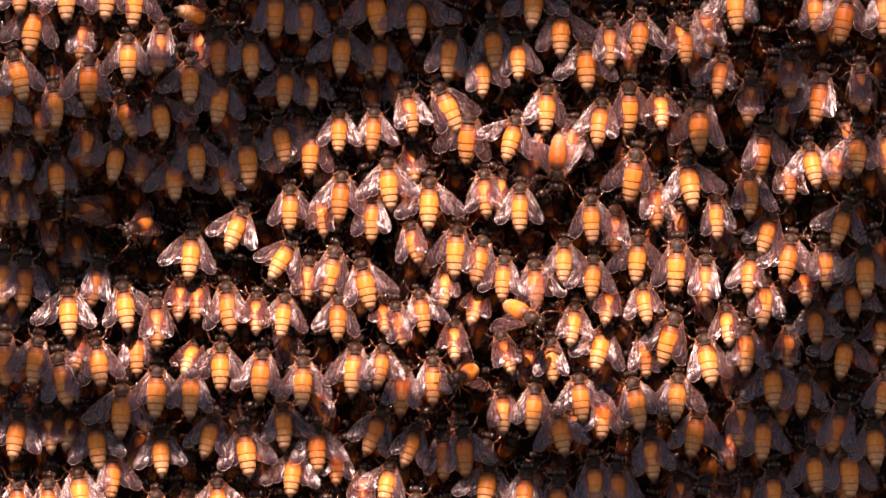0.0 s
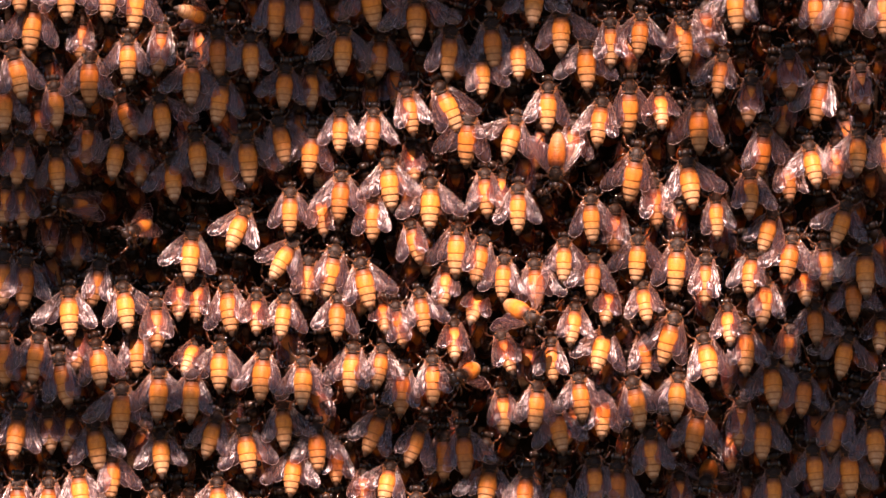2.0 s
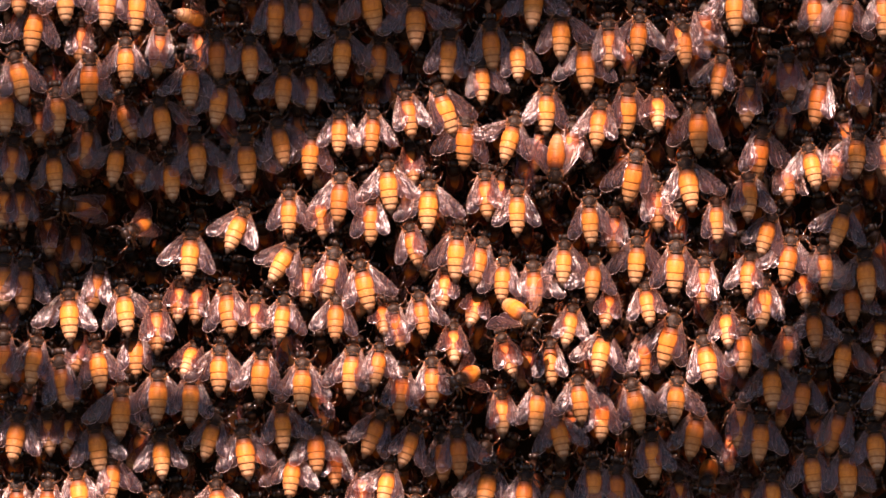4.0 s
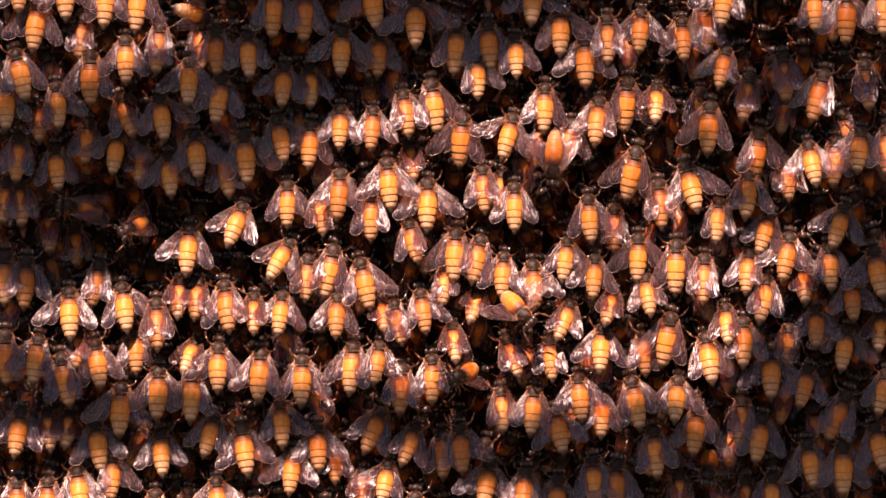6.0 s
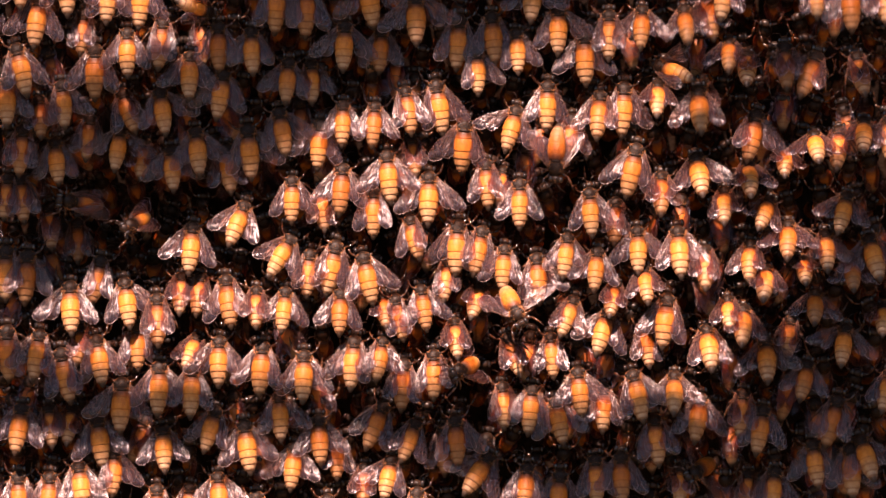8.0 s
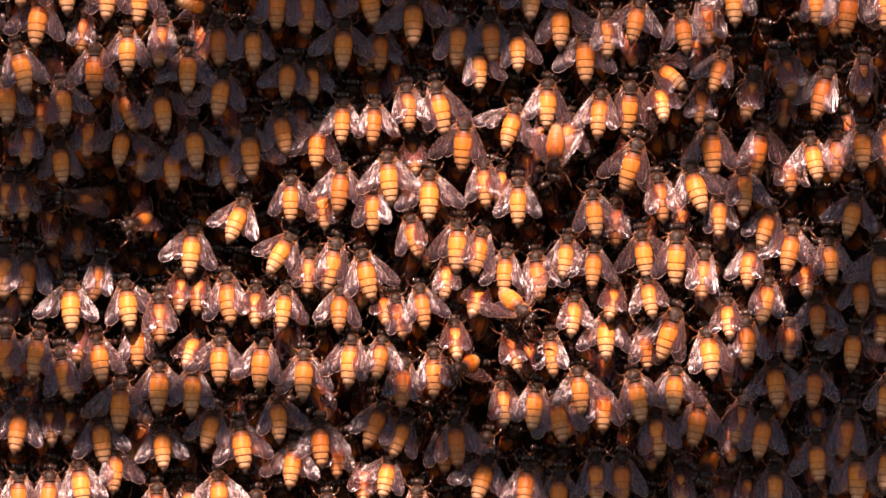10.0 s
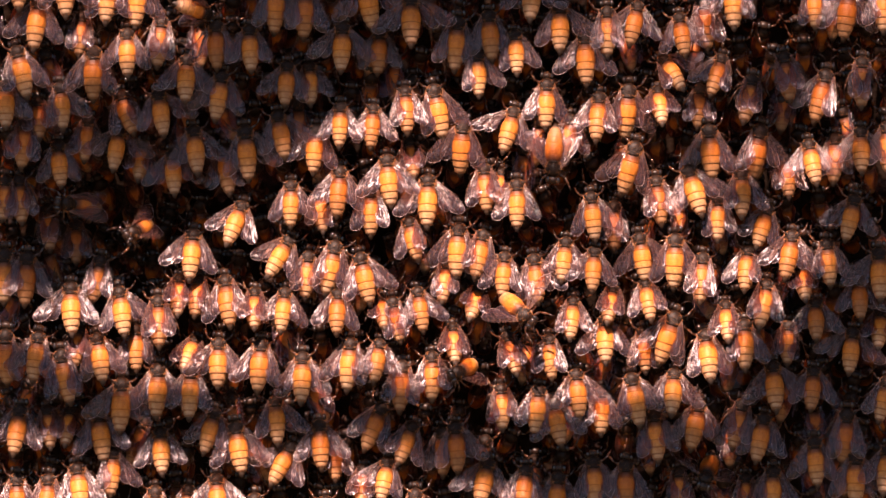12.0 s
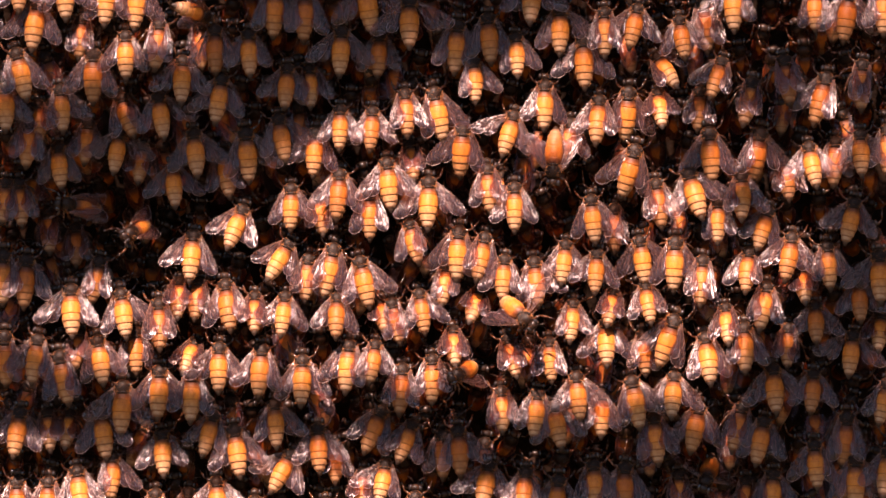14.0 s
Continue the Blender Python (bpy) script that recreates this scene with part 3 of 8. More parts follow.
bee_34 = honeybee(-18.4, 61.6, 1, 22, 0.93, 25, 25, 4.9, "half under its neighbours")
bee_75 = honeybee(9.4, 56.0, -4, 22, 0.91, 15, 35, -1.1)
bee_68 = honeybee(21.0, 60.9, -5, 22, 0.91, 20, 28, -1.0)
bee_71 = honeybee(41.0, 60.3, 1, 22, 1.05, 38, 35, -0.8)
bee_104 = honeybee(81.6, 55.6, 13, 31, 0.90, 35, 15, 1.1)
bee_106 = honeybee(98.2, 55.5, -3, 22, 1.02, 3, 8, -0.2)
bee_108 = honeybee(121.9, 53.0, -2, 22, 1.02, 2, 3, -0.6)
bee_15 = honeybee(-126.4, 46.7, 1, 22, 0.97, 25, 30, -0.8)
bee_14 = honeybee(-111.9, 46.9, -8, 22, 0.94, 15, 35, 0.4)
bee_13 = honeybee(-64.1, 49.1, 6, 22, 0.99, 35, 30, -0.1)
bee_35 = honeybee(-45.8, 52.6, 3, 22, 0.92, 35, 25, 1.0)
bee_36 = honeybee(-38.8, 52.1, -5, 27, 0.90, 10, 25, 5.9, "half under its neighbours")
bee_39 = honeybee(-11.6, 45.1, -7, 22, 0.98, 12, 20, -0.7)
bee_40 = honeybee(-3.4, 47.8, -6, 13, 1.06, 15, 30, 1.1)
bee_78 = honeybee(29.8, 46.7, 2, 22, 0.98, 25, 25, 0.5)
bee_80 = honeybee(53.3, 48.0, 4, 9, 1.06, 15, 30, 0.9)
bee_81 = honeybee(61.7, 47.0, 6, 42, 0.90, 20, 20, 1.2)
bee_233 = honeybee(74.5, 45.5, 1, 25, 0.90, 15, 15, 5.3, "half under its neighbours")
bee_105 = honeybee(88.8, 49.5, 7, 22, 1.02, 2, 2, 0.0)
bee_107 = honeybee(110.4, 50.1, 12, 9, 1.06, 32, 10, 0.5)
bee_16 = honeybee(-117.7, 41.8, -7, 35, 0.90, 15, 10, 5.6, "half under its neighbours")
bee_19 = honeybee(-103.2, 36.4, 5, 22, 0.91, 15, 15, 6.6, "half under its neighbours")
bee_17 = honeybee(-93.5, 43.7, -18, 22, 0.96, 20, 10, 6.1, "half under its neighbours")
bee_18 = honeybee(-82.1, 43.6, -9, 22, 0.94, 30, 55, 0.2)
bee_24 = honeybee(-57.3, 32.8, -7, 9, 1.06, 25, 40, -0.4)
bee_41 = honeybee(-47.9, 37.3, -8, 22, 0.96, 25, 50, -0.1)
bee_42 = honeybee(-37.5, 34.5, 5, 22, 0.96, 40, 30, 0.3)
bee_37 = honeybee(-29.4, 40.5, 2, 22, 0.90, 25, 25, -1.0)
bee_38 = honeybee(-20.2, 39.7, 4, 24, 0.90, 20, 35, -0.9)
bee_76 = honeybee(5.8, 36.7, 5, 9, 1.06, 38, 25, 0.3)
bee_77 = honeybee(21.1, 41.1, 12, 22, 0.95, 60, 30, -1.1)
bee_83 = honeybee(36.8, 36.4, 3, 24, 0.90, 15, 25, 1.2)
bee_79 = honeybee(45.1, 42.4, 5, 22, 1.02, 30, 15, -0.4)
bee_112 = honeybee(76.5, 40.9, 6, 9, 1.06, 35, 25, 0.1)
bee_114 = honeybee(91.5, 33.4, 9, 9, 1.06, 12, 45, -0.2)
bee_116 = honeybee(121.1, 33.8, 6, 22, 0.94, 40, 40, -1.2)
bee_117 = honeybee(128.7, 34.3, 3, 22, 1.00, 20, 20, 0.3)
bee_20 = honeybee(-123.1, 32.8, 7, 22, 0.99, 12, 15, 1.4)
bee_21 = honeybee(-113.3, 29.2, -3, 22, 0.92, 25, 25, 1.6)
bee_22 = honeybee(-94.2, 33.2, 5, 23, 0.90, 55, 60, 2.1)
bee_26 = honeybee(-87.5, 29.5, 8, 35, 0.90, 15, 15, 7.9, "half under its neighbours")
bee_25 = honeybee(-79.3, 26.5, -4, 22, 0.92, 45, 42, 0.4)
bee_23 = honeybee(-71.7, 32.8, -7, 22, 0.99, 35, 40, 0.6)
bee_27 = honeybee(-63.4, 27.7, -4, 22, 1.02, 20, 15, 5.2, "half under its neighbours")
bee_43 = honeybee(-16.4, 24.9, -3, 22, 1.03, 40, 35, -0.5)
bee_44 = honeybee(-9.6, 30.2, -9, 32, 0.90, 8, 8, 5.0, "half under its neighbours")
bee_84 = honeybee(55.6, 27.8, 11, 9, 1.06, 35, 25, -0.5)
bee_113 = honeybee(70.4, 25.1, -13, 20, 1.06, 30, 45, -1.2)
bee_120 = honeybee(99.5, 25.4, -1, 22, 0.91, 12, 25, 5.3, "half under its neighbours")
bee_115 = honeybee(105.8, 29.7, -8, 22, 0.95, 40, 30, 0.2)
bee_118 = honeybee(113.8, 31.0, 1, 22, 1.00, 15, 15, 5.3, "half under its neighbours")
bee_169 = honeybee(-127.2, 19.2, 3, 22, 0.90, 12, 12, 7.2, "half under its neighbours")
bee_168 = honeybee(-123.6, 18.9, -8, 22, 0.98, 12, 12, 7.6, "half under its neighbours")
bee_170 = honeybee(-120.1, 21.2, -0, 33, 0.90, 12, 12, 14.8, "half under its neighbours")
bee_47 = honeybee(-44.5, 18.3, -1, 22, 0.92, 28, 30, 0.2)
bee_49 = honeybee(-35.7, 15.1, -2, 22, 0.90, 15, 15, 6.0, "half under its neighbours")
bee_46 = honeybee(-29.9, 21.7, 1, 22, 1.01, 35, 30, -0.4)
bee_48 = honeybee(-21.0, 15.3, -1, 22, 0.98, 18, 18, 0.2)
bee_45 = honeybee(-4.7, 18.9, -1, 22, 1.05, 44, 44, -0.3)
bee_86 = honeybee(10.9, 22.2, -2, 22, 0.97, 20, 12, 0.2)
bee_90 = honeybee(16.9, 21.4, 7, 38, 0.90, 8, 8, 5.3, "half under its neighbours")
bee_87 = honeybee(21.5, 17.6, -1, 22, 0.97, 30, 22, -1.1)
bee_82 = honeybee(31.8, 22.9, -179, -14, 1.00, 30, 32, -8.0, "half under its neighbours")
bee_88 = honeybee(42.0, 14.4, -2, 22, 0.95, 25, 32, -0.7)
bee_85 = honeybee(62.5, 18.8, -2, 22, 1.00, 10, 20, 3.0, "half under its neighbours")
bee_119 = honeybee(88.4, 21.2, 2, 22, 1.00, 15, 30, -1.1)
bee_167 = honeybee(-115.6, 10.8, -6, 22, 0.96, 4, 4, 13.7, "half under its neighbours")
bee_166 = honeybee(-108.6, 12.7, -86, -38, 1.00, 8, 8, 3.8, "half under its neighbours")
bee_171 = honeybee(-107.5, 6.1, -4, 22, 0.91, 12, 12, 14.7, "half under its neighbours")
bee_162 = honeybee(-73.1, 5.2, 6, 22, 1.03, 32, 28, 0.2)
bee_50 = honeybee(-57.9, 11.7, 18, 22, 0.97, 35, 25, 0.6)
bee_55 = honeybee(-10.0, 7.0, -12, 22, 0.90, 25, 8, -0.8)
bee_56 = honeybee(4.1, 4.9, 6, 13, 1.06, 30, 20, 0.9)
bee_89 = honeybee(49.8, 11.4, 4, 22, 1.00, 10, 10, 8.3, "half under its neighbours")
bee_121 = honeybee(80.1, 13.5, 3, 24, 0.90, 18, 15, -0.1)
bee_122 = honeybee(94.6, 9.9, 19, 23, 0.90, 25, 25, 0.4)
bee_123 = honeybee(116.2, 11.8, 14, 22, 0.93, 40, 35, -0.4)
bee_156 = honeybee(-127.1, -2.1, 1, 16, 1.06, 20, 20, 1.6)
bee_157 = honeybee(-120.7, -3.5, 3, 22, 1.05, 15, 30, 0.1)
bee_159 = honeybee(-99.7, -4.7, 8, 22, 0.94, 8, 15, 1.3)
bee_165 = honeybee(-91.0, 5.8, -119, -62, 1.00, 14, 14, -5.7, "half under its neighbours")
bee_51 = honeybee(-44.8, 1.1, 28, 22, 0.95, 30, 30, 1.0)
bee_52 = honeybee(-39.1, -3.0, 6, 22, 0.94, 12, 20, 5.9, "half under its neighbours")
bee_53 = honeybee(-31.6, -0.5, 12, 9, 1.06, 15, 20, 1.2)
bee_54 = honeybee(-23.8, -4.1, -14, 22, 1.03, 25, 35, 0.4)
bee_65 = honeybee(0.8, -5.4, 3, 22, 0.90, 10, 10, 4.0, "half under its neighbours")
bee_57 = honeybee(11.3, 3.4, 15, 22, 0.99, 10, 20, 1.1)
bee_94 = honeybee(18.1, -2.7, 6, 27, 0.90, 30, 25, -0.4)
bee_95 = honeybee(26.2, -4.9, -3, 22, 1.00, 20, 35, 1.1)
bee_91 = honeybee(35.8, 2.1, 6, 25, 0.90, 25, 35, -0.8)
bee_92 = honeybee(44.0, -2.7, 4, 26, 0.90, 35, 32, -1.1)
bee_93 = honeybee(56.6, 2.6, -1, 22, 0.95, 45, 45, 0.9)
bee_126 = honeybee(67.5, 0.7, 0, 16, 1.06, 25, 32, -1.1)
bee_127 = honeybee(75.9, -2.8, 4, 22, 1.00, 10, 12, -1.1)
bee_128 = honeybee(88.8, -1.4, 7, 22, 0.94, 25, 10, 0.4)
bee_124 = honeybee(100.3, 3.3, 7, 22, 0.99, 40, 35, 0.5)
bee_125 = honeybee(111.2, 1.0, -3, 22, 0.95, 15, 25, 0.6)
bee_130 = honeybee(124.3, -1.1, -12, 20, 1.06, 50, 20, -0.6)
bee_158 = honeybee(-108.3, -12.5, -0, 22, 1.05, 42, 32, -0.2)
bee_160 = honeybee(-92.8, -11.4, -11, 22, 1.00, 25, 38, 1.1)
bee_164 = honeybee(-76.5, -9.6, 4, 40, 0.90, 10, 10, 5.2, "half under its neighbours")
bee_163 = honeybee(-70.8, -9.7, 10, 35, 0.90, 25, 12, 4.1, "half under its neighbours")
bee_58 = honeybee(-63.0, -10.9, -8, 22, 1.06, 30, 15, 1.0)
bee_59 = honeybee(-54.5, -14.0, 3, 31, 0.90, 12, 12, 0.2)
bee_60 = honeybee(-46.3, -13.9, 3, 25, 0.90, 35, 30, 0.5)
bee_61 = honeybee(-30.9, -13.7, 4, 22, 0.93, 30, 25, -0.7)
bee_62 = honeybee(-6.3, -13.0, -8, 22, 0.91, 20, 35, 0.8)
bee_100 = honeybee(10.3, -12.4, 14, 48, 0.90, 12, 12, 5.3, "half under its neighbours")
bee_98 = honeybee(49.2, -12.5, 16, 44, 0.90, 10, 10, 0.9, "half under its neighbours")
bee_99 = honeybee(57.7, -9.1, -5, 31, 0.90, 25, 20, 0.0)
bee_129 = honeybee(93.6, -9.9, 8, 22, 1.01, 12, 20, 1.1)
bee_155 = honeybee(104.1, -6.2, -2, 43, 0.90, 10, 10, 4.9, "half under its neighbours")
bee_131 = honeybee(118.6, -8.5, -2, 25, 0.90, 30, 42, -0.1)
bee_172 = honeybee(-126.7, -25.2, 1, 9, 1.06, 20, 15, 0.7)
bee_175 = honeybee(-105.6, -24.5, 3, 36, 0.90, 8, 8, 4.5, "half under its neighbours")
bee_177 = honeybee(-89.2, -24.3, -1, 22, 0.93, 20, 22, 4.5, "half under its neighbours")
bee_161 = honeybee(-83.0, -16.1, -3, 22, 1.05, 10, 10, -0.1)
bee_64 = honeybee(-17.9, -15.2, -8, 42, 0.90, 10, 10, 4.5, "half under its neighbours")
bee_63 = honeybee(-13.9, -16.0, -9, 22, 0.91, 8, 8, 0.2)
bee_101 = honeybee(2.8, -22.7, -4, 38, 0.90, 12, 12, 1.7, "half under its neighbours")
bee_96 = honeybee(23.4, -18.9, 137, -38, 1.00, 75, 35, -11.0, "half under its neighbours")
bee_97 = honeybee(37.1, -16.1, 20, 36, 0.90, 15, 25, -0.3)
bee_219 = honeybee(46.3, -23.6, 7, 22, 0.98, 35, 35, -0.4)
bee_220 = honeybee(58.0, -25.0, -1, 22, 0.90, 15, 15, 4.4, "half under its neighbours")
bee_136 = honeybee(66.1, -20.3, 10, 9, 1.06, 30, 20, -0.3)
bee_133 = honeybee(82.1, -17.2, -2, 33, 0.90, 20, 10, -0.4)
bee_134 = honeybee(87.1, -21.4, 3, 22, 1.03, 15, 25, -0.3)
bee_154 = honeybee(100.4, -23.1, 6, 27, 0.90, 10, 10, 5.8, "half under its neighbours")
bee_132 = honeybee(107.9, -17.3, 5, 31, 0.90, 35, 40, 0.2)
bee_138 = honeybee(116.4, -23.4, 11, 22, 0.92, 55, 55, -0.5)
bee_137 = honeybee(127.0, -19.5, 5, 38, 0.90, 20, 20, 5.2, "half under its neighbours")
bee_173 = honeybee(-117.1, -26.1, 8, 22, 0.99, 35, 15, -0.4)
bee_174 = honeybee(-110.6, -31.9, -9, 9, 1.06, 20, 12, -0.9)
bee_176 = honeybee(-100.5, -27.8, -10, 22, 0.99, 25, 25, 0.7)
bee_182 = honeybee(-72.0, -27.2, 20, 43, 0.90, 20, 8, 6.0, "half under its neighbours")
bee_181 = honeybee(-65.0, -28.3, 3, 22, 0.99, 40, 38, -0.2)
bee_196 = honeybee(-52.5, -30.5, 4, 22, 1.05, 32, 20, -0.5)
bee_197 = honeybee(-40.7, -32.5, -0, 22, 1.02, 30, 30, -0.4)
bee_198 = honeybee(-26.0, -28.5, 4, 22, 1.05, 32, 15, -0.7)
bee_199 = honeybee(-18.4, -28.3, 8, 29, 0.90, 12, 30, -1.0)
bee_200 = honeybee(-11.8, -35.0, 6, 22, 1.02, 12, 18, 0.2)
bee_201 = honeybee(-3.2, -32.2, -3, 22, 0.98, 20, 15, -0.5)
bee_217 = honeybee(18.5, -26.3, -18, 25, 0.90, 10, 10, 1.1)
bee_218 = honeybee(30.9, -26.5, -2, 25, 0.90, 18, 18, 0.3)
bee_135 = honeybee(76.1, -25.9, -9, 22, 1.06, 22, 22, -0.4)
bee_140 = honeybee(93.5, -31.2, -1, 22, 1.02, 40, 40, 0.7)
bee_178 = honeybee(-93.0, -40.5, -1, 16, 1.06, 50, 32, -0.4)
bee_179 = honeybee(-82.4, -35.7, -1, 22, 1.05, 35, 38, -0.2)
bee_180 = honeybee(-72.6, -37.0, 4, 22, 1.03, 20, 25, -0.2)
bee_202 = honeybee(-47.3, -44.9, -0, 22, 0.97, 20, 45, 0.7)
bee_216 = honeybee(4.7, -36.7, -117, -60, 1.00, 25, 25, -4.7, "half under its neighbours")
bee_224 = honeybee(16.9, -41.5, -5, 22, 0.94, 15, 15, 4.6, "half under its neighbours")
bee_223 = honeybee(26.4, -40.9, 6, 22, 0.98, 20, 25, 0.7)
bee_221 = honeybee(39.1, -37.2, -2, 22, 0.97, 30, 42, 0.9)
bee_225 = honeybee(46.0, -42.4, -1, 22, 0.95, 20, 20, 4.3, "half under its neighbours")
bee_222 = honeybee(54.7, -38.6, -13, 22, 1.05, 20, 30, -0.1)
bee_142 = honeybee(68.0, -38.3, 6, 22, 0.96, 38, 42, 0.2)
bee_150 = honeybee(86.7, -44.2, 3, 22, 1.00, 10, 10, 2.0, "half under its neighbours")
bee_141 = honeybee(105.0, -36.0, 11, 32, 0.90, 30, 32, -1.1)
bee_146 = honeybee(115.2, -43.1, 20, 9, 1.06, 15, 15, 0.7)
bee_139 = honeybee(128.2, -36.4, 10, 22, 0.92, 20, 20, -0.3)
bee_183 = honeybee(-122.2, -47.5, 7, 22, 1.01, 35, 28, -0.8)
bee_184 = honeybee(-114.8, -47.7, -5, 27, 0.90, 10, 10, 3.8, "half under its neighbours")
bee_185 = honeybee(-108.3, -48.0, 10, 40, 0.90, 10, 10, 6.1, "half under its neighbours")
bee_186 = honeybee(-100.6, -50.8, -9, 22, 1.03, 35, 30, 0.9)
bee_187 = honeybee(-81.7, -53.8, -6, 22, 0.96, 35, 28, 1.2)
bee_188 = honeybee(-66.0, -48.6, 15, 22, 0.92, 30, 22, -0.2)
bee_203 = honeybee(-58.2, -51.7, -7, 22, 1.04, 30, 35, -1.1)
bee_204 = honeybee(-36.5, -52.3, -2, 22, 0.98, 30, 35, 1.0)
bee_207 = honeybee(-18.0, -47.1, 25, 22, 1.00, 20, 25, 1.0)
bee_208 = honeybee(-7.9, -51.7, 23, 22, 0.91, 15, 30, 1.0)
bee_214 = honeybee(-0.1, -53.9, -3, 22, 0.98, 20, 20, 5.4, "half under its neighbours")
bee_215 = honeybee(5.0, -51.6, -6, 22, 1.00, 25, 35, 0.1)
bee_226 = honeybee(32.9, -47.3, -7, 22, 0.96, 32, 38, 0.1)
bee_232 = honeybee(60.3, -52.5, -5, 22, 1.02, 18, 18, 0.8)
bee_143 = honeybee(74.3, -46.7, 4, 22, 1.00, 30, 35, 0.6)
bee_145 = honeybee(92.1, -50.7, 7, 22, 0.99, 25, 30, -0.7)
bee_149 = honeybee(123.5, -54.0, -15, 22, 1.03, 30, 25, -0.2)
bee_191 = honeybee(-105.9, -64.5, -7, 22, 1.05, 20, 28, -0.7)
bee_192 = honeybee(-95.5, -60.4, -1, 22, 0.95, 10, 35, 0.6)
bee_205 = honeybee(-43.8, -58.7, 3, 22, 0.95, 45, 30, 0.5)
bee_206 = honeybee(-31.5, -56.8, 1, 24, 0.90, 12, 20, 6.0, "half under its neighbours")
bee_209 = honeybee(-15.6, -62.6, 8, 22, 0.91, 45, 18, 0.2)
bee_227 = honeybee(13.3, -63.0, 5, 22, 1.00, 42, 35, 0.8)
bee_230 = honeybee(43.8, -61.4, -4, 22, 1.00, 20, 25, 1.0)
bee_231 = honeybee(51.5, -63.0, 3, 22, 1.00, 30, 32, 0.7)
bee_147 = honeybee(106.2, -57.1, -7, 22, 0.96, 35, 25, -0.6)
bee_148 = honeybee(116.6, -58.4, 1, 21, 1.06, 25, 30, -0.8)
bee_189 = honeybee(-123.4, -67.7, 1, 22, 1.02, 20, 20, 1.1)
bee_190 = honeybee(-114.4, -67.7, -0, 22, 1.02, 22, 15, 1.0)
bee_193 = honeybee(-83.3, -71.2, -0, 22, 1.00, 30, 20, 0.8)
bee_194 = honeybee(-73.9, -70.8, 6, 22, 0.91, 15, 15, 5.4, "half under its neighbours")
bee_195 = honeybee(-65.6, -67.6, -2, 22, 0.99, 35, 40, 0.0)
bee_211 = honeybee(-54.6, -73.3, -0, 22, 1.03, 25, 30, 0.6)
bee_213 = honeybee(-34.0, -74.0, -3, 22, 0.97, 20, 20, -0.5)
bee_210 = honeybee(-23.1, -64.9, 6, 27, 0.90, 10, 10, 3.8, "half under its neighbours")
bee_212 = honeybee(-8.0, -72.0, -0, 22, 1.00, 20, 20, -0.8)
bee_228 = honeybee(23.9, -64.9, 4, 22, 0.98, 25, 20, -0.8)
bee_229 = honeybee(33.4, -67.1, 4, 22, 1.00, 25, 30, 0.7)
bee_153 = honeybee(68.3, -65.7, -3, 28, 0.90, 10, 10, 4.6, "half under its neighbours")
bee_144 = honeybee(76.7, -65.2, -171, -52, 1.00, 60, 60, 2.0, "half under its neighbours")
bee_152 = honeybee(87.9, -67.3, 1, 28, 0.90, 10, 10, 4.6, "half under its neighbours")
bee_151 = honeybee(95.3, -66.3, 8, 22, 1.01, 15, 35, -1.0)


# ---- deeper layer: the mass of bees under the outer ones ----
def plain_thorax(hairs, u, v):
    bm = bmesh.new()
    ball(bm, (0, 0, 0), (2.4 * MM, 2.05 * MM, 2.45 * MM), 0, u, v)
    for k in range(hairs):
        a, t = COLONY.uniform(0, math.tau), COLONY.uniform(0.1, 1.7)
        n = Vector((math.cos(a) * math.sin(t), -math.cos(t), math.sin(a) * math.sin(t)))
        p = Vector((n.x * 2.4, n.y * 2.05, n.z * 2.45)) * MM
        blade(bm, p * 0.98, p + (n * 0.22 + Vector((0.2 * n.x, 0, -0.6))) * MM, 0.06 * MM, k % 2)
    return mesh("deep_thorax", bm, HIDE, HAIR)


def plain_head(u, v):
    bm = bmesh.new()
    ball(bm, (0, 0.2 * MM, 0), (1.75 * MM, 1.35 * MM, 1.2 * MM), 0, u, v)
    for s in (-1, 1):
        ball(bm, (s * 1.45 * MM, 0.05 * MM, 0.05 * MM), (0.72 * MM, 1.2 * MM, 1.05 * MM), 1, 6, 4)
    return mesh("deep_head", bm, CUTICLE, EYE)


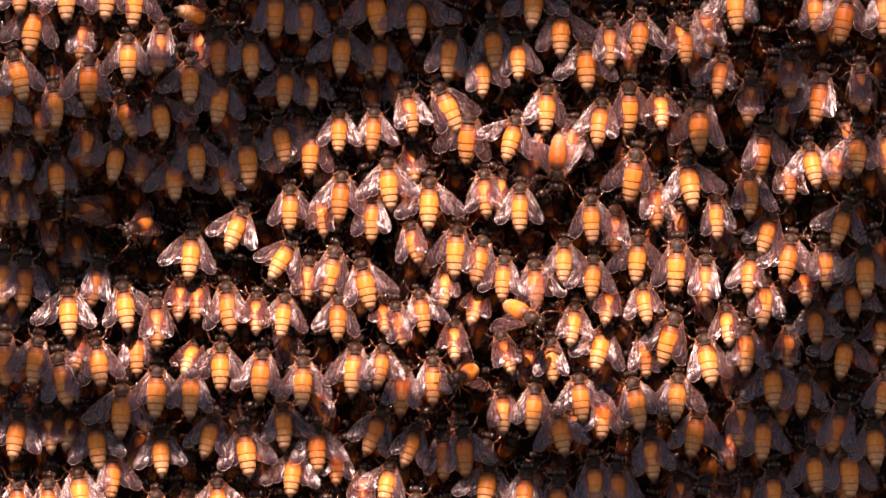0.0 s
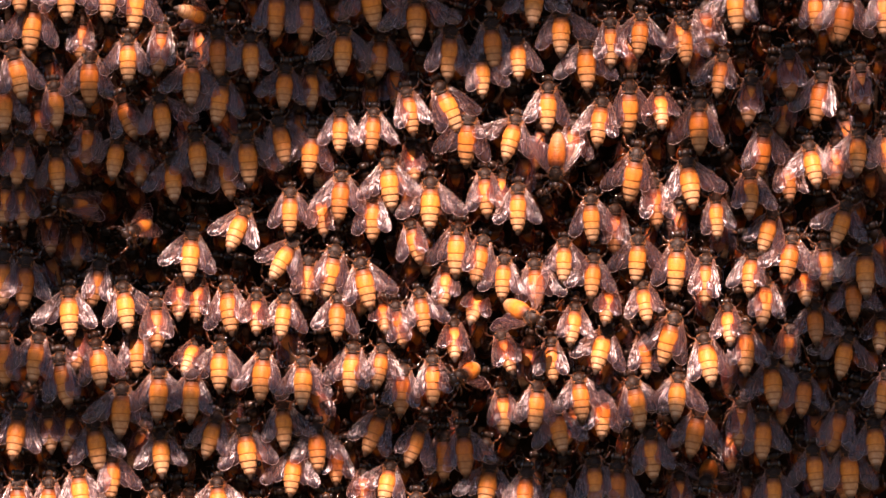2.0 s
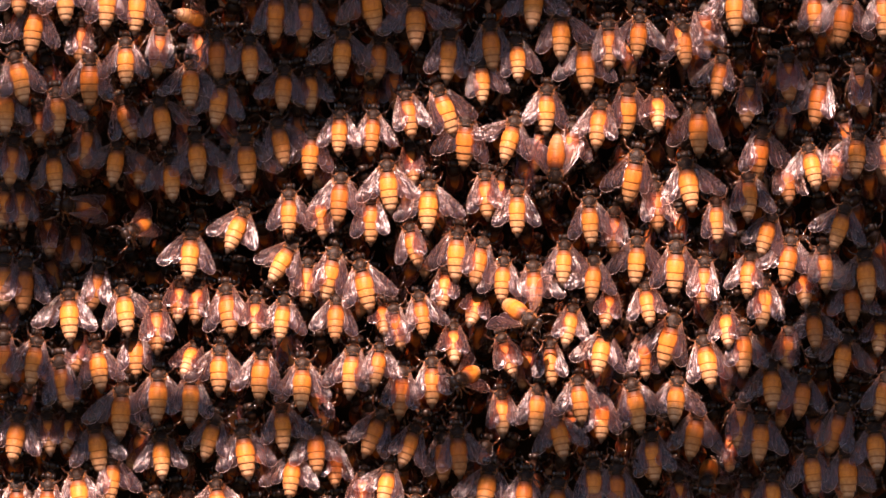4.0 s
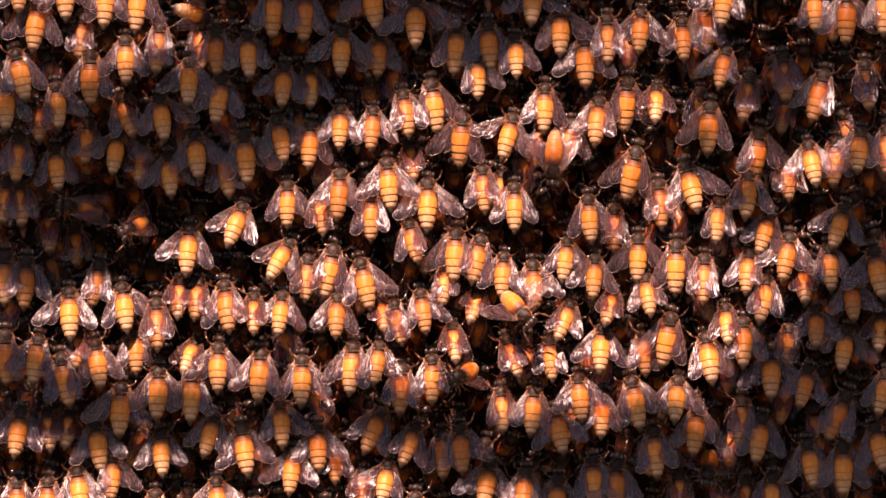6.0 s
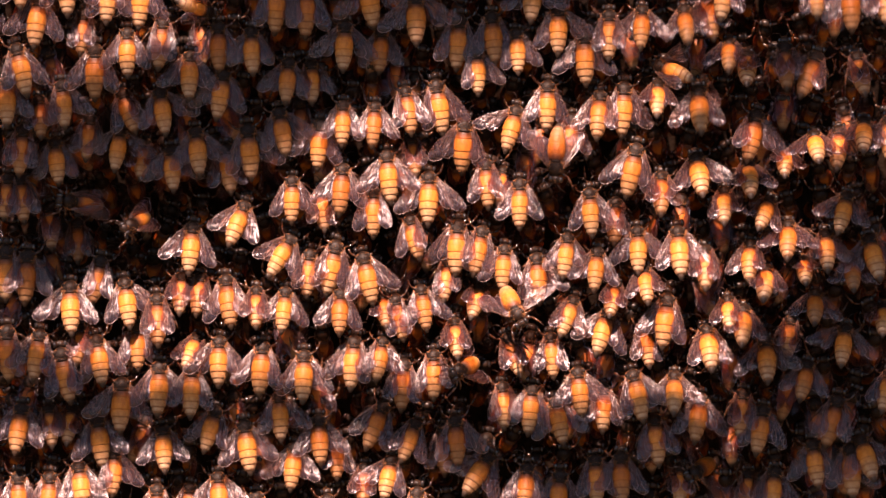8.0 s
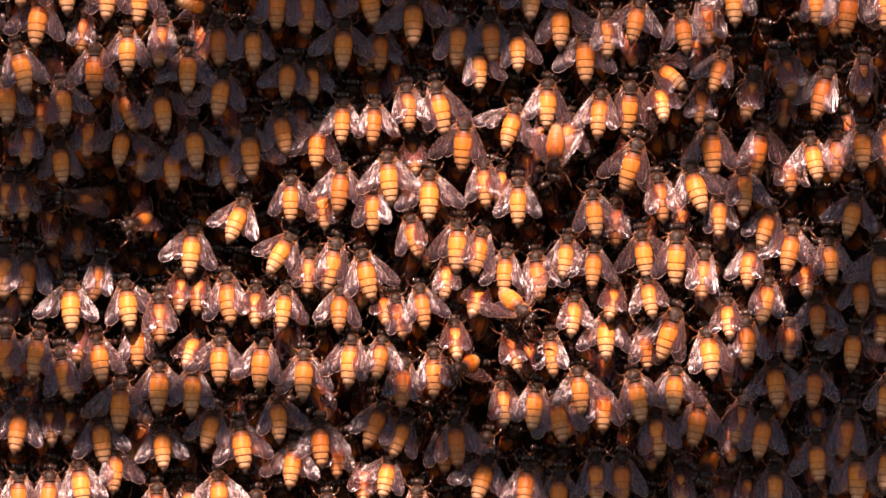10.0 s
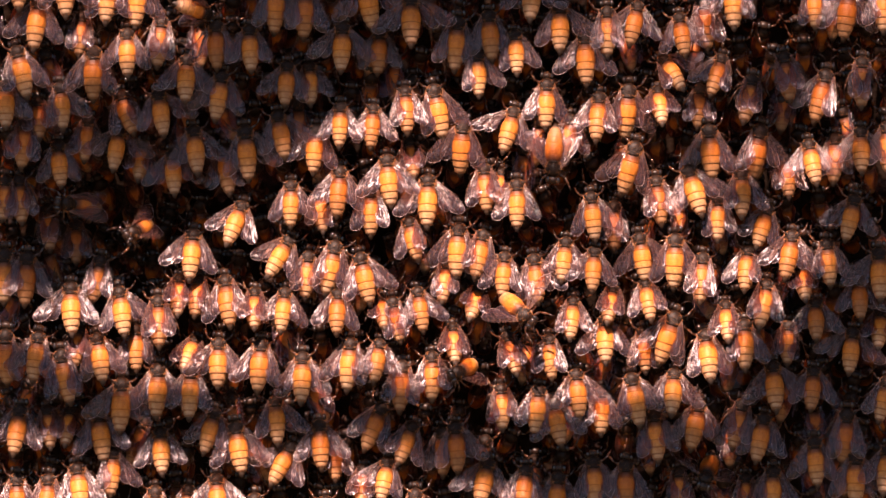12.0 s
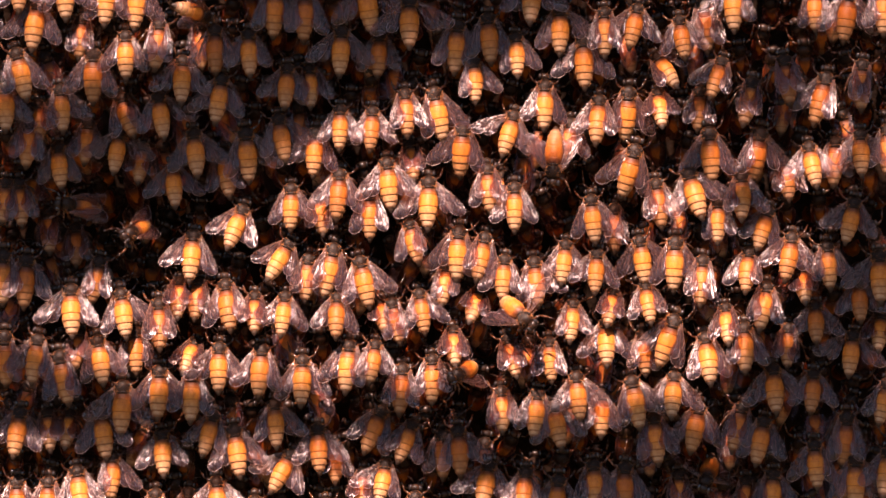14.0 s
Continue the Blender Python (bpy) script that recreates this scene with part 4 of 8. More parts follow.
def deeper_layer():
    mats = [CUTICLE, HIDE, ABDOMEN, HAIR, WING, VEIN, RIM, EYE, LEG]
    spots = [(10 * col - 164 + 5 * (row % 2), 8.4 * row - 96, False) for row in range(31) for col in range(33)]
    spots += [(9 * col - 164 + 4.5 * (row % 2), 7.6 * row - 96, True) for row in range(32) for col in range(36)]
    body, bare = plain_thorax(64, 9, 6), plain_thorax(16, 7, 5)
    face, bare_face = plain_head(9, 6), plain_head(6, 4)
    belly = abdomen_mesh(9, 0, 0.0, (0, 0.8, 2.5, 5.0, 7.5, 9.5, 11.0, 11.8))
    fore = {s: wing_mesh("deep_forewing", 12.3 * MM, 4.1 * MM, s, (), 6, 2) for s in (-1, 1)}
    hind = {s: wing_mesh("deep_hindwing", 8.9 * MM, 3.2 * MM, s, (), 4, 2) for s in (-1, 1)}
    verts, faces, slots, marks, base = [], [], [], [], 0
    for x, z, inner in spots:
        x, z = x + COLONY.uniform(-3, 3), z + COLONY.uniform(-3, 3)
        hollow = 46 * math.exp(-((x + 98) / 28) ** 2 - ((z - 9) / 15) ** 2)      # the mass sinks in here
        tilt = COLONY.uniform(55, 85) if inner else COLONY.choice((-10, 38, 44, 46, 50, 54, 58)) + COLONY.uniform(-6, 6)
        at = pose(x * MM, (COLONY.uniform(9.5, 13) + hollow + 9 * inner) * MM, HIGH + z * MM, tilt, COLONY.gauss(0, 16), 0)
        pieces = [(bare if inner else body, pose(0, 0, 0)), (bare_face if inner else face, pose(0, 0, 3.25 * MM)), (belly, pose(0, 0, -1.95 * MM))]
        for s in () if inner else (-1, 1):
            splay = COLONY.uniform(2, 10)
            pieces += [(fore[s], wing_pose(s, splay)), (hind[s], wing_pose(s, splay, True)), (LEGS[s, 0], pose(0, 0, 1.1 * MM))]
        for me, m in pieces:
            m = at @ m
            banded = me is belly
            verts += [m @ v.co for v in me.vertices]
            marks += [d.value for d in me.attributes["along"].data] if banded else [0.0] * len(me.vertices)
            index = [mats.index(k) for k in me.materials]
            for p in me.polygons:
                faces.append([base + k for k in p.vertices])
                slots.append(index[p.material_index])
            base += len(me.vertices)
    me = bpy.data.meshes.new("deeper_bees")
    me.from_pydata(verts, [], faces)
    for m in mats:
        me.materials.append(m)
    me.polygons.foreach_set("material_index", slots)
    me.polygons.foreach_set("use_smooth", [True] * len(faces))
    me.attributes.new("along", "FLOAT", "POINT").data.foreach_set("value", marks)
    mass = new("deeper_bees", me)
    mass["age"] = 0.3
    tagged(mass, "dark mass of bees packed beneath the outer layer", "bees", kind="stuff")


deeper_layer()


# ---- what moves: bees that shift, step and flutter ----
def crawl(bee, rows):
    """Rows of seconds, x, z in millimetres, turn in degrees and, where the bee flicks its tail up, the further lift."""
    walk(bee, [(t, pose(x * MM, bee["depth"] * MM, HIGH + z * MM, -bee["lift"] - 1.2 * sum(flick), turn, 0)) for t, x, z, turn, *flick in rows])


def motions():
    crawl(bee_1, [(0, -118.6, 70.3, 6), (1, -118.6, 70.1, 6), (2, -118.6, 70.3, 6), (2.5, -118.3, 70.8, 6), (3, -118.3, 70.6, 6), (5.5, -117.3, 70.6, 6), (8, -117.5, 70.6, 6), (11, -117.1, 70.1, 6), (11.5, -117.1, 70.6, 6), (12, -117.1, 70.3, 6), (12.5, -117.1, 70.6, 6), (13, -117.3, 70.3, 6), (14, -117.6, 70.8, 6)])
    crawl(bee_3, [(0, -97.2, 80.0, -0), (0.5, -97.4, 79.5, -0), (1, -96.9, 79.8, -0), (2, -96.9, 79.6, -0), (2.5, -97.2, 78.1, -0), (3, -96.9, 77.8, -0), (5.5, -97.2, 77.5, -0), (6, -97.4, 77.3, -0), (7.5, -97.2, 77.5, -0), (8, -97.2, 77.3, -0), (10.5, -97.2, 77.8, -0), (11, -97.2, 77.5, -0), (11.5, -96.9, 77.8, -0), (12.5, -96.9, 77.5, -0), (13.5, -97.4, 77.8, -0), (14, -97.2, 77.8, -0)])
    crawl(bee_4, [(0, -89.1, 77.9, 2), (0.5, -90.1, 77.2, 2), (1.5, -86.8, 74.9, 2), (2, -88.8, 76.7, 2), (3, -88.3, 76.7, 2), (6, -88.1, 76.0, 2), (8, -87.6, 76.0, 2), (10.5, -88.0, 76.7, 2), (11, -88.1, 76.4, 2), (11.5, -88.1, 76.7, 2), (12.5, -88.1, 76.4, 2), (14, -88.3, 76.7, 2)])
    crawl(bee_6, [(0, -124.4, 56.3, -14), (1, -124.6, 56.3, -14), (1.5, -124.6, 56.6, -14), (2.5, -124.6, 56.3, -14), (3, -124.4, 56.1, -14), (5.5, -123.6, 56.3, -14), (6, -123.6, 56.1, -14), (7, -123.8, 56.3, -14), (7.5, -123.6, 56.3, -14), (8, -123.8, 56.3, -14), (11, -123.6, 56.3, -14), (12.5, -123.1, 56.1, -14), (14, -123.4, 56.3, -14)])
    crawl(bee_7, [(0, -102.8, 55.4, 1), (0.5, -102.3, 55.4, 1), (1.5, -102.1, 56.1, 1), (2, -102.6, 55.9, 1), (5.5, -102.1, 55.9, 1), (6, -102.1, 55.6, 1), (6.5, -101.8, 55.9, 1), (7, -102.1, 55.9, 1), (8, -101.3, 56.1, 1), (14, -101.3, 56.1, 1)])
    crawl(bee_8, [(0, -91.4, 61.2, -1), (0.5, -91.4, 60.7, -1), (1, -91.6, 60.7, -1), (1.5, -91.4, 61.0, -1), (2.5, -91.6, 60.5, -1), (5.5, -91.9, 60.5, -1), (6, -91.9, 60.2, -1), (7, -91.9, 60.5, -1), (7.5, -91.6, 61.0, -1), (8, -91.9, 61.0, -1), (10.5, -91.9, 61.2, -1), (11.5, -91.4, 61.5, -1), (13, -91.6, 61.2, -1), (14, -91.9, 61.5, -1)])
    crawl(bee_9, [(0, -81.6, 64.1, 6), (0.5, -81.6, 63.9, 6), (1, -81.9, 64.1, 6), (2, -81.6, 64.1, 6), (2.5, -81.9, 63.9, 6), (3, -81.6, 64.1, 6), (6, -81.9, 63.9, 6), (7, -81.4, 64.1, 6), (8, -81.6, 63.9, 6), (11, -81.6, 64.6, 6), (11.5, -81.4, 64.9, 6), (13, -81.9, 64.6, 6), (13.5, -82.1, 65.1, 6), (14, -82.1, 64.9, 6)])
    crawl(bee_10, [(0, -65.3, 62.8, -1), (1, -65.6, 62.5, -1), (1.5, -65.3, 62.8, -1), (2.5, -65.6, 62.5, -1), (3, -65.4, 62.5, -1), (6.5, -65.8, 63.0, -1), (7.5, -65.3, 62.8, -1), (8, -65.6, 62.8, -1), (10.5, -65.6, 64.0, -1), (11, -65.6, 63.8, -1), (11.5, -65.6, 64.3, -1), (12, -65.8, 63.8, -1), (12.5, -65.6, 63.5, -1), (13.5, -66.1, 63.3, -1), (14, -66.1, 63.3, -1)])
    crawl(bee_11, [(0, -56.0, 61.5, -0), (1, -56.3, 61.3, -0), (1.5, -56.3, 61.5, -0), (2, -56.0, 61.3, -0), (2.5, -56.3, 61.0, -0), (3, -56.0, 61.0, -0), (5.5, -56.3, 61.5, -0), (6, -56.5, 61.5, -0), (7, -56.0, 61.3, -0), (8, -56.0, 61.3, -0), (10.5, -55.5, 62.5, -0), (11, -55.8, 62.3, -0), (11.5, -55.8, 63.0, -0), (12, -56.0, 62.5, -0), (13, -56.0, 62.8, -0), (14, -56.3, 62.0, -0)])
    crawl(bee_12, [(0, -73.2, 54.3, 3), (0.5, -73.2, 54.0, 3), (1, -73.2, 54.3, 3), (2, -72.9, 54.0, 3), (2.5, -73.2, 54.0, 3), (3, -72.9, 53.8, 3), (5.5, -73.2, 54.0, 3), (6, -73.4, 53.8, 3), (7.5, -73.2, 54.5, 3), (8, -73.7, 54.3, 3), (10.5, -74.2, 55.3, 3), (11, -73.2, 53.0, 3), (11.5, -73.9, 53.8, 3), (12, -74.2, 53.8, 3), (12.5, -73.9, 54.0, 3), (13, -74.4, 53.8, 3), (13.5, -75.4, 54.3, 3), (14, -75.4, 54.3, 3)])
    crawl(bee_14, [(0, -113.1, 47.4, -8), (0.5, -112.6, 47.1, -8), (1, -113.1, 47.4, -8), (2.5, -112.6, 47.1, -8), (3, -112.1, 46.1, -8), (5.5, -112.1, 46.4, -8), (6, -112.1, 46.9, -8), (6.5, -111.9, 46.9, -8), (7, -112.1, 46.4, -8), (7.5, -112.1, 46.9, -8), (8, -110.9, 45.9, -8), (14, -110.9, 45.9, -8)])
    crawl(bee_15, [(0, -127.1, 46.2, 1), (0.5, -126.9, 46.4, 1), (1.5, -127.1, 46.7, 1), (2.5, -127.4, 46.4, 1), (3, -127.1, 46.2, 1), (5.5, -126.4, 47.0, 1), (6.5, -126.4, 46.7, 1), (7, -126.6, 46.7, 1), (7.5, -126.4, 46.7, 1), (8, -126.6, 46.7, 1), (13, -126.4, 46.5, 1), (13.5, -126.4, 46.7, 1), (14, -126.4, 46.4, 1)])
    crawl(bee_18, [(0, -82.6, 43.9, -9), (0.5, -82.4, 43.6, -9), (1, -82.6, 43.9, -9), (1.5, -82.4, 43.6, -9), (2, -82.4, 43.9, -9), (3, -82.1, 43.6, -9), (5.5, -82.1, 43.6, -9), (6, -82.1, 43.4, -9), (7, -82.4, 43.6, -9), (7.5, -82.1, 43.9, -9), (8, -82.4, 43.9, -9), (14, -82.4, 43.9, -9)])
    crawl(bee_20, [(0, -123.1, 31.5, 7), (1, -123.1, 31.5, 7), (1.5, -123.1, 31.8, 7), (2, -122.8, 31.5, 7), (2.5, -124.3, 32.0, 7), (3, -124.6, 32.0, 7), (5.5, -123.8, 32.3, 7), (6, -122.8, 32.3, 7), (7, -123.1, 33.0, 7), (7.5, -123.6, 32.0, 7), (8, -122.3, 33.0, 7), (10.5, -120.3, 35.5, 7), (11, -120.1, 35.8, 7), (11.5, -120.6, 36.3, 7), (12, -121.1, 35.5, 7), (13.5, -119.8, 36.5, 7), (14, -119.8, 36.5, 7)])
    crawl(bee_21, [(0, -112.8, 27.2, -3), (0.5, -112.8, 27.2, -3), (1, -113.1, 28.0, -3), (2, -112.8, 28.5, -3), (3, -113.1, 29.2, -3), (5.5, -113.3, 28.5, -3), (6, -112.6, 29.0, -3), (6.5, -113.3, 29.2, -3), (7, -113.3, 29.8, -3), (7.5, -113.8, 30.3, -3), (8, -113.1, 29.5, -3), (11, -111.8, 29.0, -3), (11.5, -111.8, 29.2, -3), (13, -111.8, 29.0, -3), (14, -111.8, 29.5, -3)])
    crawl(bee_22, [(0, -94.7, 31.4, 5), (0.5, -94.0, 31.2, 5), (1.5, -94.7, 31.9, 5), (2, -94.7, 32.2, 5), (2.5, -94.0, 32.2, 5), (3, -94.2, 30.4, 5), (5.5, -94.5, 32.9, 5), (6.5, -94.2, 33.2, 5), (7.5, -94.0, 32.9, 5), (8, -94.2, 32.9, 5), (10.5, -93.2, 33.9, 5), (11, -93.5, 34.2, 5), (11.5, -94.0, 33.9, 5), (12.5, -94.2, 33.2, 5), (13, -93.7, 33.2, 5), (13.5, -94.5, 33.4, 5), (14, -94.0, 33.4, 5)])
    crawl(bee_23, [(0, -72.2, 32.5, -7), (0.5, -71.9, 32.3, -7), (1, -72.2, 32.5, -7), (1.5, -71.7, 32.3, -7), (2, -71.9, 32.8, -7), (2.5, -72.2, 32.5, -7), (3, -71.7, 32.8, -7), (5.5, -71.7, 33.0, -7), (6, -71.9, 32.8, -7), (7.5, -71.7, 32.8, -7), (8, -72.1, 32.5, -7), (10.5, -72.9, 33.8, -7), (11, -72.2, 33.3, -7), (14, -72.2, 33.3, -7)])
    crawl(bee_24, [(0, -57.3, 32.5, -7), (1, -57.5, 32.8, -7), (2, -57.3, 32.8, -7), (2.5, -57.5, 32.8, -7), (3, -57.3, 32.7, -7), (5.5, -57.3, 32.8, -7), (6, -57.6, 32.8, -7), (7, -57.3, 32.5, -7), (8, -57.0, 33.0, -7), (10.5, -56.8, 32.7, -7), (11.5, -57.3, 33.3, -7), (12, -57.3, 33.0, -7), (12.5, -57.3, 33.5, -7), (13, -57.3, 33.3, -7), (13.5, -57.1, 33.5, -7), (14, -57.1, 33.3, -7)])
    crawl(bee_25, [(0, -78.5, 26.0, -4), (1, -78.8, 25.7, -4), (1.5, -78.0, 26.0, -4), (2, -78.8, 25.7, -4), (2.5, -79.0, 25.7, -4), (3, -78.8, 26.2, -4), (6, -79.5, 26.7, -4), (7, -79.3, 26.5, -4), (7.5, -78.8, 26.7, -4), (8, -79.3, 27.2, -4), (10.5, -79.3, 26.5, -4), (11, -79.3, 25.0, -4), (11.5, -77.8, 24.5, -4), (12, -78.5, 26.5, -4), (12.5, -78.0, 25.7, -4), (13, -78.8, 24.7, -4), (13.5, -78.8, 24.2, -4), (14, -78.3, 23.7, -4)])
    crawl(bee_28, [(0, -68.4, 67.1, 106), (0.5, -68.1, 67.1, 106), (2.5, -68.6, 66.9, 106), (3, -68.6, 66.6, 106), (5.5, -68.9, 66.9, 106), (6, -69.1, 67.1, 106), (7, -68.4, 67.4, 106), (10.5, -69.1, 67.9, 106), (11, -69.1, 67.6, 106), (11.5, -68.6, 68.4, 106), (12, -68.6, 67.4, 106), (12.5, -68.6, 67.6, 106), (13, -69.1, 67.6, 106), (13.5, -68.9, 67.9, 106), (14, -68.9, 67.6, 106)])
    crawl(bee_29, [(0, -48.5, 75.2, 1), (0.5, -48.2, 74.9, 1), (1.5, -48.5, 75.2, 1), (2, -48.3, 75.2, 1), (2.5, -48.5, 74.9, 1), (3, -48.2, 74.9, 1), (5.5, -48.5, 75.2, 1), (6, -48.8, 75.2, 1), (7, -48.5, 74.9, 1), (7.5, -48.2, 75.2, 1), (8, -48.5, 75.2, 1), (10.5, -48.2, 75.7, 1), (11, -48.2, 75.4, 1), (11.5, -48.2, 75.7, 1), (13, -48.2, 75.2, 1), (14, -48.5, 75.2, 1)])
    crawl(bee_31, [(0, -20.5, 75.8, -9), (0.5, -21.0, 77.8, -9), (1.5, -22.0, 78.3, -9), (2, -22.0, 78.0, -9), (2.5, -22.5, 77.8, -9), (3, -22.2, 77.5, -9), (5.5, -21.2, 77.5, -9), (6.5, -21.5, 77.3, -9), (7, -21.7, 76.8, -9), (7.5, -22.0, 76.8, -9), (8, -22.7, 76.8, -9), (10.5, -22.7, 77.0, -9), (11, -22.5, 76.5, -9), (11.5, -22.5, 76.8, -9), (13.5, -22.7, 76.3, -9), (14, -22.7, 76.5, -9)])
    crawl(bee_32, [(0, -8.0, 73.2, -0), (0.5, -8.3, 72.9, -0), (1, -8.5, 73.2, -0), (1.5, -8.3, 73.4, -0), (2, -8.0, 72.9, -0), (2.5, -8.3, 72.9, -0), (3, -8.0, 72.9, -0), (5.5, -8.0, 71.4, -0), (6.5, -8.0, 71.7, -0), (7, -8.3, 71.2, -0), (7.5, -8.3, 71.4, -0), (8, -8.3, 71.2, -0), (10.5, -9.3, 70.4, -0), (11, -9.3, 70.7, -0), (11.5, -9.3, 71.4, -0), (12.5, -9.5, 71.1, -0), (13.5, -10.0, 71.4, -0), (14, -9.8, 71.4, -0)])
    crawl(bee_33, [(0, -29.4, 63.3, 2), (0.5, -29.2, 63.3, 2), (1, -29.4, 63.3, 2), (2, -29.0, 63.5, 2), (2.5, -29.2, 63.5, 2), (3, -29.0, 63.3, 2), (5.5, -29.0, 63.0, 2), (6, -29.2, 63.0, 2), (6.5, -29.0, 63.0, 2), (7, -29.2, 63.0, 2), (8, -28.9, 63.0, 2), (11, -29.2, 63.0, 2), (11.5, -29.0, 63.3, 2), (13.5, -29.4, 62.5, 2), (14, -29.4, 62.8, 2)])
    crawl(bee_35, [(0, -45.8, 52.6, 3), (0.5, -45.6, 52.4, 3), (1, -46.1, 52.6, 3), (2, -45.9, 52.4, 3), (2.5, -46.1, 52.4, 3), (3, -45.8, 52.4, 3), (5.5, -46.1, 52.6, 3), (8, -45.3, 52.4, 3), (10.5, -45.3, 53.1, 3), (11, -45.4, 52.4, 3), (11.5, -45.1, 52.6, 3), (12, -45.1, 52.1, 3), (13, -44.9, 52.1, 3), (14, -45.1, 52.1, 3)])
    crawl(bee_37, [(0, -30.2, 39.7, 2), (0.5, -29.9, 39.5, 2), (1, -30.2, 39.7, 2), (2, -29.9, 39.7, 2), (2.5, -30.2, 39.7, 2), (3, -29.9, 39.7, 2), (5.5, -29.9, 40.2, 2), (6.5, -29.4, 40.5, 2), (7, -29.7, 40.2, 2), (8, -29.4, 40.2, 2), (10.5, -29.7, 40.5, 2), (11, -29.9, 40.5, 2), (11.5, -29.7, 40.7, 2), (12, -29.7, 40.2, 2), (12.5, -29.4, 40.2, 2), (14, -29.7, 40.2, 2)])
    crawl(bee_38, [(0, -20.2, 39.7, 4), (0.5, -20.2, 39.5, 4), (1, -20.7, 39.5, 4), (1.5, -20.2, 39.7, 4), (2.5, -20.4, 39.5, 4), (3, -20.2, 39.5, 4), (5.5, -20.2, 40.0, 4), (7.5, -20.2, 39.5, 4), (8, -20.2, 39.7, 4), (10.5, -20.2, 40.0, 4), (11, -20.4, 39.7, 4), (11.5, -20.2, 40.2, 4), (12, -20.2, 39.7, 4), (13, -20.4, 39.5, 4), (14, -20.4, 39.7, 4)])
    crawl(bee_39, [(0, -10.8, 45.4, -8), (3.2, -10.8, 45.4, -8), (5.5, -11.4, 44.6, -7), (6, -11.6, 44.6, -7), (6.5, -11.6, 45.1, -7), (7, -11.9, 44.6, -7), (7.5, -11.6, 44.6, -7), (8, -11.4, 44.1, -7), (10.3, -11.0, 44.7, -2), (14, -11.0, 44.7, -2)])
    crawl(bee_40, [(0, -1.2, 47.0, -22), (3.2, -1.2, 47.0, -22), (5.5, -2.9, 47.0, -6), (6, -3.4, 47.5, -6), (6.5, -3.4, 47.8, -6), (7, -3.4, 46.8, -6), (7.5, -3.1, 46.8, -6), (8, -2.4, 45.8, -6), (10.3, -2.5, 45.0, -9), (14, -2.5, 45.0, -9)])
    crawl(bee_41, [(0, -47.9, 37.3, -8), (1.5, -48.1, 37.1, -8), (2, -47.9, 37.1, -8), (2.5, -48.1, 37.1, -8), (3, -47.9, 37.1, -8), (5.5, -47.9, 37.5, -8), (6.5, -47.9, 37.3, -8), (7, -48.1, 37.3, -8), (8, -47.9, 38.1, -8), (10.5, -47.9, 37.8, -8), (11, -47.9, 37.5, -8), (11.5, -47.9, 37.8, -8), (12.5, -47.6, 37.5, -8), (13, -47.9, 37.6, -8), (14, -47.6, 37.5, -8)])
    crawl(bee_42, [(0, -38.2, 34.0, 5), (1, -38.5, 34.0, 5), (2, -38.3, 34.0, 5), (2.5, -38.5, 33.8, 5), (3, -38.2, 34.0, 5), (5.5, -38.0, 34.8, 5), (6, -38.2, 35.8, 5), (6.5, -37.5, 34.5, 5), (7.5, -36.0, 34.5, 5), (12, -36.8, 33.5, 5), (12.5, -36.5, 33.8, 5), (14, -36.8, 33.5, 5)])
    crawl(bee_43, [(0, -16.4, 25.1, -3), (0.5, -16.4, 24.9, -3), (1, -16.7, 25.1, -3), (2, -16.2, 24.9, -3), (2.5, -16.4, 24.9, -3), (3, -16.2, 24.9, -3), (6, -16.2, 24.6, -3), (7, -16.7, 24.9, -3), (7.5, -16.7, 25.9, -3), (8, -16.7, 25.4, -3), (11, -16.4, 24.6, -3), (11.5, -16.2, 24.9, -3), (12.5, -16.2, 24.6, -3), (13, -16.4, 24.6, -3), (14, -16.2, 24.6, -3)])
    crawl(bee_45, [(0, -4.2, 19.4, -1), (0.5, -3.9, 19.2, -1), (1, -4.2, 19.2, -1), (2, -3.9, 19.2, -1), (5.5, -4.4, 18.9, -1), (6, -4.4, 18.7, -1), (7, -5.2, 18.9, -1), (7.5, -5.2, 19.2, -1), (8, -4.6, 19.2, -1), (10.5, -4.4, 19.6, -1), (11, -4.4, 19.2, -1), (12, -4.4, 18.9, -1), (12.5, -4.7, 19.1, -1), (13.5, -4.4, 18.9, -1), (14, -4.2, 19.1, -1)])
    crawl(bee_46, [(0, -29.6, 21.2, 1), (1, -29.8, 21.2, 1), (1.5, -29.8, 21.4, 1), (2, -29.6, 21.2, 1), (2.5, -29.8, 21.2, 1), (3, -29.6, 21.2, 1), (5.5, -29.6, 21.2, 1), (6.5, -29.9, 21.7, 1), (8, -29.6, 21.7, 1), (11, -30.1, 21.7, 1), (12, -29.9, 21.4, 1), (12.5, -29.9, 21.7, 1), (13, -29.8, 21.4, 1), (13.5, -29.8, 21.7, 1), (14, -29.9, 21.4, 1)])
    crawl(bee_47, [(0, -44.5, 17.5, -1), (1, -44.7, 16.8, -1), (2, -44.5, 16.5, -1), (2.5, -45.0, 16.5, -1), (3, -44.7, 16.5, -1), (5.5, -44.5, 17.0, -1), (6, -45.0, 18.3, -1), (6.5, -44.5, 18.3, -1), (7, -44.5, 17.8, -1), (7.5, -44.0, 18.0, -1), (8, -44.2, 18.3, -1), (11, -44.5, 17.8, -1), (12, -44.0, 17.5, -1), (13, -44.2, 17.5, -1), (14, -44.0, 17.3, -1)])
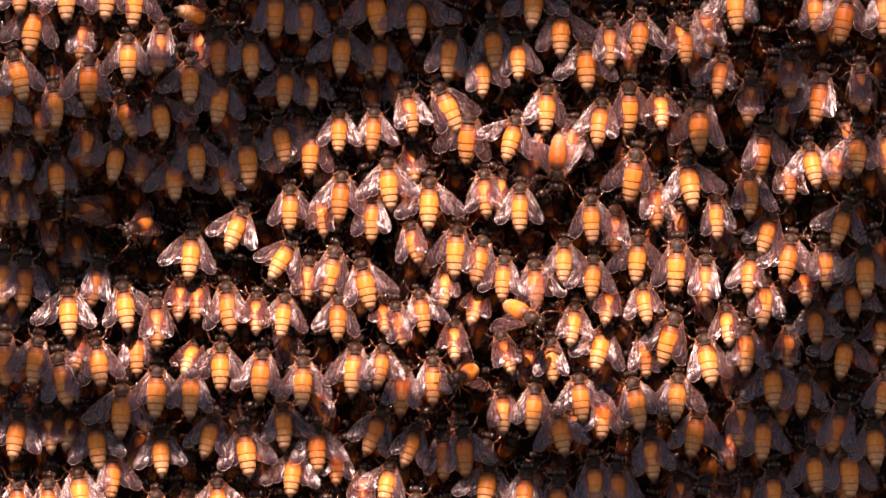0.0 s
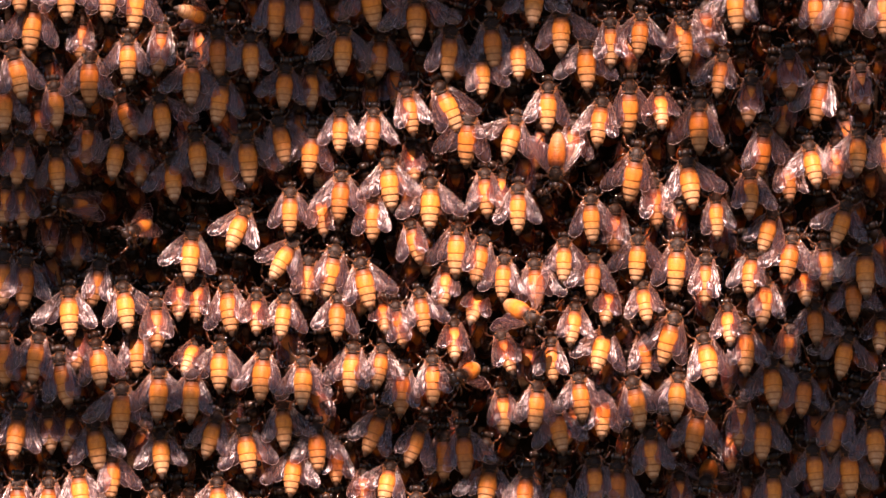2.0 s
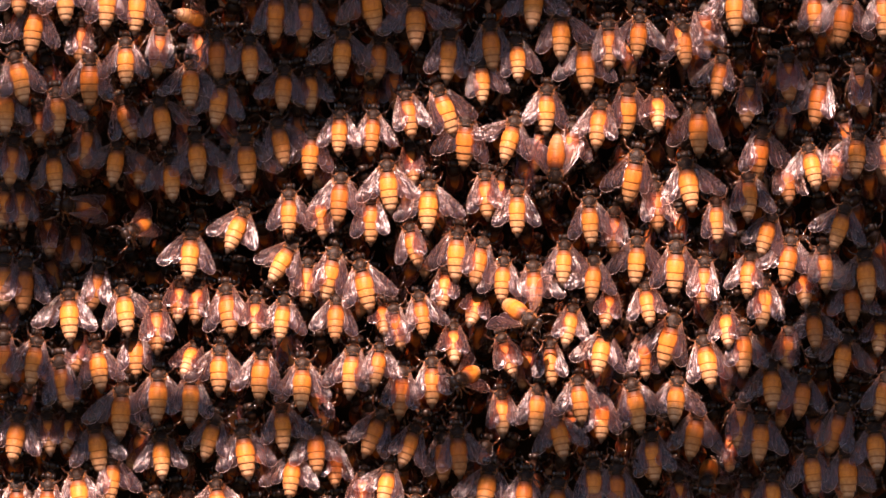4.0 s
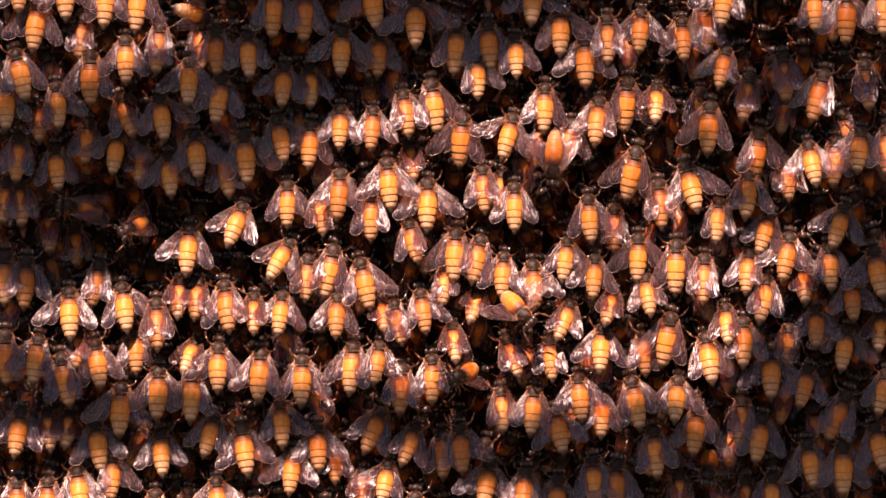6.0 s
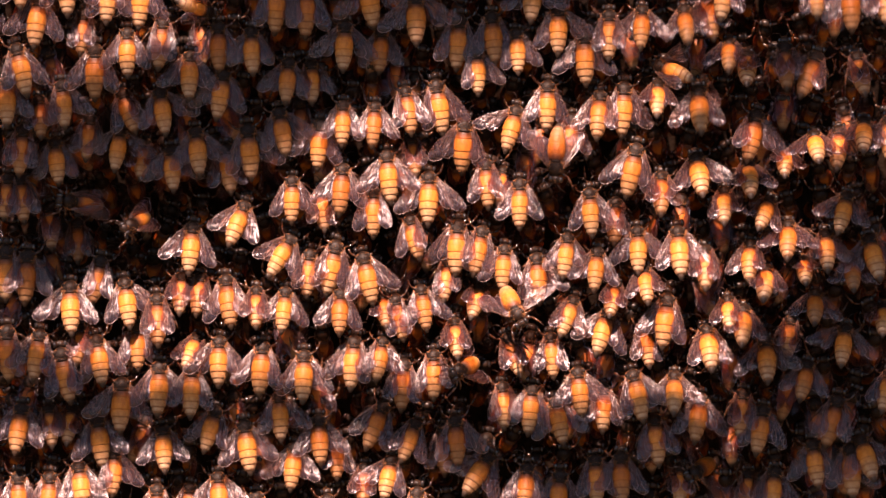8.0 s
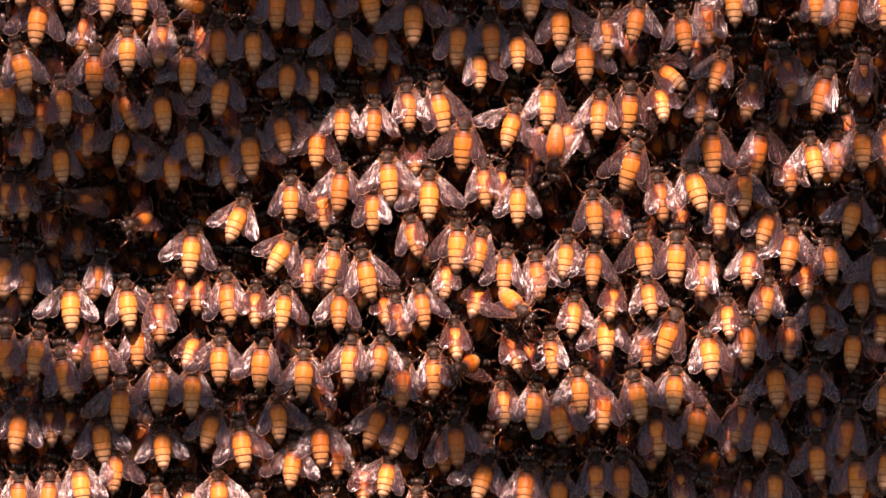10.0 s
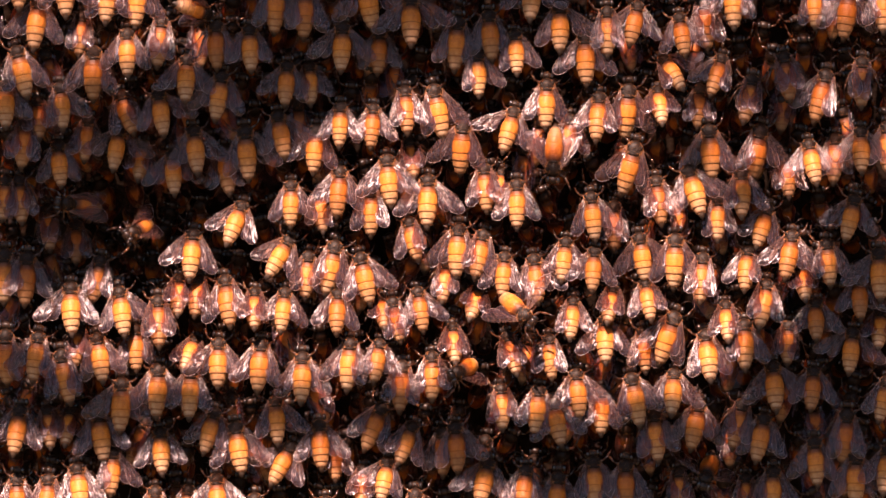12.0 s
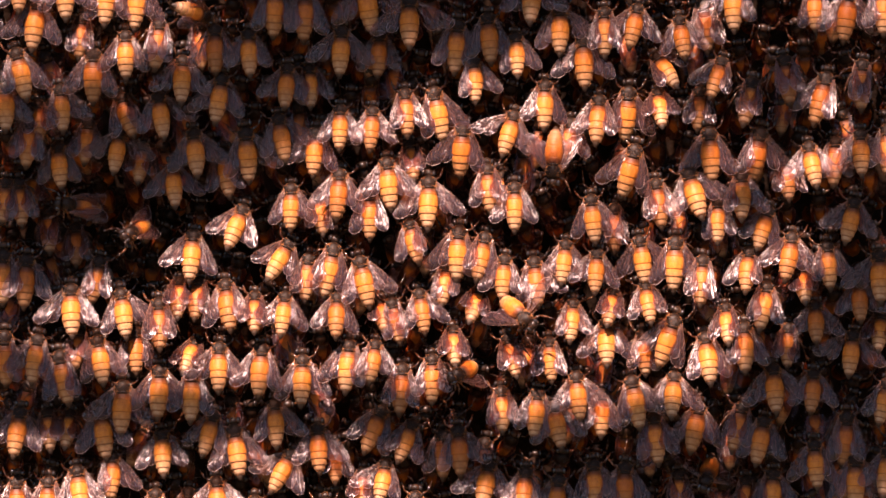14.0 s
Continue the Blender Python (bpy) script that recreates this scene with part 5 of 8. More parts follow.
    crawl(bee_48, [(0, -21.0, 15.3, -1), (1, -21.3, 15.3, -1), (1.5, -21.0, 15.5, -1), (2, -20.8, 15.3, -1), (2.5, -21.3, 15.3, -1), (3, -21.0, 15.3, -1), (5.5, -21.0, 15.0, -1), (6.5, -21.0, 15.3, -1), (7.5, -20.8, 15.0, -1), (10.5, -21.0, 15.8, -1), (11, -21.3, 15.5, -1), (11.5, -21.0, 15.8, -1), (12.5, -21.0, 15.5, -1), (13, -21.3, 15.3, -1), (14, -21.3, 15.5, -1)])
    crawl(bee_50, [(0, -58.4, 11.0, 18), (0.5, -58.2, 10.7, 18), (1, -58.4, 10.7, 18), (2, -57.9, 11.0, 18), (2.5, -58.2, 10.5, 18), (3, -57.9, 10.7, 18), (5.5, -58.2, 12.0, 18), (7.5, -57.9, 11.2, 18), (8, -58.2, 11.0, 18), (10.5, -58.4, 11.5, 18), (11.5, -58.7, 11.2, 18), (12, -58.4, 11.5, 18), (13, -58.4, 11.0, 18), (14, -58.2, 11.2, 18)])
    crawl(bee_51, [(0, -44.3, 2.1, 28), (0.5, -44.0, 1.7, 28), (1, -44.3, 1.9, 28), (2, -44.0, 1.9, 28), (2.5, -44.3, 1.9, 28), (3, -44.0, 1.9, 28), (5.5, -44.0, 1.7, 28), (6, -44.5, 1.7, 28), (6.5, -44.8, 1.1, 28), (7.5, -44.5, 1.4, 28), (8, -44.8, 1.4, 28), (10.5, -45.0, 1.7, 28), (11, -45.0, 1.4, 28), (12.5, -44.8, 1.6, 28), (13, -44.8, 1.4, 28), (13.5, -44.8, 1.7, 28), (14, -44.8, 1.4, 28)])
    crawl(bee_53, [(0, -31.6, -0.5, 12), (0.5, -31.6, -0.8, 12), (1, -32.1, -0.5, 12), (2, -31.6, -0.5, 12), (2.5, -31.8, -0.5, 12), (3, -31.6, -0.5, 12), (5.5, -31.6, -0.5, 12), (6, -31.8, -0.5, 12), (7, -31.6, -0.8, 12), (7.5, -31.3, -0.5, 12), (8, -31.6, -0.8, 12), (10.5, -31.6, -0.3, 12), (11, -31.6, -0.5, 12), (11.5, -31.3, -0.3, 12), (12.5, -31.6, -0.3, 12), (13, -31.8, -0.5, 12), (14, -31.8, -0.3, 12)])
    crawl(bee_54, [(0, -23.8, -4.1, -14), (1, -24.0, -4.1, -14), (5.5, -23.8, -4.1, -14), (6, -23.8, -4.4, -14), (6.5, -23.8, -4.1, -14), (7, -23.8, -4.4, -14), (8, -23.5, -4.1, -14), (10.5, -23.8, -3.6, -14), (11, -23.8, -3.9, -14), (11.5, -23.8, -3.6, -14), (12.5, -23.8, -3.9, -14), (13, -24.0, -4.1, -14), (14, -24.0, -3.9, -14)])
    crawl(bee_55, [(0, -9.7, 7.2, -12), (0.5, -9.5, 7.2, -12), (1, -9.7, 7.2, -12), (2, -9.5, 7.3, -12), (2.5, -10.0, 7.2, -12), (3, -9.7, 7.0, -12), (5.5, -9.7, 7.2, -12), (6.5, -10.0, 7.0, -12), (7, -10.5, 7.0, -12), (8, -10.0, 7.0, -12), (11, -10.0, 7.0, -12), (11.5, -9.7, 7.0, -12), (12.5, -10.0, 7.0, -12), (13, -10.0, 6.7, -12), (14, -9.7, 7.0, -12)])
    crawl(bee_56, [(0, 3.8, 5.9, 6), (0.5, 4.1, 5.9, 6), (1, 3.8, 5.9, 6), (3, 4.3, 6.4, 6), (5.5, 4.1, 3.7, 6), (6, 3.8, 4.4, 6), (6.5, 4.1, 4.9, 6), (7, 3.8, 4.4, 6), (7.5, 3.8, 4.9, 6), (10.5, 4.1, 5.4, 6), (11.5, 4.3, 4.7, 6), (12.5, 4.6, 4.9, 6), (13, 4.4, 4.7, 6), (13.5, 4.6, 4.4, 6), (14, 4.6, 4.7, 6)])
    crawl(bee_57, [(0, 11.3, 2.6, 15), (5.5, 11.3, 2.6, 15), (6, 10.8, 2.4, 15), (6.5, 11.3, 3.4, 15), (7, 11.8, 3.6, 15), (8, 10.8, 3.6, 15), (10.5, 11.1, 3.1, 15), (11.5, 11.8, 3.4, 15), (12, 11.6, 3.1, 15), (12.5, 11.8, 3.4, 15), (13, 11.8, 3.1, 15), (13.5, 12.3, 3.1, 15), (14, 12.1, 3.1, 15)])
    crawl(bee_58, [(0, -63.0, -10.9, -8), (0.5, -62.8, -11.1, -8), (1, -63.0, -11.1, -8), (2, -62.8, -11.1, -8), (2.5, -63.0, -11.1, -8), (3, -62.8, -11.1, -8), (5.5, -63.0, -10.9, -8), (6, -63.3, -10.9, -8), (7.5, -63.0, -10.9, -8), (8, -63.3, -10.6, -8), (10.5, -63.3, -10.4, -8), (11, -63.5, -10.6, -8), (11.5, -63.3, -10.1, -8), (12.5, -63.0, -10.4, -8), (13, -63.3, -10.6, -8), (14, -63.0, -10.6, -8)])
    crawl(bee_59, [(0, -54.2, -13.5, 3), (0.5, -54.2, -14.0, 3), (1.5, -54.5, -14.0, 3), (2, -54.2, -13.8, 3), (2.5, -54.5, -14.0, 3), (3, -54.2, -14.0, 3), (5.5, -54.5, -14.0, 3), (6, -54.7, -14.0, 3), (7, -54.5, -14.0, 3), (7.5, -54.2, -13.8, 3), (8, -54.5, -13.5, 3), (11, -54.7, -13.5, 3), (11.5, -54.5, -13.3, 3), (13, -54.5, -13.8, 3), (13.5, -54.5, -13.5, 3), (14, -54.5, -13.8, 3)])
    crawl(bee_60, [(0, -46.1, -13.9, 3), (0.5, -45.8, -14.4, 3), (1, -46.3, -14.4, 3), (2, -46.1, -14.2, 3), (2.5, -46.3, -14.2, 3), (3, -46.1, -14.2, 3), (5.5, -46.1, -13.9, 3), (6, -46.6, -13.6, 3), (8, -46.1, -13.9, 3), (10.5, -46.3, -13.7, 3), (11, -46.6, -13.7, 3), (11.5, -46.1, -13.4, 3), (12.5, -45.8, -13.7, 3), (13.5, -46.1, -13.9, 3), (14, -45.8, -13.9, 3)])
    crawl(bee_61, [(0, -30.4, -14.4, 4), (0.5, -30.4, -14.7, 4), (1, -30.6, -14.2, 4), (1.5, -30.4, -14.2, 4), (2.5, -30.9, -14.2, 4), (3, -30.9, -13.9, 4), (6, -30.6, -14.2, 4), (6.5, -30.9, -13.7, 4), (7, -30.6, -14.2, 4), (7.5, -30.1, -13.9, 4), (8, -30.1, -14.4, 4), (10.5, -30.4, -13.9, 4), (11, -30.6, -13.9, 4), (11.5, -30.4, -13.7, 4), (12.5, -30.4, -14.2, 4), (14, -30.6, -14.2, 4)])
    crawl(bee_62, [(0, -7.1, -12.8, -8), (0.5, -6.8, -12.8, -8), (1, -7.1, -13.0, -8), (2, -7.1, -12.8, -8), (2.5, -7.3, -13.0, -8), (3, -7.1, -13.1, -8), (5.5, -6.8, -13.0, -8), (6.5, -6.3, -13.0, -8), (7, -7.6, -13.0, -8), (7.5, -7.1, -12.8, -8), (8, -6.8, -13.3, -8), (10.5, -7.3, -13.3, -8), (11.5, -7.3, -13.0, -8), (12.5, -7.3, -13.6, -8), (13, -7.6, -13.5, -8), (13.5, -6.8, -13.0, -8), (14, -6.8, -13.1, -8)])
    crawl(bee_63, [(0, -13.9, -16.2, -9), (1, -13.9, -16.5, -9), (1.5, -13.9, -16.2, -9), (3, -14.2, -16.5, -9), (5.5, -14.2, -16.2, -9), (6.5, -13.9, -16.0, -9), (7, -14.7, -16.0, -9), (7.5, -14.5, -15.7, -9), (8, -14.2, -16.0, -9), (10.5, -14.2, -16.0, -9), (11.5, -14.5, -15.7, -9), (12, -14.5, -16.2, -9), (12.5, -14.2, -16.0, -9), (13.5, -14.7, -15.7, -9), (14, -14.7, -15.7, -9)])
    crawl(bee_66, [(0, 1.9, 63.1, 6), (5.5, 1.9, 63.1, 6), (6, 4.1, 64.3, 6), (6.5, 3.4, 64.0, 6), (7, 2.9, 64.3, 6), (7.5, 3.4, 63.1, 6), (8, 4.2, 64.6, 6), (14, 4.2, 64.6, 6)])
    crawl(bee_67, [(0, 14.0, 65.1, -3), (0.5, 15.0, 65.8, -3), (1, 14.0, 66.1, -3), (1.5, 13.5, 66.1, -3), (2, 13.7, 65.3, -3), (2.5, 13.5, 64.6, -3), (3, 13.5, 65.1, -3), (5.5, 13.8, 65.6, -3), (6, 13.0, 64.8, -3), (7, 13.3, 65.1, -3), (7.5, 13.8, 65.6, -3), (10.5, 13.0, 64.8, -3), (11, 13.0, 64.1, -3), (11.5, 12.8, 64.6, -3), (12, 13.3, 66.6, -3), (12.5, 13.3, 67.6, -3), (13, 13.0, 67.1, -3), (13.5, 13.3, 66.6, -3), (14, 13.0, 66.6, -3)])
    crawl(bee_68, [(0, 21.0, 60.7, -5), (0.5, 21.5, 60.4, -5), (1, 21.0, 60.4, -5), (1.5, 21.2, 60.6, -5), (2.5, 21.0, 60.7, -5), (3, 21.2, 60.9, -5), (5.5, 21.0, 60.9, -5), (6, 20.7, 60.9, -5), (7.5, 21.0, 60.9, -5), (8, 20.7, 60.9, -5), (10.5, 20.7, 61.1, -5), (11, 20.7, 60.9, -5), (11.5, 20.7, 61.1, -5), (13, 21.0, 60.9, -5), (13.5, 20.7, 61.1, -5), (14, 21.0, 61.1, -5)])
    crawl(bee_69, [(0, 26.2, 77.0, 2), (0.5, 26.5, 77.0, 2), (1, 26.2, 77.0, 2), (1.5, 26.2, 77.5, 2), (2, 26.4, 77.5, 2), (2.5, 26.2, 77.3, 2), (3, 26.5, 77.3, 2), (6.5, 26.2, 77.5, 2), (7, 25.7, 77.8, 2), (7.5, 26.0, 78.1, 2), (8, 25.7, 77.0, 2), (11, 25.5, 77.0, 2), (12, 26.0, 77.8, 2), (12.5, 26.2, 77.5, 2), (14, 26.0, 77.8, 2)])
    crawl(bee_70, [(0, 33.8, 68.7, -3), (0.5, 34.1, 68.4, -3), (2, 33.8, 68.9, -3), (3, 34.1, 68.4, -3), (7.5, 33.6, 68.7, -3), (8, 32.8, 67.7, -3), (10.5, 33.6, 68.9, -3), (12, 33.8, 68.9, -3), (12.5, 34.1, 68.4, -3), (14, 33.8, 68.9, -3)])
    crawl(bee_71, [(0, 41.2, 59.8, 1), (0.5, 41.5, 59.8, 1), (1, 41.0, 59.8, 1), (2, 41.2, 59.8, 1), (2.5, 41.0, 59.8, 1), (3, 41.2, 59.8, 1), (6.5, 41.0, 60.3, 1), (7, 41.0, 60.0, 1), (7.5, 41.0, 60.3, 1), (8, 40.5, 59.8, 1), (11, 40.7, 60.0, 1), (11.5, 41.0, 60.3, 1), (12.5, 41.2, 60.0, 1), (13.5, 41.0, 59.8, 1), (14, 40.7, 60.0, 1)])
    crawl(bee_72, [(0, 48.0, 65.5, -2), (0.5, 48.2, 65.2, -2), (1.5, 48.0, 65.4, -2), (2, 48.2, 65.5, -2), (2.5, 48.0, 65.5, -2), (3, 48.2, 65.5, -2), (5.04, 47.6, 66.1, -2), (5.17, 47.9, 66.8, -3, 7), (5.47, 47.5, 66.2, -2), (5.5, 47.5, 66.2, -2), (6.5, 47.7, 66.2, -2), (7, 47.7, 65.7, -2), (7.5, 47.7, 66.0, -2), (7.93, 47.5, 65.7, -2), (8.06, 47.6, 66.3, -0, 6), (8.36, 47.4, 65.9, -2), (11, 47.0, 67.0, -2), (11.5, 47.5, 67.5, -2), (12.5, 47.5, 67.7, -2), (13, 47.2, 67.7, -2), (13.5, 47.0, 68.2, -2), (14, 46.7, 68.2, -2)])
    crawl(bee_73, [(0, 57.1, 67.5, 2), (3.2, 57.1, 67.5, 2), (5.07, 56.7, 68.4, 1), (5.2, 56.8, 69.7, 1, 13), (5.5, 56.7, 68.7, 1), (6, 57.4, 68.2, 1), (6.5, 57.7, 68.2, 1), (7, 57.2, 67.9, 1), (7.5, 56.7, 67.9, 1), (7.94, 57.1, 67.1, 1), (8.07, 57.2, 68.2, -2, 13), (8.37, 57.0, 67.3, 2), (10.3, 56.3, 69.4, 9), (14, 56.3, 69.4, 9)])
    crawl(bee_74, [(0, 69.5, 64.8, -1), (3.2, 69.5, 64.8, -1), (5.11, 69.7, 65.4, -1), (5.24, 69.1, 67.3, -8, 20), (5.54, 69.7, 65.6, -1), (6, 69.2, 65.6, -1), (6.5, 69.2, 66.6, -1), (7, 69.0, 67.1, -1), (7.92, 68.9, 66.8, -2), (8.05, 69.7, 69.0, -6, 25), (8.35, 68.8, 66.7, -3), (10.3, 68.5, 66.1, -6), (14, 68.5, 66.1, -6)])
    crawl(bee_75, [(0, 10.7, 56.2, -4), (1, 10.4, 55.7, -4), (2, 10.7, 56.0, -4), (2.5, 10.7, 55.7, -4), (3, 11.2, 55.0, -4), (5.5, 9.9, 54.7, -4), (6.5, 9.4, 56.0, -4), (7, 9.2, 56.2, -4), (7.5, 9.4, 55.5, -4), (8, 9.2, 55.2, -4), (10.5, 9.7, 56.0, -4), (11, 9.7, 55.7, -4), (11.5, 9.2, 56.0, -4), (12, 9.9, 55.0, -4), (12.5, 9.4, 55.2, -4), (13, 7.2, 53.5, -4), (13.5, 7.4, 54.2, -4), (14, 8.9, 54.0, -4)])
    crawl(bee_76, [(0, 7.3, 38.7, 5), (0.5, 7.6, 38.4, 5), (2.5, 7.1, 38.2, 5), (3, 7.3, 38.4, 5), (6, 5.6, 37.7, 5), (6.5, 5.8, 36.7, 5), (7, 5.8, 34.7, 5), (14, 5.8, 34.7, 5)])
    crawl(bee_77, [(0, 20.7, 37.4, 11), (5.5, 20.4, 37.6, 12), (6, 20.1, 37.6, 12), (6.5, 21.1, 41.1, 12), (7, 20.4, 39.1, 12), (7.5, 20.4, 38.6, 12), (8, 20.6, 38.6, 12), (10.5, 20.4, 38.8, 12), (14, 20.4, 38.4, 13)])
    crawl(bee_78, [(0, 29.8, 46.7, 2), (0.5, 30.3, 46.7, 2), (1, 29.8, 46.7, 2), (1.5, 30.3, 46.9, 2), (2.5, 30.0, 46.9, 2), (3, 30.3, 46.9, 2), (5.5, 29.5, 46.7, 2), (6, 29.5, 46.4, 2), (6.5, 29.8, 46.7, 2), (7.5, 29.8, 46.4, 2), (8, 29.8, 45.7, 2), (10.5, 29.8, 45.9, 2), (11, 30.0, 45.9, 2), (12, 30.0, 46.7, 2), (13, 29.8, 46.4, 2), (13.5, 29.3, 46.4, 2), (14, 29.5, 47.2, 2)])
    crawl(bee_79, [(0, 45.7, 42.5, 6), (3.2, 45.7, 42.5, 6), (5, 45.2, 42.4, 6), (5.13, 45.1, 42.8, 4, 4), (5.43, 45.1, 42.4, 5), (5.5, 45.1, 42.4, 5), (6, 45.1, 42.4, 5), (6.5, 45.1, 42.4, 5), (7, 44.8, 42.2, 5), (7.5, 44.8, 42.4, 5), (7.89, 45.0, 42.4, 5), (8.02, 45.0, 42.8, 4, 4), (8.32, 45.1, 42.5, 5), (10.3, 45.2, 42.8, 4), (14, 45.2, 42.8, 4)])
    crawl(bee_80, [(0, 53.7, 47.2, 2), (3.2, 53.7, 47.2, 2), (5.02, 53.2, 48.2, 4), (5.15, 53.4, 49.2, 8, 10), (5.45, 53.1, 48.4, 4), (5.5, 53.1, 48.5, 4), (6, 53.3, 48.0, 4), (6.5, 53.3, 48.0, 4), (7, 53.3, 48.0, 4), (7.5, 53.1, 48.0, 4), (7.88, 52.3, 45.1, 4), (8.01, 52.0, 45.2, 4, 10), (8.31, 52.3, 44.3, 4), (10.3, 53.7, 45.1, 5), (14, 53.7, 45.1, 5)])
    crawl(bee_81, [(0, 62.5, 45.2, -1), (3.2, 62.5, 45.2, -1), (5.04, 61.4, 46.4, 5), (5.17, 61.4, 47.9, 3, 15), (5.47, 61.2, 46.7, 6), (5.5, 61.2, 46.7, 6), (6, 61.9, 46.5, 6), (6.5, 61.7, 47.0, 6), (7, 61.9, 46.0, 6), (7.5, 61.7, 45.8, 6), (7.92, 61.8, 45.6, 5), (8.05, 61.8, 46.7, 7, 12), (8.35, 61.9, 45.5, 3), (10.3, 62.3, 45.1, -4), (14, 62.3, 45.1, -4)])
    crawl(bee_82, [(0, 32.6, 21.9, -179), (0.5, 32.6, 21.7, -179), (2.5, 32.3, 22.2, -179), (3, 32.6, 22.2, -179), (6, 31.8, 22.5, -179), (6.5, 31.8, 22.9, -179), (7.5, 31.8, 22.7, -179), (8, 32.1, 22.4, -179), (10.5, 31.6, 22.7, -179), (11, 31.6, 22.9, -179), (12, 31.8, 22.7, -179), (13, 31.6, 22.9, -179), (14, 31.8, 22.7, -179)])
    crawl(bee_83, [(0, 37.5, 36.7, 3), (0.5, 37.8, 36.4, 3), (1, 37.3, 36.2, 3), (1.5, 37.3, 36.4, 3), (2, 37.5, 36.2, 3), (2.5, 37.3, 36.2, 3), (3, 37.5, 36.2, 3), (6, 37.0, 36.2, 3), (6.5, 36.8, 36.4, 3), (7.5, 36.8, 36.2, 3), (10.5, 36.0, 36.4, 3), (11.5, 36.8, 36.7, 3), (12.5, 36.8, 36.7, 3), (13, 36.5, 36.4, 3), (14, 36.8, 36.4, 3)])
    crawl(bee_84, [(0, 55.7, 27.6, 8), (3.2, 55.7, 27.6, 8), (5.02, 56.4, 28.5, 11), (5.15, 55.9, 29.9, 4, 14), (5.45, 56.6, 28.8, 11), (5.5, 56.6, 28.8, 11), (6, 55.8, 27.8, 11), (6.5, 55.6, 27.8, 11), (7, 55.1, 26.3, 11), (7.5, 55.8, 28.0, 11), (7.89, 55.6, 26.9, 11), (8.02, 55.3, 27.4, 11, 10), (8.32, 55.6, 26.8, 12), (10.3, 55.4, 28.4, 14), (14, 55.4, 28.4, 14)])
    crawl(bee_85, [(0, 60.7, 19.1, -3), (3.2, 60.7, 19.1, -3), (4.96, 62.0, 18.5, -2), (5.09, 61.6, 20.0, 5, 17), (5.39, 62.4, 18.3, -2), (5.5, 62.5, 18.3, -2), (6, 62.5, 18.5, -2), (6.5, 62.5, 18.8, -2), (7, 62.7, 18.3, -2), (7.81, 62.5, 18.4, -2), (7.94, 62.8, 19.8, 4, 16), (8.24, 62.4, 18.4, -3), (10.3, 61.8, 18.7, -5), (14, 61.8, 18.7, -5)])
    crawl(bee_86, [(0, 11.7, 21.9, -2), (0.5, 11.9, 21.4, -2), (1, 11.7, 21.4, -2), (1.5, 11.9, 21.7, -2), (2.5, 11.7, 21.9, -2), (3, 12.2, 21.9, -2), (5.5, 11.9, 22.2, -2), (6, 11.4, 22.7, -2), (6.5, 10.9, 22.2, -2), (7, 11.4, 21.9, -2), (7.5, 11.7, 22.2, -2), (8, 11.9, 22.9, -2), (10.5, 11.2, 22.4, -2), (11, 11.4, 21.9, -2), (12, 11.9, 22.2, -2), (12.5, 12.7, 22.4, -2), (13, 12.4, 22.4, -2), (14, 12.9, 22.9, -2)])
    crawl(bee_87, [(0, 22.0, 17.8, -1), (0.5, 22.2, 17.6, -1), (1.5, 22.0, 17.6, -1), (2.5, 21.0, 17.6, -1), (3, 21.5, 17.6, -1), (5.5, 21.0, 17.3, -1), (6, 20.7, 17.6, -1), (7, 22.0, 17.6, -1), (8, 21.7, 17.3, -1), (11, 21.2, 17.6, -1), (11.5, 21.5, 17.6, -1), (12.5, 21.0, 17.8, -1), (13, 20.5, 17.6, -1), (14, 20.7, 17.6, -1)])
    crawl(bee_88, [(0, 42.5, 14.5, -0), (3.2, 42.5, 14.5, -0), (4.96, 42.1, 14.4, -1), (5.09, 42.2, 14.7, -1, 3), (5.39, 42.0, 14.4, -2), (5.5, 42.0, 14.4, -2), (6, 42.0, 14.2, -2), (6.5, 42.0, 14.4, -2), (7, 42.0, 14.6, -2), (7.5, 42.0, 14.6, -2), (7.82, 41.9, 14.5, -2), (7.95, 41.9, 14.7, -1, 4), (8.25, 41.9, 14.4, -2), (10.3, 42.9, 14.0, -3), (14, 42.9, 14.0, -3)])
    crawl(bee_89, [(0, 49.8, 11.4, 4), (4.93, 49.8, 11.4, 4), (5.06, 50.1, 12.2, 1, 8), (5.36, 49.8, 11.4, 4), (7.84, 49.8, 11.4, 4), (7.97, 49.7, 12.0, 6, 6), (8.27, 49.8, 11.4, 4), (14, 49.8, 11.4, 4)])
    crawl(bee_91, [(0, 34.8, 2.0, -0), (3.2, 34.8, 2.0, -0), (5.5, 36.0, 1.6, 6), (6, 36.0, 1.9, 6), (6.5, 35.8, 2.1, 6), (10.3, 35.5, 1.1, 5), (14, 35.5, 1.1, 5)])
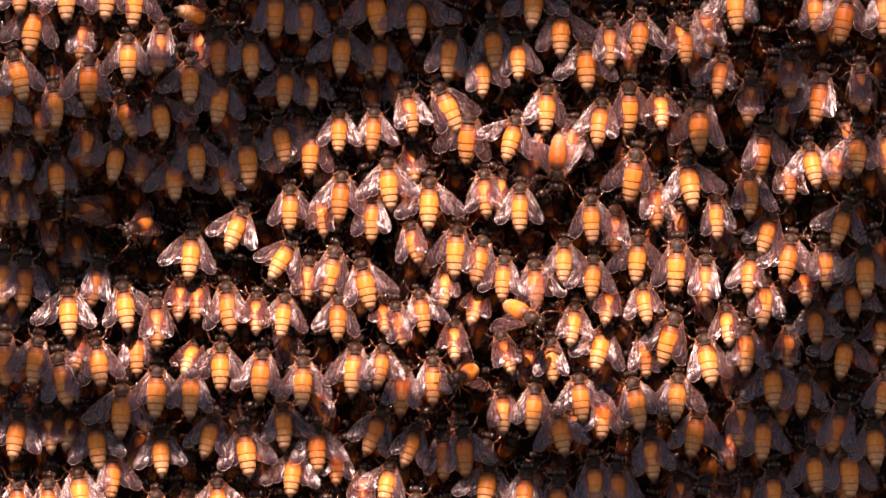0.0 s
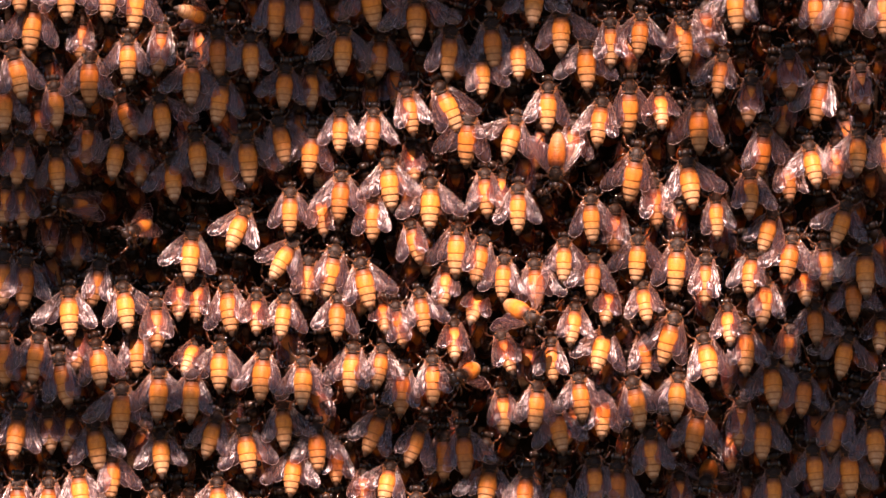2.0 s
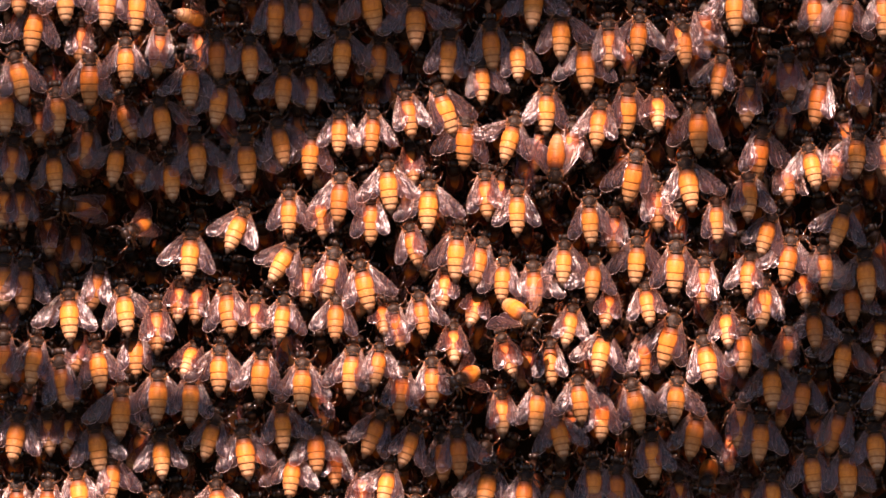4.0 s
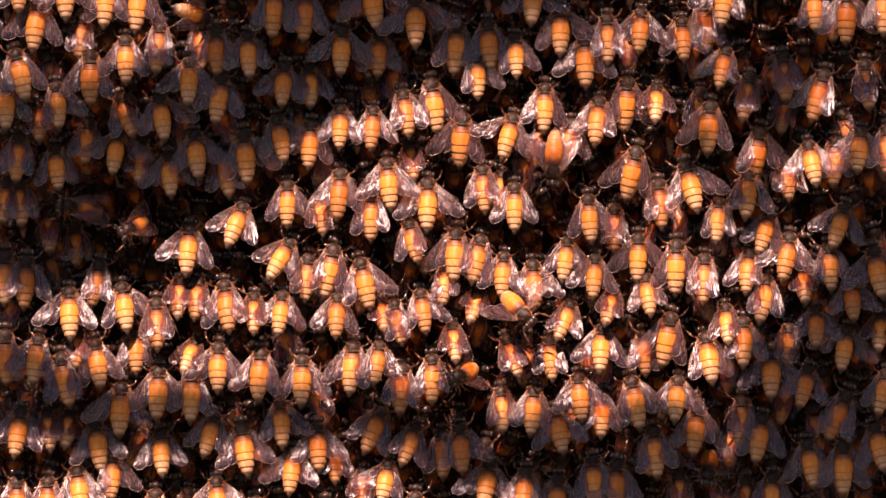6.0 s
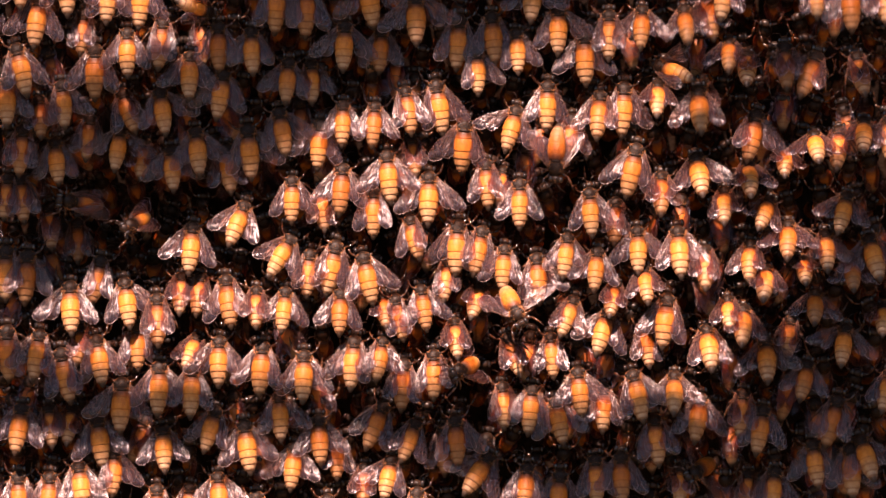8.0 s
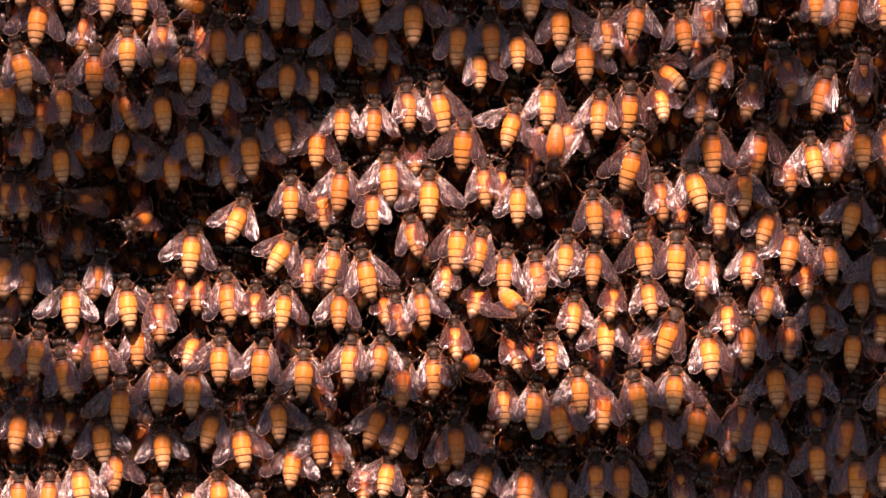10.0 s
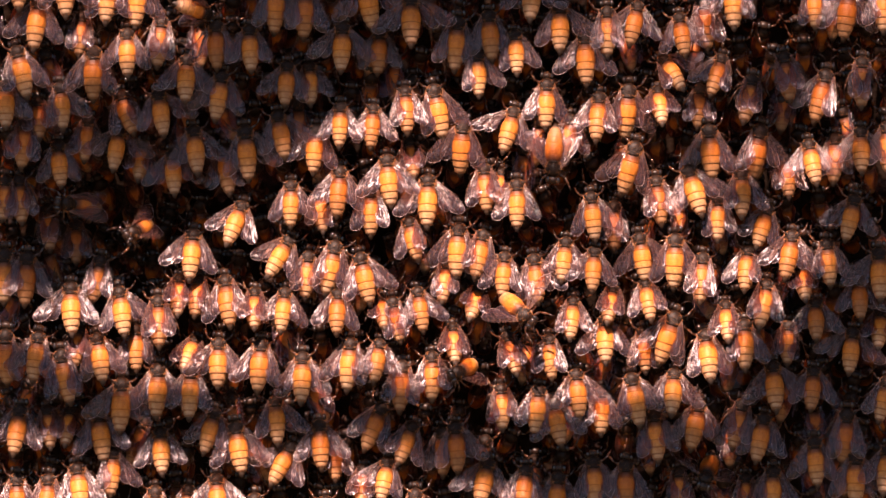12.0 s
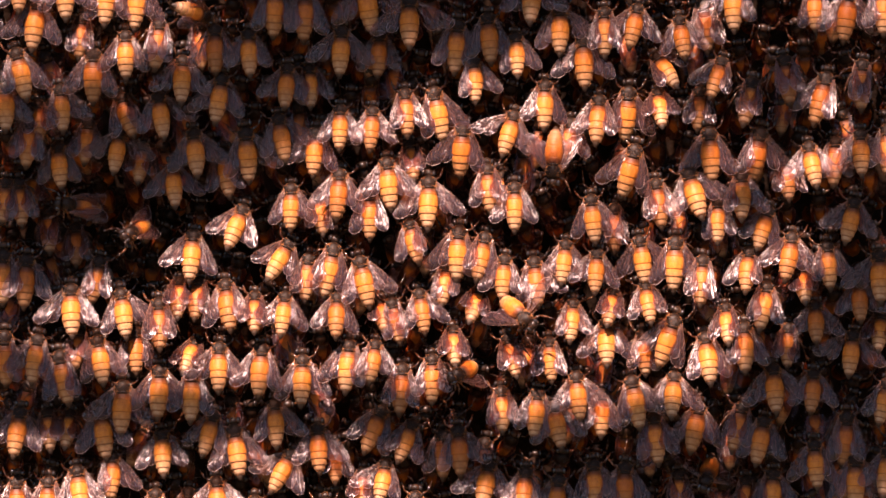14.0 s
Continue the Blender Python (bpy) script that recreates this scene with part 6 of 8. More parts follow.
    crawl(bee_92, [(0, 43.3, -2.7, 4), (0.5, 43.6, -2.7, 4), (1, 43.1, -2.7, 4), (1.5, 43.3, -2.5, 4), (2.5, 43.3, -2.7, 4), (3, 43.6, -2.7, 4), (4.93, 43.7, -2.6, 4), (5.06, 43.8, -2.1, 5, 4), (5.36, 43.8, -2.5, 4), (5.5, 43.8, -2.5, 4), (6, 44.0, -3.0, 4), (6.5, 44.0, -2.7, 4), (7, 44.1, -3.0, 4), (7.5, 44.6, -3.0, 4), (7.81, 44.3, -2.8, 4), (7.94, 44.2, -2.3, 6, 5), (8.24, 44.0, -2.6, 4), (10.5, 43.3, -1.5, 4), (11, 43.6, -2.0, 4), (11.5, 44.0, -1.5, 4), (12, 43.8, -1.7, 4), (12.5, 44.3, -1.5, 4), (13, 44.3, -1.7, 4), (14, 44.6, -1.5, 4)])
    crawl(bee_93, [(0, 56.3, 2.9, 1), (3.2, 56.3, 2.9, 1), (4.98, 56.6, 3.1, -0), (5.11, 56.7, 4.2, -2, 12), (5.41, 56.6, 3.1, -1), (5.5, 56.6, 3.1, -1), (6, 56.6, 2.9, -1), (6.5, 56.6, 2.6, -1), (7, 56.4, 2.6, -1), (7.5, 56.9, 2.6, -1), (7.77, 56.4, 2.8, -1), (7.9, 55.8, 3.9, -5, 11), (8.2, 56.0, 2.8, -1), (10.3, 57.0, 2.2, -10), (14, 57.0, 2.2, -10)])
    crawl(bee_94, [(0, 17.5, -2.9, 6), (3.2, 17.5, -2.9, 6), (5.5, 17.8, -2.5, 6), (6, 17.6, -2.4, 6), (6.5, 18.1, -2.7, 6), (7, 18.6, -1.4, 6), (7.5, 17.3, -1.4, 6), (10.3, 17.8, -3.2, 6), (14, 17.8, -3.2, 6)])
    crawl(bee_95, [(0, 26.3, -4.3, -3), (3.2, 26.3, -4.3, -3), (5.5, 25.7, -4.7, -3), (6, 26.0, -4.9, -3), (6.5, 26.2, -4.9, -3), (7, 26.7, -4.7, -3), (10.3, 26.4, -4.0, -6), (14, 26.4, -4.0, -6)])
    crawl(bee_96, [(0, 25.3, -19.2, 119), (3.2, 25.5, -19.3, 119), (5.3, 23.4, -18.8, 137), (6.5, 23.4, -18.9, 137), (7, 22.7, -18.0, 152), (7.5, 22.2, -17.8, 161), (7.7, 22.1, -17.8, 161), (7.85, 20.5, -16.8, 156), (8, 20.9, -19.9, 154), (8.2, 20.9, -19.9, 154), (10.3, 22.9, -19.6, 133), (14, 23.7, -19.9, 132)])
    crawl(bee_97, [(0, 38.0, -16.6, 6), (3.2, 38.0, -16.6, 6), (5.5, 35.9, -16.1, 20), (6, 36.9, -16.1, 20), (6.5, 37.1, -16.1, 20), (7, 36.1, -16.8, 20), (7.5, 36.9, -16.3, 20), (10.3, 37.6, -16.0, 3), (14, 37.6, -16.0, 3)])
    crawl(bee_98, [(0, 47.9, -11.7, 10), (3.2, 47.9, -11.7, 10), (4.91, 49.0, -12.4, 15), (5.04, 49.0, -11.6, 11, 9), (5.34, 49.2, -12.5, 16), (7.77, 49.2, -12.5, 16), (7.9, 49.4, -11.8, 12, 8), (8.2, 49.2, -12.5, 16), (10.3, 49.2, -12.6, 12), (14, 49.2, -12.6, 12)])
    crawl(bee_99, [(0, 57.5, -10.4, -5), (3.2, 57.5, -10.4, -5), (4.92, 59.9, -8.7, -5), (5.05, 59.8, -7.6, -7, 11), (5.35, 60.5, -8.3, -5), (5.5, 60.7, -8.1, -5), (6, 58.7, -8.6, -5), (6.5, 57.7, -9.1, -5), (7, 58.0, -9.4, -5), (7.5, 57.0, -9.1, -5), (7.79, 57.6, -8.5, -5), (7.92, 57.7, -7.2, -3, 11), (8.22, 58.0, -8.4, -5), (10.3, 58.6, -10.8, -6), (14, 58.6, -10.8, -6)])
    crawl(bee_101, [(0, 2.9, -21.6, -0), (3.2, 2.9, -21.6, -0), (5.3, 2.8, -22.7, -4), (8.2, 2.8, -22.7, -4), (10.3, 2.8, -23.7, -3), (14, 2.8, -23.7, -3)])
    crawl(bee_102, [(0, 84.3, 76.2, -1), (3.2, 84.3, 76.2, -1), (5.07, 84.0, 76.7, 8), (5.2, 83.4, 78.8, 13, 22), (5.5, 84.0, 76.8, 10), (6, 82.2, 77.3, 10), (6.5, 81.2, 77.6, 10), (7, 80.0, 77.8, 10), (7.5, 81.2, 77.6, 10), (7.96, 81.5, 77.4, 10), (8.09, 81.8, 79.0, 10, 19), (8.39, 81.9, 77.1, 8), (10.3, 84.0, 76.1, 1), (14, 84.0, 76.1, 1)])
    crawl(bee_103, [(0, 75.6, 70.7, -2), (5.13, 75.6, 70.7, -2), (5.26, 76.0, 72.5, 2, 20), (5.56, 75.6, 70.7, -2), (7.91, 75.6, 70.7, -2), (8.04, 75.8, 72.1, -8, 15), (8.34, 75.6, 70.7, -2), (14, 75.6, 70.7, -2)])
    crawl(bee_104, [(0, 80.7, 55.6, 10), (3.2, 80.7, 55.6, 10), (5.1, 81.7, 57.5, 13), (5.23, 82.2, 59.9, 6, 25), (5.53, 81.9, 57.8, 13), (6, 81.9, 57.3, 13), (6.5, 81.6, 55.6, 13), (7, 82.9, 56.6, 13), (7.5, 82.7, 58.1, 13), (7.89, 82.1, 57.1, 13), (8.02, 82.5, 58.9, 2, 23), (8.32, 81.7, 56.5, 14), (10.3, 80.7, 54.3, 19), (14, 80.7, 54.3, 19)])
    crawl(bee_105, [(0, 88.9, 48.8, 3), (3.2, 88.9, 48.8, 3), (5.07, 88.4, 50.8, 6), (5.2, 88.8, 52.6, 15, 19), (5.5, 88.3, 51.2, 7), (6, 88.5, 49.2, 7), (6.5, 88.8, 49.5, 7), (7, 89.3, 49.7, 7), (7.5, 89.0, 50.0, 7), (7.88, 88.1, 51.9, 7), (8.01, 87.5, 54.6, -1, 24), (8.31, 88.0, 51.9, 7), (10.3, 89.4, 47.9, 10), (14, 89.4, 47.9, 10)])
    crawl(bee_106, [(0, 99.8, 56.4, -1), (3.2, 99.8, 56.4, -1), (5.07, 98.9, 55.7, -2), (5.2, 97.8, 57.9, 9, 25), (5.5, 98.7, 55.5, -2), (6, 98.4, 55.3, -3), (6.5, 98.2, 55.5, -3), (7, 98.2, 55.8, -3), (7.5, 98.2, 56.5, -3), (7.93, 98.3, 56.2, -3), (8.06, 98.7, 57.5, 1, 15), (8.36, 98.4, 55.9, -4), (10.3, 98.7, 54.5, -7), (14, 98.7, 54.5, -7)])
    crawl(bee_107, [(0, 109.6, 50.1, 6), (3.2, 109.6, 50.1, 6), (5.02, 109.6, 51.3, 11), (5.15, 110.5, 53.4, 14, 21), (5.45, 109.6, 51.6, 12), (5.5, 109.6, 51.6, 12), (6, 110.1, 50.2, 12), (6.5, 110.4, 50.1, 12), (7, 110.4, 49.9, 12), (7.5, 109.9, 50.2, 12), (7.89, 108.3, 52.3, 12), (8.02, 107.4, 54.5, 21, 18), (8.32, 108.3, 52.4, 12), (10.3, 110.8, 49.3, 12), (14, 110.8, 49.3, 12)])
    crawl(bee_108, [(0, 120.4, 52.7, -3), (3.2, 120.4, 52.7, -3), (5.02, 120.4, 53.4, -2), (5.15, 121.1, 55.6, -5, 24), (5.45, 120.4, 53.5, -2), (5.5, 120.4, 53.6, -2), (6, 122.1, 53.1, -2), (6.5, 121.9, 53.0, -2), (7, 121.1, 52.8, -2), (7.5, 120.4, 53.0, -2), (7.88, 120.0, 52.7, -2), (8.01, 119.3, 54.1, -7, 17), (8.31, 120.1, 52.6, -1), (10.3, 121.3, 53.1, 5), (14, 121.3, 53.1, 5)])
    crawl(bee_109, [(0, 107.6, 74.8, -4), (5.08, 107.6, 74.8, -4), (5.21, 107.6, 76.6, -12, 20), (5.51, 107.6, 74.8, -4), (7.95, 107.6, 74.8, -4), (8.08, 107.7, 77.2, -3, 26), (8.38, 107.6, 74.8, -4), (14, 107.6, 74.8, -4)])
    crawl(bee_110, [(0, 116.9, 73.6, 7), (3.2, 116.9, 73.6, 7), (5.13, 116.9, 73.4, -1), (5.26, 117.4, 75.1, -6, 19), (5.56, 116.9, 73.3, -2), (6, 116.9, 73.3, -2), (6.5, 118.2, 73.8, -2), (7, 117.4, 73.3, -2), (7.5, 117.4, 73.3, -2), (7.94, 117.2, 74.0, -2), (8.07, 117.2, 75.7, -10, 18), (8.37, 117.2, 74.0, -1), (10.3, 117.6, 73.6, 4), (14, 117.6, 73.6, 4)])
    crawl(bee_111, [(0, 127.4, 75.1, -2), (5.12, 127.4, 75.1, -2), (5.25, 128.1, 76.7, -2, 17), (5.55, 127.4, 75.1, -2), (7.94, 127.4, 75.1, -2), (8.07, 126.8, 77.1, -9, 22), (8.37, 127.4, 75.1, -2), (14, 127.4, 75.1, -2)])
    crawl(bee_112, [(0, 73.9, 41.9, 2), (3.2, 73.9, 41.9, 2), (5.02, 75.8, 41.7, 5), (5.15, 76.1, 43.8, 10, 22), (5.45, 76.2, 41.7, 6), (5.5, 76.3, 41.7, 6), (6, 77.3, 41.0, 6), (6.5, 76.5, 40.9, 6), (7, 76.8, 39.9, 6), (7.5, 76.8, 39.7, 6), (7.91, 74.5, 41.9, 6), (8.04, 73.4, 44.4, -1, 23), (8.34, 74.5, 41.1, 5), (10.3, 77.1, 33.3, -1), (14, 77.1, 33.3, -1)])
    crawl(bee_113, [(0, 70.3, 25.3, -7), (3.2, 70.3, 25.3, -7), (4.96, 70.0, 25.7, -11), (5.09, 70.4, 28.0, -24, 25), (5.39, 69.9, 25.8, -13), (5.5, 69.9, 25.9, -13), (6, 70.4, 23.6, -13), (6.5, 70.4, 25.1, -13), (7, 71.6, 24.6, -13), (7.5, 70.6, 23.4, -13), (7.85, 71.9, 23.4, -13), (7.98, 72.9, 24.9, -7, 17), (8.28, 72.3, 23.1, -13), (10.3, 71.2, 21.6, -15), (14, 71.2, 21.6, -15)])
    crawl(bee_114, [(0, 92.6, 34.9, 7), (3.2, 92.6, 34.9, 7), (4.99, 91.7, 34.7, 9), (5.12, 91.9, 36.1, 5, 16), (5.42, 91.5, 34.7, 9), (5.5, 91.5, 34.7, 9), (6, 91.7, 33.7, 9), (6.5, 91.5, 33.4, 9), (7, 91.5, 33.9, 9), (7.5, 91.2, 34.2, 9), (7.87, 89.9, 35.3, 9), (8, 90.1, 37.2, 12, 16), (8.3, 89.8, 35.4, 9), (10.3, 91.8, 33.4, 10), (14, 91.8, 33.4, 10)])
    crawl(bee_115, [(0, 105.8, 29.9, -8), (0.5, 106.0, 29.7, -8), (1.5, 105.8, 29.9, -8), (5.03, 106.0, 29.9, -8), (5.16, 105.5, 31.4, -15, 17), (5.46, 106.0, 29.9, -8), (5.5, 106.0, 29.9, -8), (6.5, 105.8, 29.7, -8), (7, 106.0, 29.1, -8), (7.5, 106.0, 29.4, -8), (7.87, 106.0, 29.4, -8), (8, 107.0, 31.7, -4, 25), (8.3, 106.0, 29.4, -8), (14, 106.0, 29.4, -8)])
    crawl(bee_116, [(0, 120.0, 33.6, 3), (3.2, 120.0, 33.6, 3), (5.04, 120.7, 34.4, 5), (5.17, 121.2, 36.4, -5, 22), (5.47, 120.9, 34.5, 6), (5.5, 120.9, 34.5, 6), (6, 120.9, 33.8, 6), (6.5, 121.1, 33.8, 6), (7, 121.2, 33.3, 6), (7.5, 121.4, 33.5, 6), (7.87, 121.3, 33.5, 5), (8, 121.3, 35.6, 4, 23), (8.3, 121.2, 33.4, 4), (10.3, 120.8, 33.0, -1), (14, 120.8, 33.0, -1)])
    crawl(bee_117, [(0, 128.7, 34.3, 3), (4.99, 128.7, 34.3, 3), (5.12, 128.5, 35.8, -2, 16), (5.42, 128.7, 34.3, 3), (7.85, 128.7, 34.3, 3), (7.98, 128.7, 35.8, 4, 16), (8.28, 128.7, 34.3, 3), (14, 128.7, 34.3, 3)])
    crawl(bee_118, [(0, 113.8, 31.0, 1), (5.02, 113.8, 31.0, 1), (5.15, 113.2, 32.6, -1, 17), (5.45, 113.8, 31.0, 1), (7.88, 113.8, 31.0, 1), (8.01, 114.4, 32.7, 3, 18), (8.31, 113.8, 31.0, 1), (14, 113.8, 31.0, 1)])
    crawl(bee_119, [(0, 88.4, 21.7, -2), (3.2, 88.4, 21.7, -2), (5.02, 88.2, 21.1, 1), (5.15, 88.6, 22.6, 2, 17), (5.45, 88.1, 21.0, 2), (5.5, 88.1, 21.0, 2), (6, 88.4, 21.0, 2), (6.5, 88.4, 21.2, 2), (7, 88.4, 21.0, 2), (7.5, 88.1, 21.2, 2), (7.87, 87.9, 21.1, 1), (8, 87.7, 23.0, -8, 21), (8.3, 87.6, 21.1, 0), (10.3, 86.3, 20.6, -3), (14, 86.3, 20.6, -3)])
    crawl(bee_120, [(0, 99.5, 25.4, -1), (5, 99.5, 25.4, -1), (5.13, 100.1, 26.9, 2, 17), (5.43, 99.5, 25.4, -1), (7.85, 99.5, 25.4, -1), (7.98, 98.6, 27.7, 7, 26), (8.28, 99.5, 25.4, -1), (14, 99.5, 25.4, -1)])
    crawl(bee_121, [(0, 78.7, 14.9, -4), (3.2, 78.7, 14.9, -4), (4.94, 79.6, 13.9, 1), (5.07, 79.5, 15.8, 11, 21), (5.37, 79.8, 13.6, 3), (5.5, 79.9, 13.5, 3), (6, 79.9, 13.3, 3), (6.5, 80.1, 13.5, 3), (7, 80.1, 13.3, 3), (7.5, 80.1, 14.0, 3), (7.83, 80.1, 13.7, 3), (7.96, 80.9, 15.5, -1, 21), (8.26, 80.1, 13.5, 3), (10.3, 79.6, 13.2, -1), (14, 79.6, 13.2, -1)])
    crawl(bee_122, [(0, 94.9, 9.9, 19), (0.5, 95.1, 9.9, 19), (1.5, 94.9, 10.2, 19), (2, 95.1, 10.2, 19), (2.5, 94.9, 10.2, 19), (3, 95.1, 10.2, 19), (4.96, 94.5, 10.0, 19), (5.09, 94.1, 12.0, 28, 22), (5.39, 94.4, 9.9, 19), (5.5, 94.4, 9.9, 19), (6, 94.6, 9.7, 19), (7.5, 94.6, 9.9, 19), (7.83, 94.3, 10.4, 19), (7.96, 94.1, 12.8, 27, 24), (8.26, 94.2, 10.6, 19), (10.5, 94.4, 9.7, 19), (11, 94.4, 9.7, 19), (11.5, 94.9, 9.9, 19), (12, 93.9, 10.7, 19), (14, 94.1, 10.9, 19)])
    crawl(bee_123, [(0, 116.4, 12.7, 14), (3.2, 116.4, 12.7, 14), (4.93, 115.3, 12.2, 14), (5.06, 115.1, 13.6, 8, 15), (5.36, 115.0, 12.1, 14), (5.5, 115.0, 12.1, 14), (6, 116.0, 11.8, 14), (6.5, 116.2, 11.8, 14), (7, 116.9, 11.8, 14), (7.5, 116.7, 11.6, 14), (7.85, 116.4, 12.3, 14), (7.98, 116.3, 13.9, 11, 15), (8.28, 116.5, 12.7, 13), (10.3, 119.0, 13.4, 10), (14, 119.0, 13.4, 10)])
    crawl(bee_124, [(0, 100.5, 3.1, 7), (0.5, 100.8, 3.1, 7), (1.5, 100.5, 3.1, 7), (2, 100.8, 3.1, 7), (2.5, 100.5, 3.1, 7), (3, 100.8, 3.1, 7), (4.98, 100.2, 3.5, 7), (5.11, 99.6, 5.4, 16, 21), (5.41, 100.1, 3.5, 7), (5.5, 100.0, 3.6, 7), (6, 100.3, 3.1, 7), (6.5, 100.3, 3.3, 7), (7.5, 100.5, 3.1, 7), (7.79, 100.4, 3.5, 7), (7.92, 99.4, 5.9, -1, 24), (8.22, 100.3, 3.8, 7), (10.5, 100.8, 3.6, 7), (11, 100.5, 3.6, 7), (11.5, 101.0, 3.6, 7), (12, 101.0, 2.8, 7), (12.5, 101.3, 2.8, 7), (13.5, 100.8, 3.1, 7), (14, 101.0, 3.1, 7)])
    crawl(bee_125, [(0, 110.1, 1.1, -3), (3.2, 110.1, 1.1, -3), (4.98, 111.3, 0.4, -3), (5.11, 111.8, 2.0, -7, 17), (5.41, 111.6, 0.3, -3), (5.5, 111.7, 0.2, -3), (6, 111.7, 0.2, -3), (6.5, 111.2, 1.0, -3), (7, 111.2, 0.5, -3), (7.5, 110.9, 0.5, -3), (7.81, 110.5, 1.1, -3), (7.94, 110.4, 3.1, -1, 19), (8.24, 110.3, 1.4, -3), (10.3, 111.2, 0.6, -4), (14, 111.2, 0.6, -4)])
    crawl(bee_126, [(0, 67.6, 1.4, 2), (3.2, 67.6, 1.4, 2), (4.95, 67.0, 1.3, 1), (5.08, 66.9, 3.1, 4, 20), (5.38, 66.8, 1.2, 1), (5.5, 66.8, 1.2, 0), (6, 67.5, 0.7, 0), (6.5, 67.5, 0.7, 0), (7, 67.8, 0.4, 0), (7.5, 67.5, 0.7, 0), (7.79, 67.8, 1.6, 0), (7.92, 67.4, 3.7, -6, 19), (8.22, 67.9, 2.2, 1), (10.3, 67.2, 1.7, 1), (14, 67.2, 1.7, 1)])
    crawl(bee_127, [(0, 75.8, -3.0, 3), (3.2, 75.8, -3.0, 3), (4.9, 75.5, -3.1, 4), (5.03, 75.6, -1.1, -5, 22), (5.33, 75.4, -3.1, 4), (5.5, 75.4, -3.1, 4), (6, 75.7, -3.1, 4), (6.5, 75.9, -2.8, 4), (7, 75.9, -3.1, 4), (7.5, 75.4, -3.1, 4), (7.75, 75.4, -3.1, 4), (7.88, 75.2, -0.8, -1, 26), (8.18, 75.3, -3.2, 4), (10.3, 75.1, -3.6, 5), (14, 75.1, -3.6, 5)])
    crawl(bee_128, [(0, 89.1, -1.6, 7), (0.5, 89.3, -1.6, 7), (1.5, 89.1, -1.4, 7), (2, 89.3, -1.6, 7), (2.5, 89.1, -1.6, 7), (3, 89.3, -1.4, 7), (4.97, 88.7, -1.4, 7), (5.1, 88.7, 0.2, 1, 17), (5.4, 88.6, -1.4, 7), (5.5, 88.6, -1.4, 7), (6.5, 88.8, -1.4, 7), (7, 88.8, -1.6, 7), (7.5, 88.8, -1.4, 7), (7.75, 88.6, -1.1, 7), (7.88, 88.6, 0.5, 3, 16), (8.18, 88.4, -0.9, 7), (10.5, 88.6, -1.4, 7), (11, 88.3, -1.4, 7), (11.5, 88.8, -1.1, 7), (12, 88.3, -1.4, 7), (14, 88.6, -1.1, 7)])
    crawl(bee_129, [(0, 93.0, -9.5, 3), (3.2, 93.0, -9.5, 3), (4.93, 93.3, -9.2, 7), (5.06, 92.8, -7.0, 16, 24), (5.36, 93.3, -9.1, 8), (5.5, 93.4, -9.1, 8), (6, 93.6, -9.1, 8), (6.5, 93.6, -9.9, 8), (7, 94.1, -9.9, 8), (7.5, 93.9, -9.1, 8), (7.8, 93.1, -9.3, 8), (7.93, 93.1, -6.9, 4, 26), (8.23, 92.7, -9.5, 8), (10.3, 93.6, -11.2, 8), (14, 93.6, -11.2, 8)])
    crawl(bee_130, [(0, 121.9, -0.2, -2), (3.2, 121.9, -0.2, -2), (4.94, 123.9, -2.4, -10), (5.07, 124.5, -0.9, -5, 18), (5.37, 124.4, -2.9, -12), (5.5, 124.6, -3.1, -12), (6, 124.8, -1.0, -12), (6.5, 124.3, -1.1, -12), (7, 123.6, -1.6, -12), (7.5, 122.8, -1.8, -12), (7.8, 123.2, -0.5, -12), (7.93, 123.0, 1.5, -15, 15), (8.23, 123.6, 0.2, -11), (10.3, 126.3, -2.2, -2), (14, 126.3, -2.2, -2)])
    crawl(bee_131, [(0, 118.4, -8.9, 1), (3.2, 118.4, -8.9, 1), (4.91, 117.8, -10.3, -2), (5.04, 117.0, -8.2, -7, 24), (5.34, 117.7, -10.6, -2), (5.5, 117.6, -10.8, -2), (6, 118.1, -9.8, -2), (6.5, 118.6, -8.5, -2), (7, 118.4, -9.0, -2), (7.5, 117.9, -8.8, -2), (7.77, 117.9, -7.3, -2), (7.9, 117.6, -4.3, -0, 25), (8.2, 118.1, -6.4, -2), (10.3, 120.4, -10.1, -0), (14, 120.4, -10.1, -0)])
    crawl(bee_132, [(0, 107.3, -16.4, 1), (3.2, 107.3, -16.4, 1), (4.9, 107.9, -18.3, 4), (5.03, 108.6, -16.7, 12, 19), (5.33, 108.0, -18.9, 4), (5.5, 108.1, -19.1, 5), (6, 108.1, -17.8, 5), (6.5, 107.9, -17.3, 5), (7, 108.1, -18.0, 5), (7.5, 107.9, -18.0, 5), (7.74, 107.3, -16.6, 5), (7.87, 107.9, -13.6, 13, 25), (8.17, 106.7, -15.2, 4), (10.3, 107.9, -16.5, 3), (14, 107.9, -16.5, 3)])
    crawl(bee_133, [(0, 81.8, -17.0, -2), (0.5, 81.8, -17.2, -2), (1.5, 81.6, -17.0, -2), (2, 82.1, -17.0, -2), (2.5, 81.8, -17.2, -2), (3, 81.8, -17.0, -2), (4.91, 82.0, -17.2, -2), (5.04, 82.5, -15.3, 4, 20), (5.34, 82.1, -17.2, -2), (5.5, 82.1, -17.2, -2), (6, 81.8, -17.2, -2), (7, 82.1, -17.5, -2), (7.5, 81.8, -17.2, -2), (7.74, 81.8, -17.2, -2), (7.87, 82.1, -15.3, 2, 21), (8.17, 81.8, -17.2, -2), (14, 81.8, -17.2, -2)])
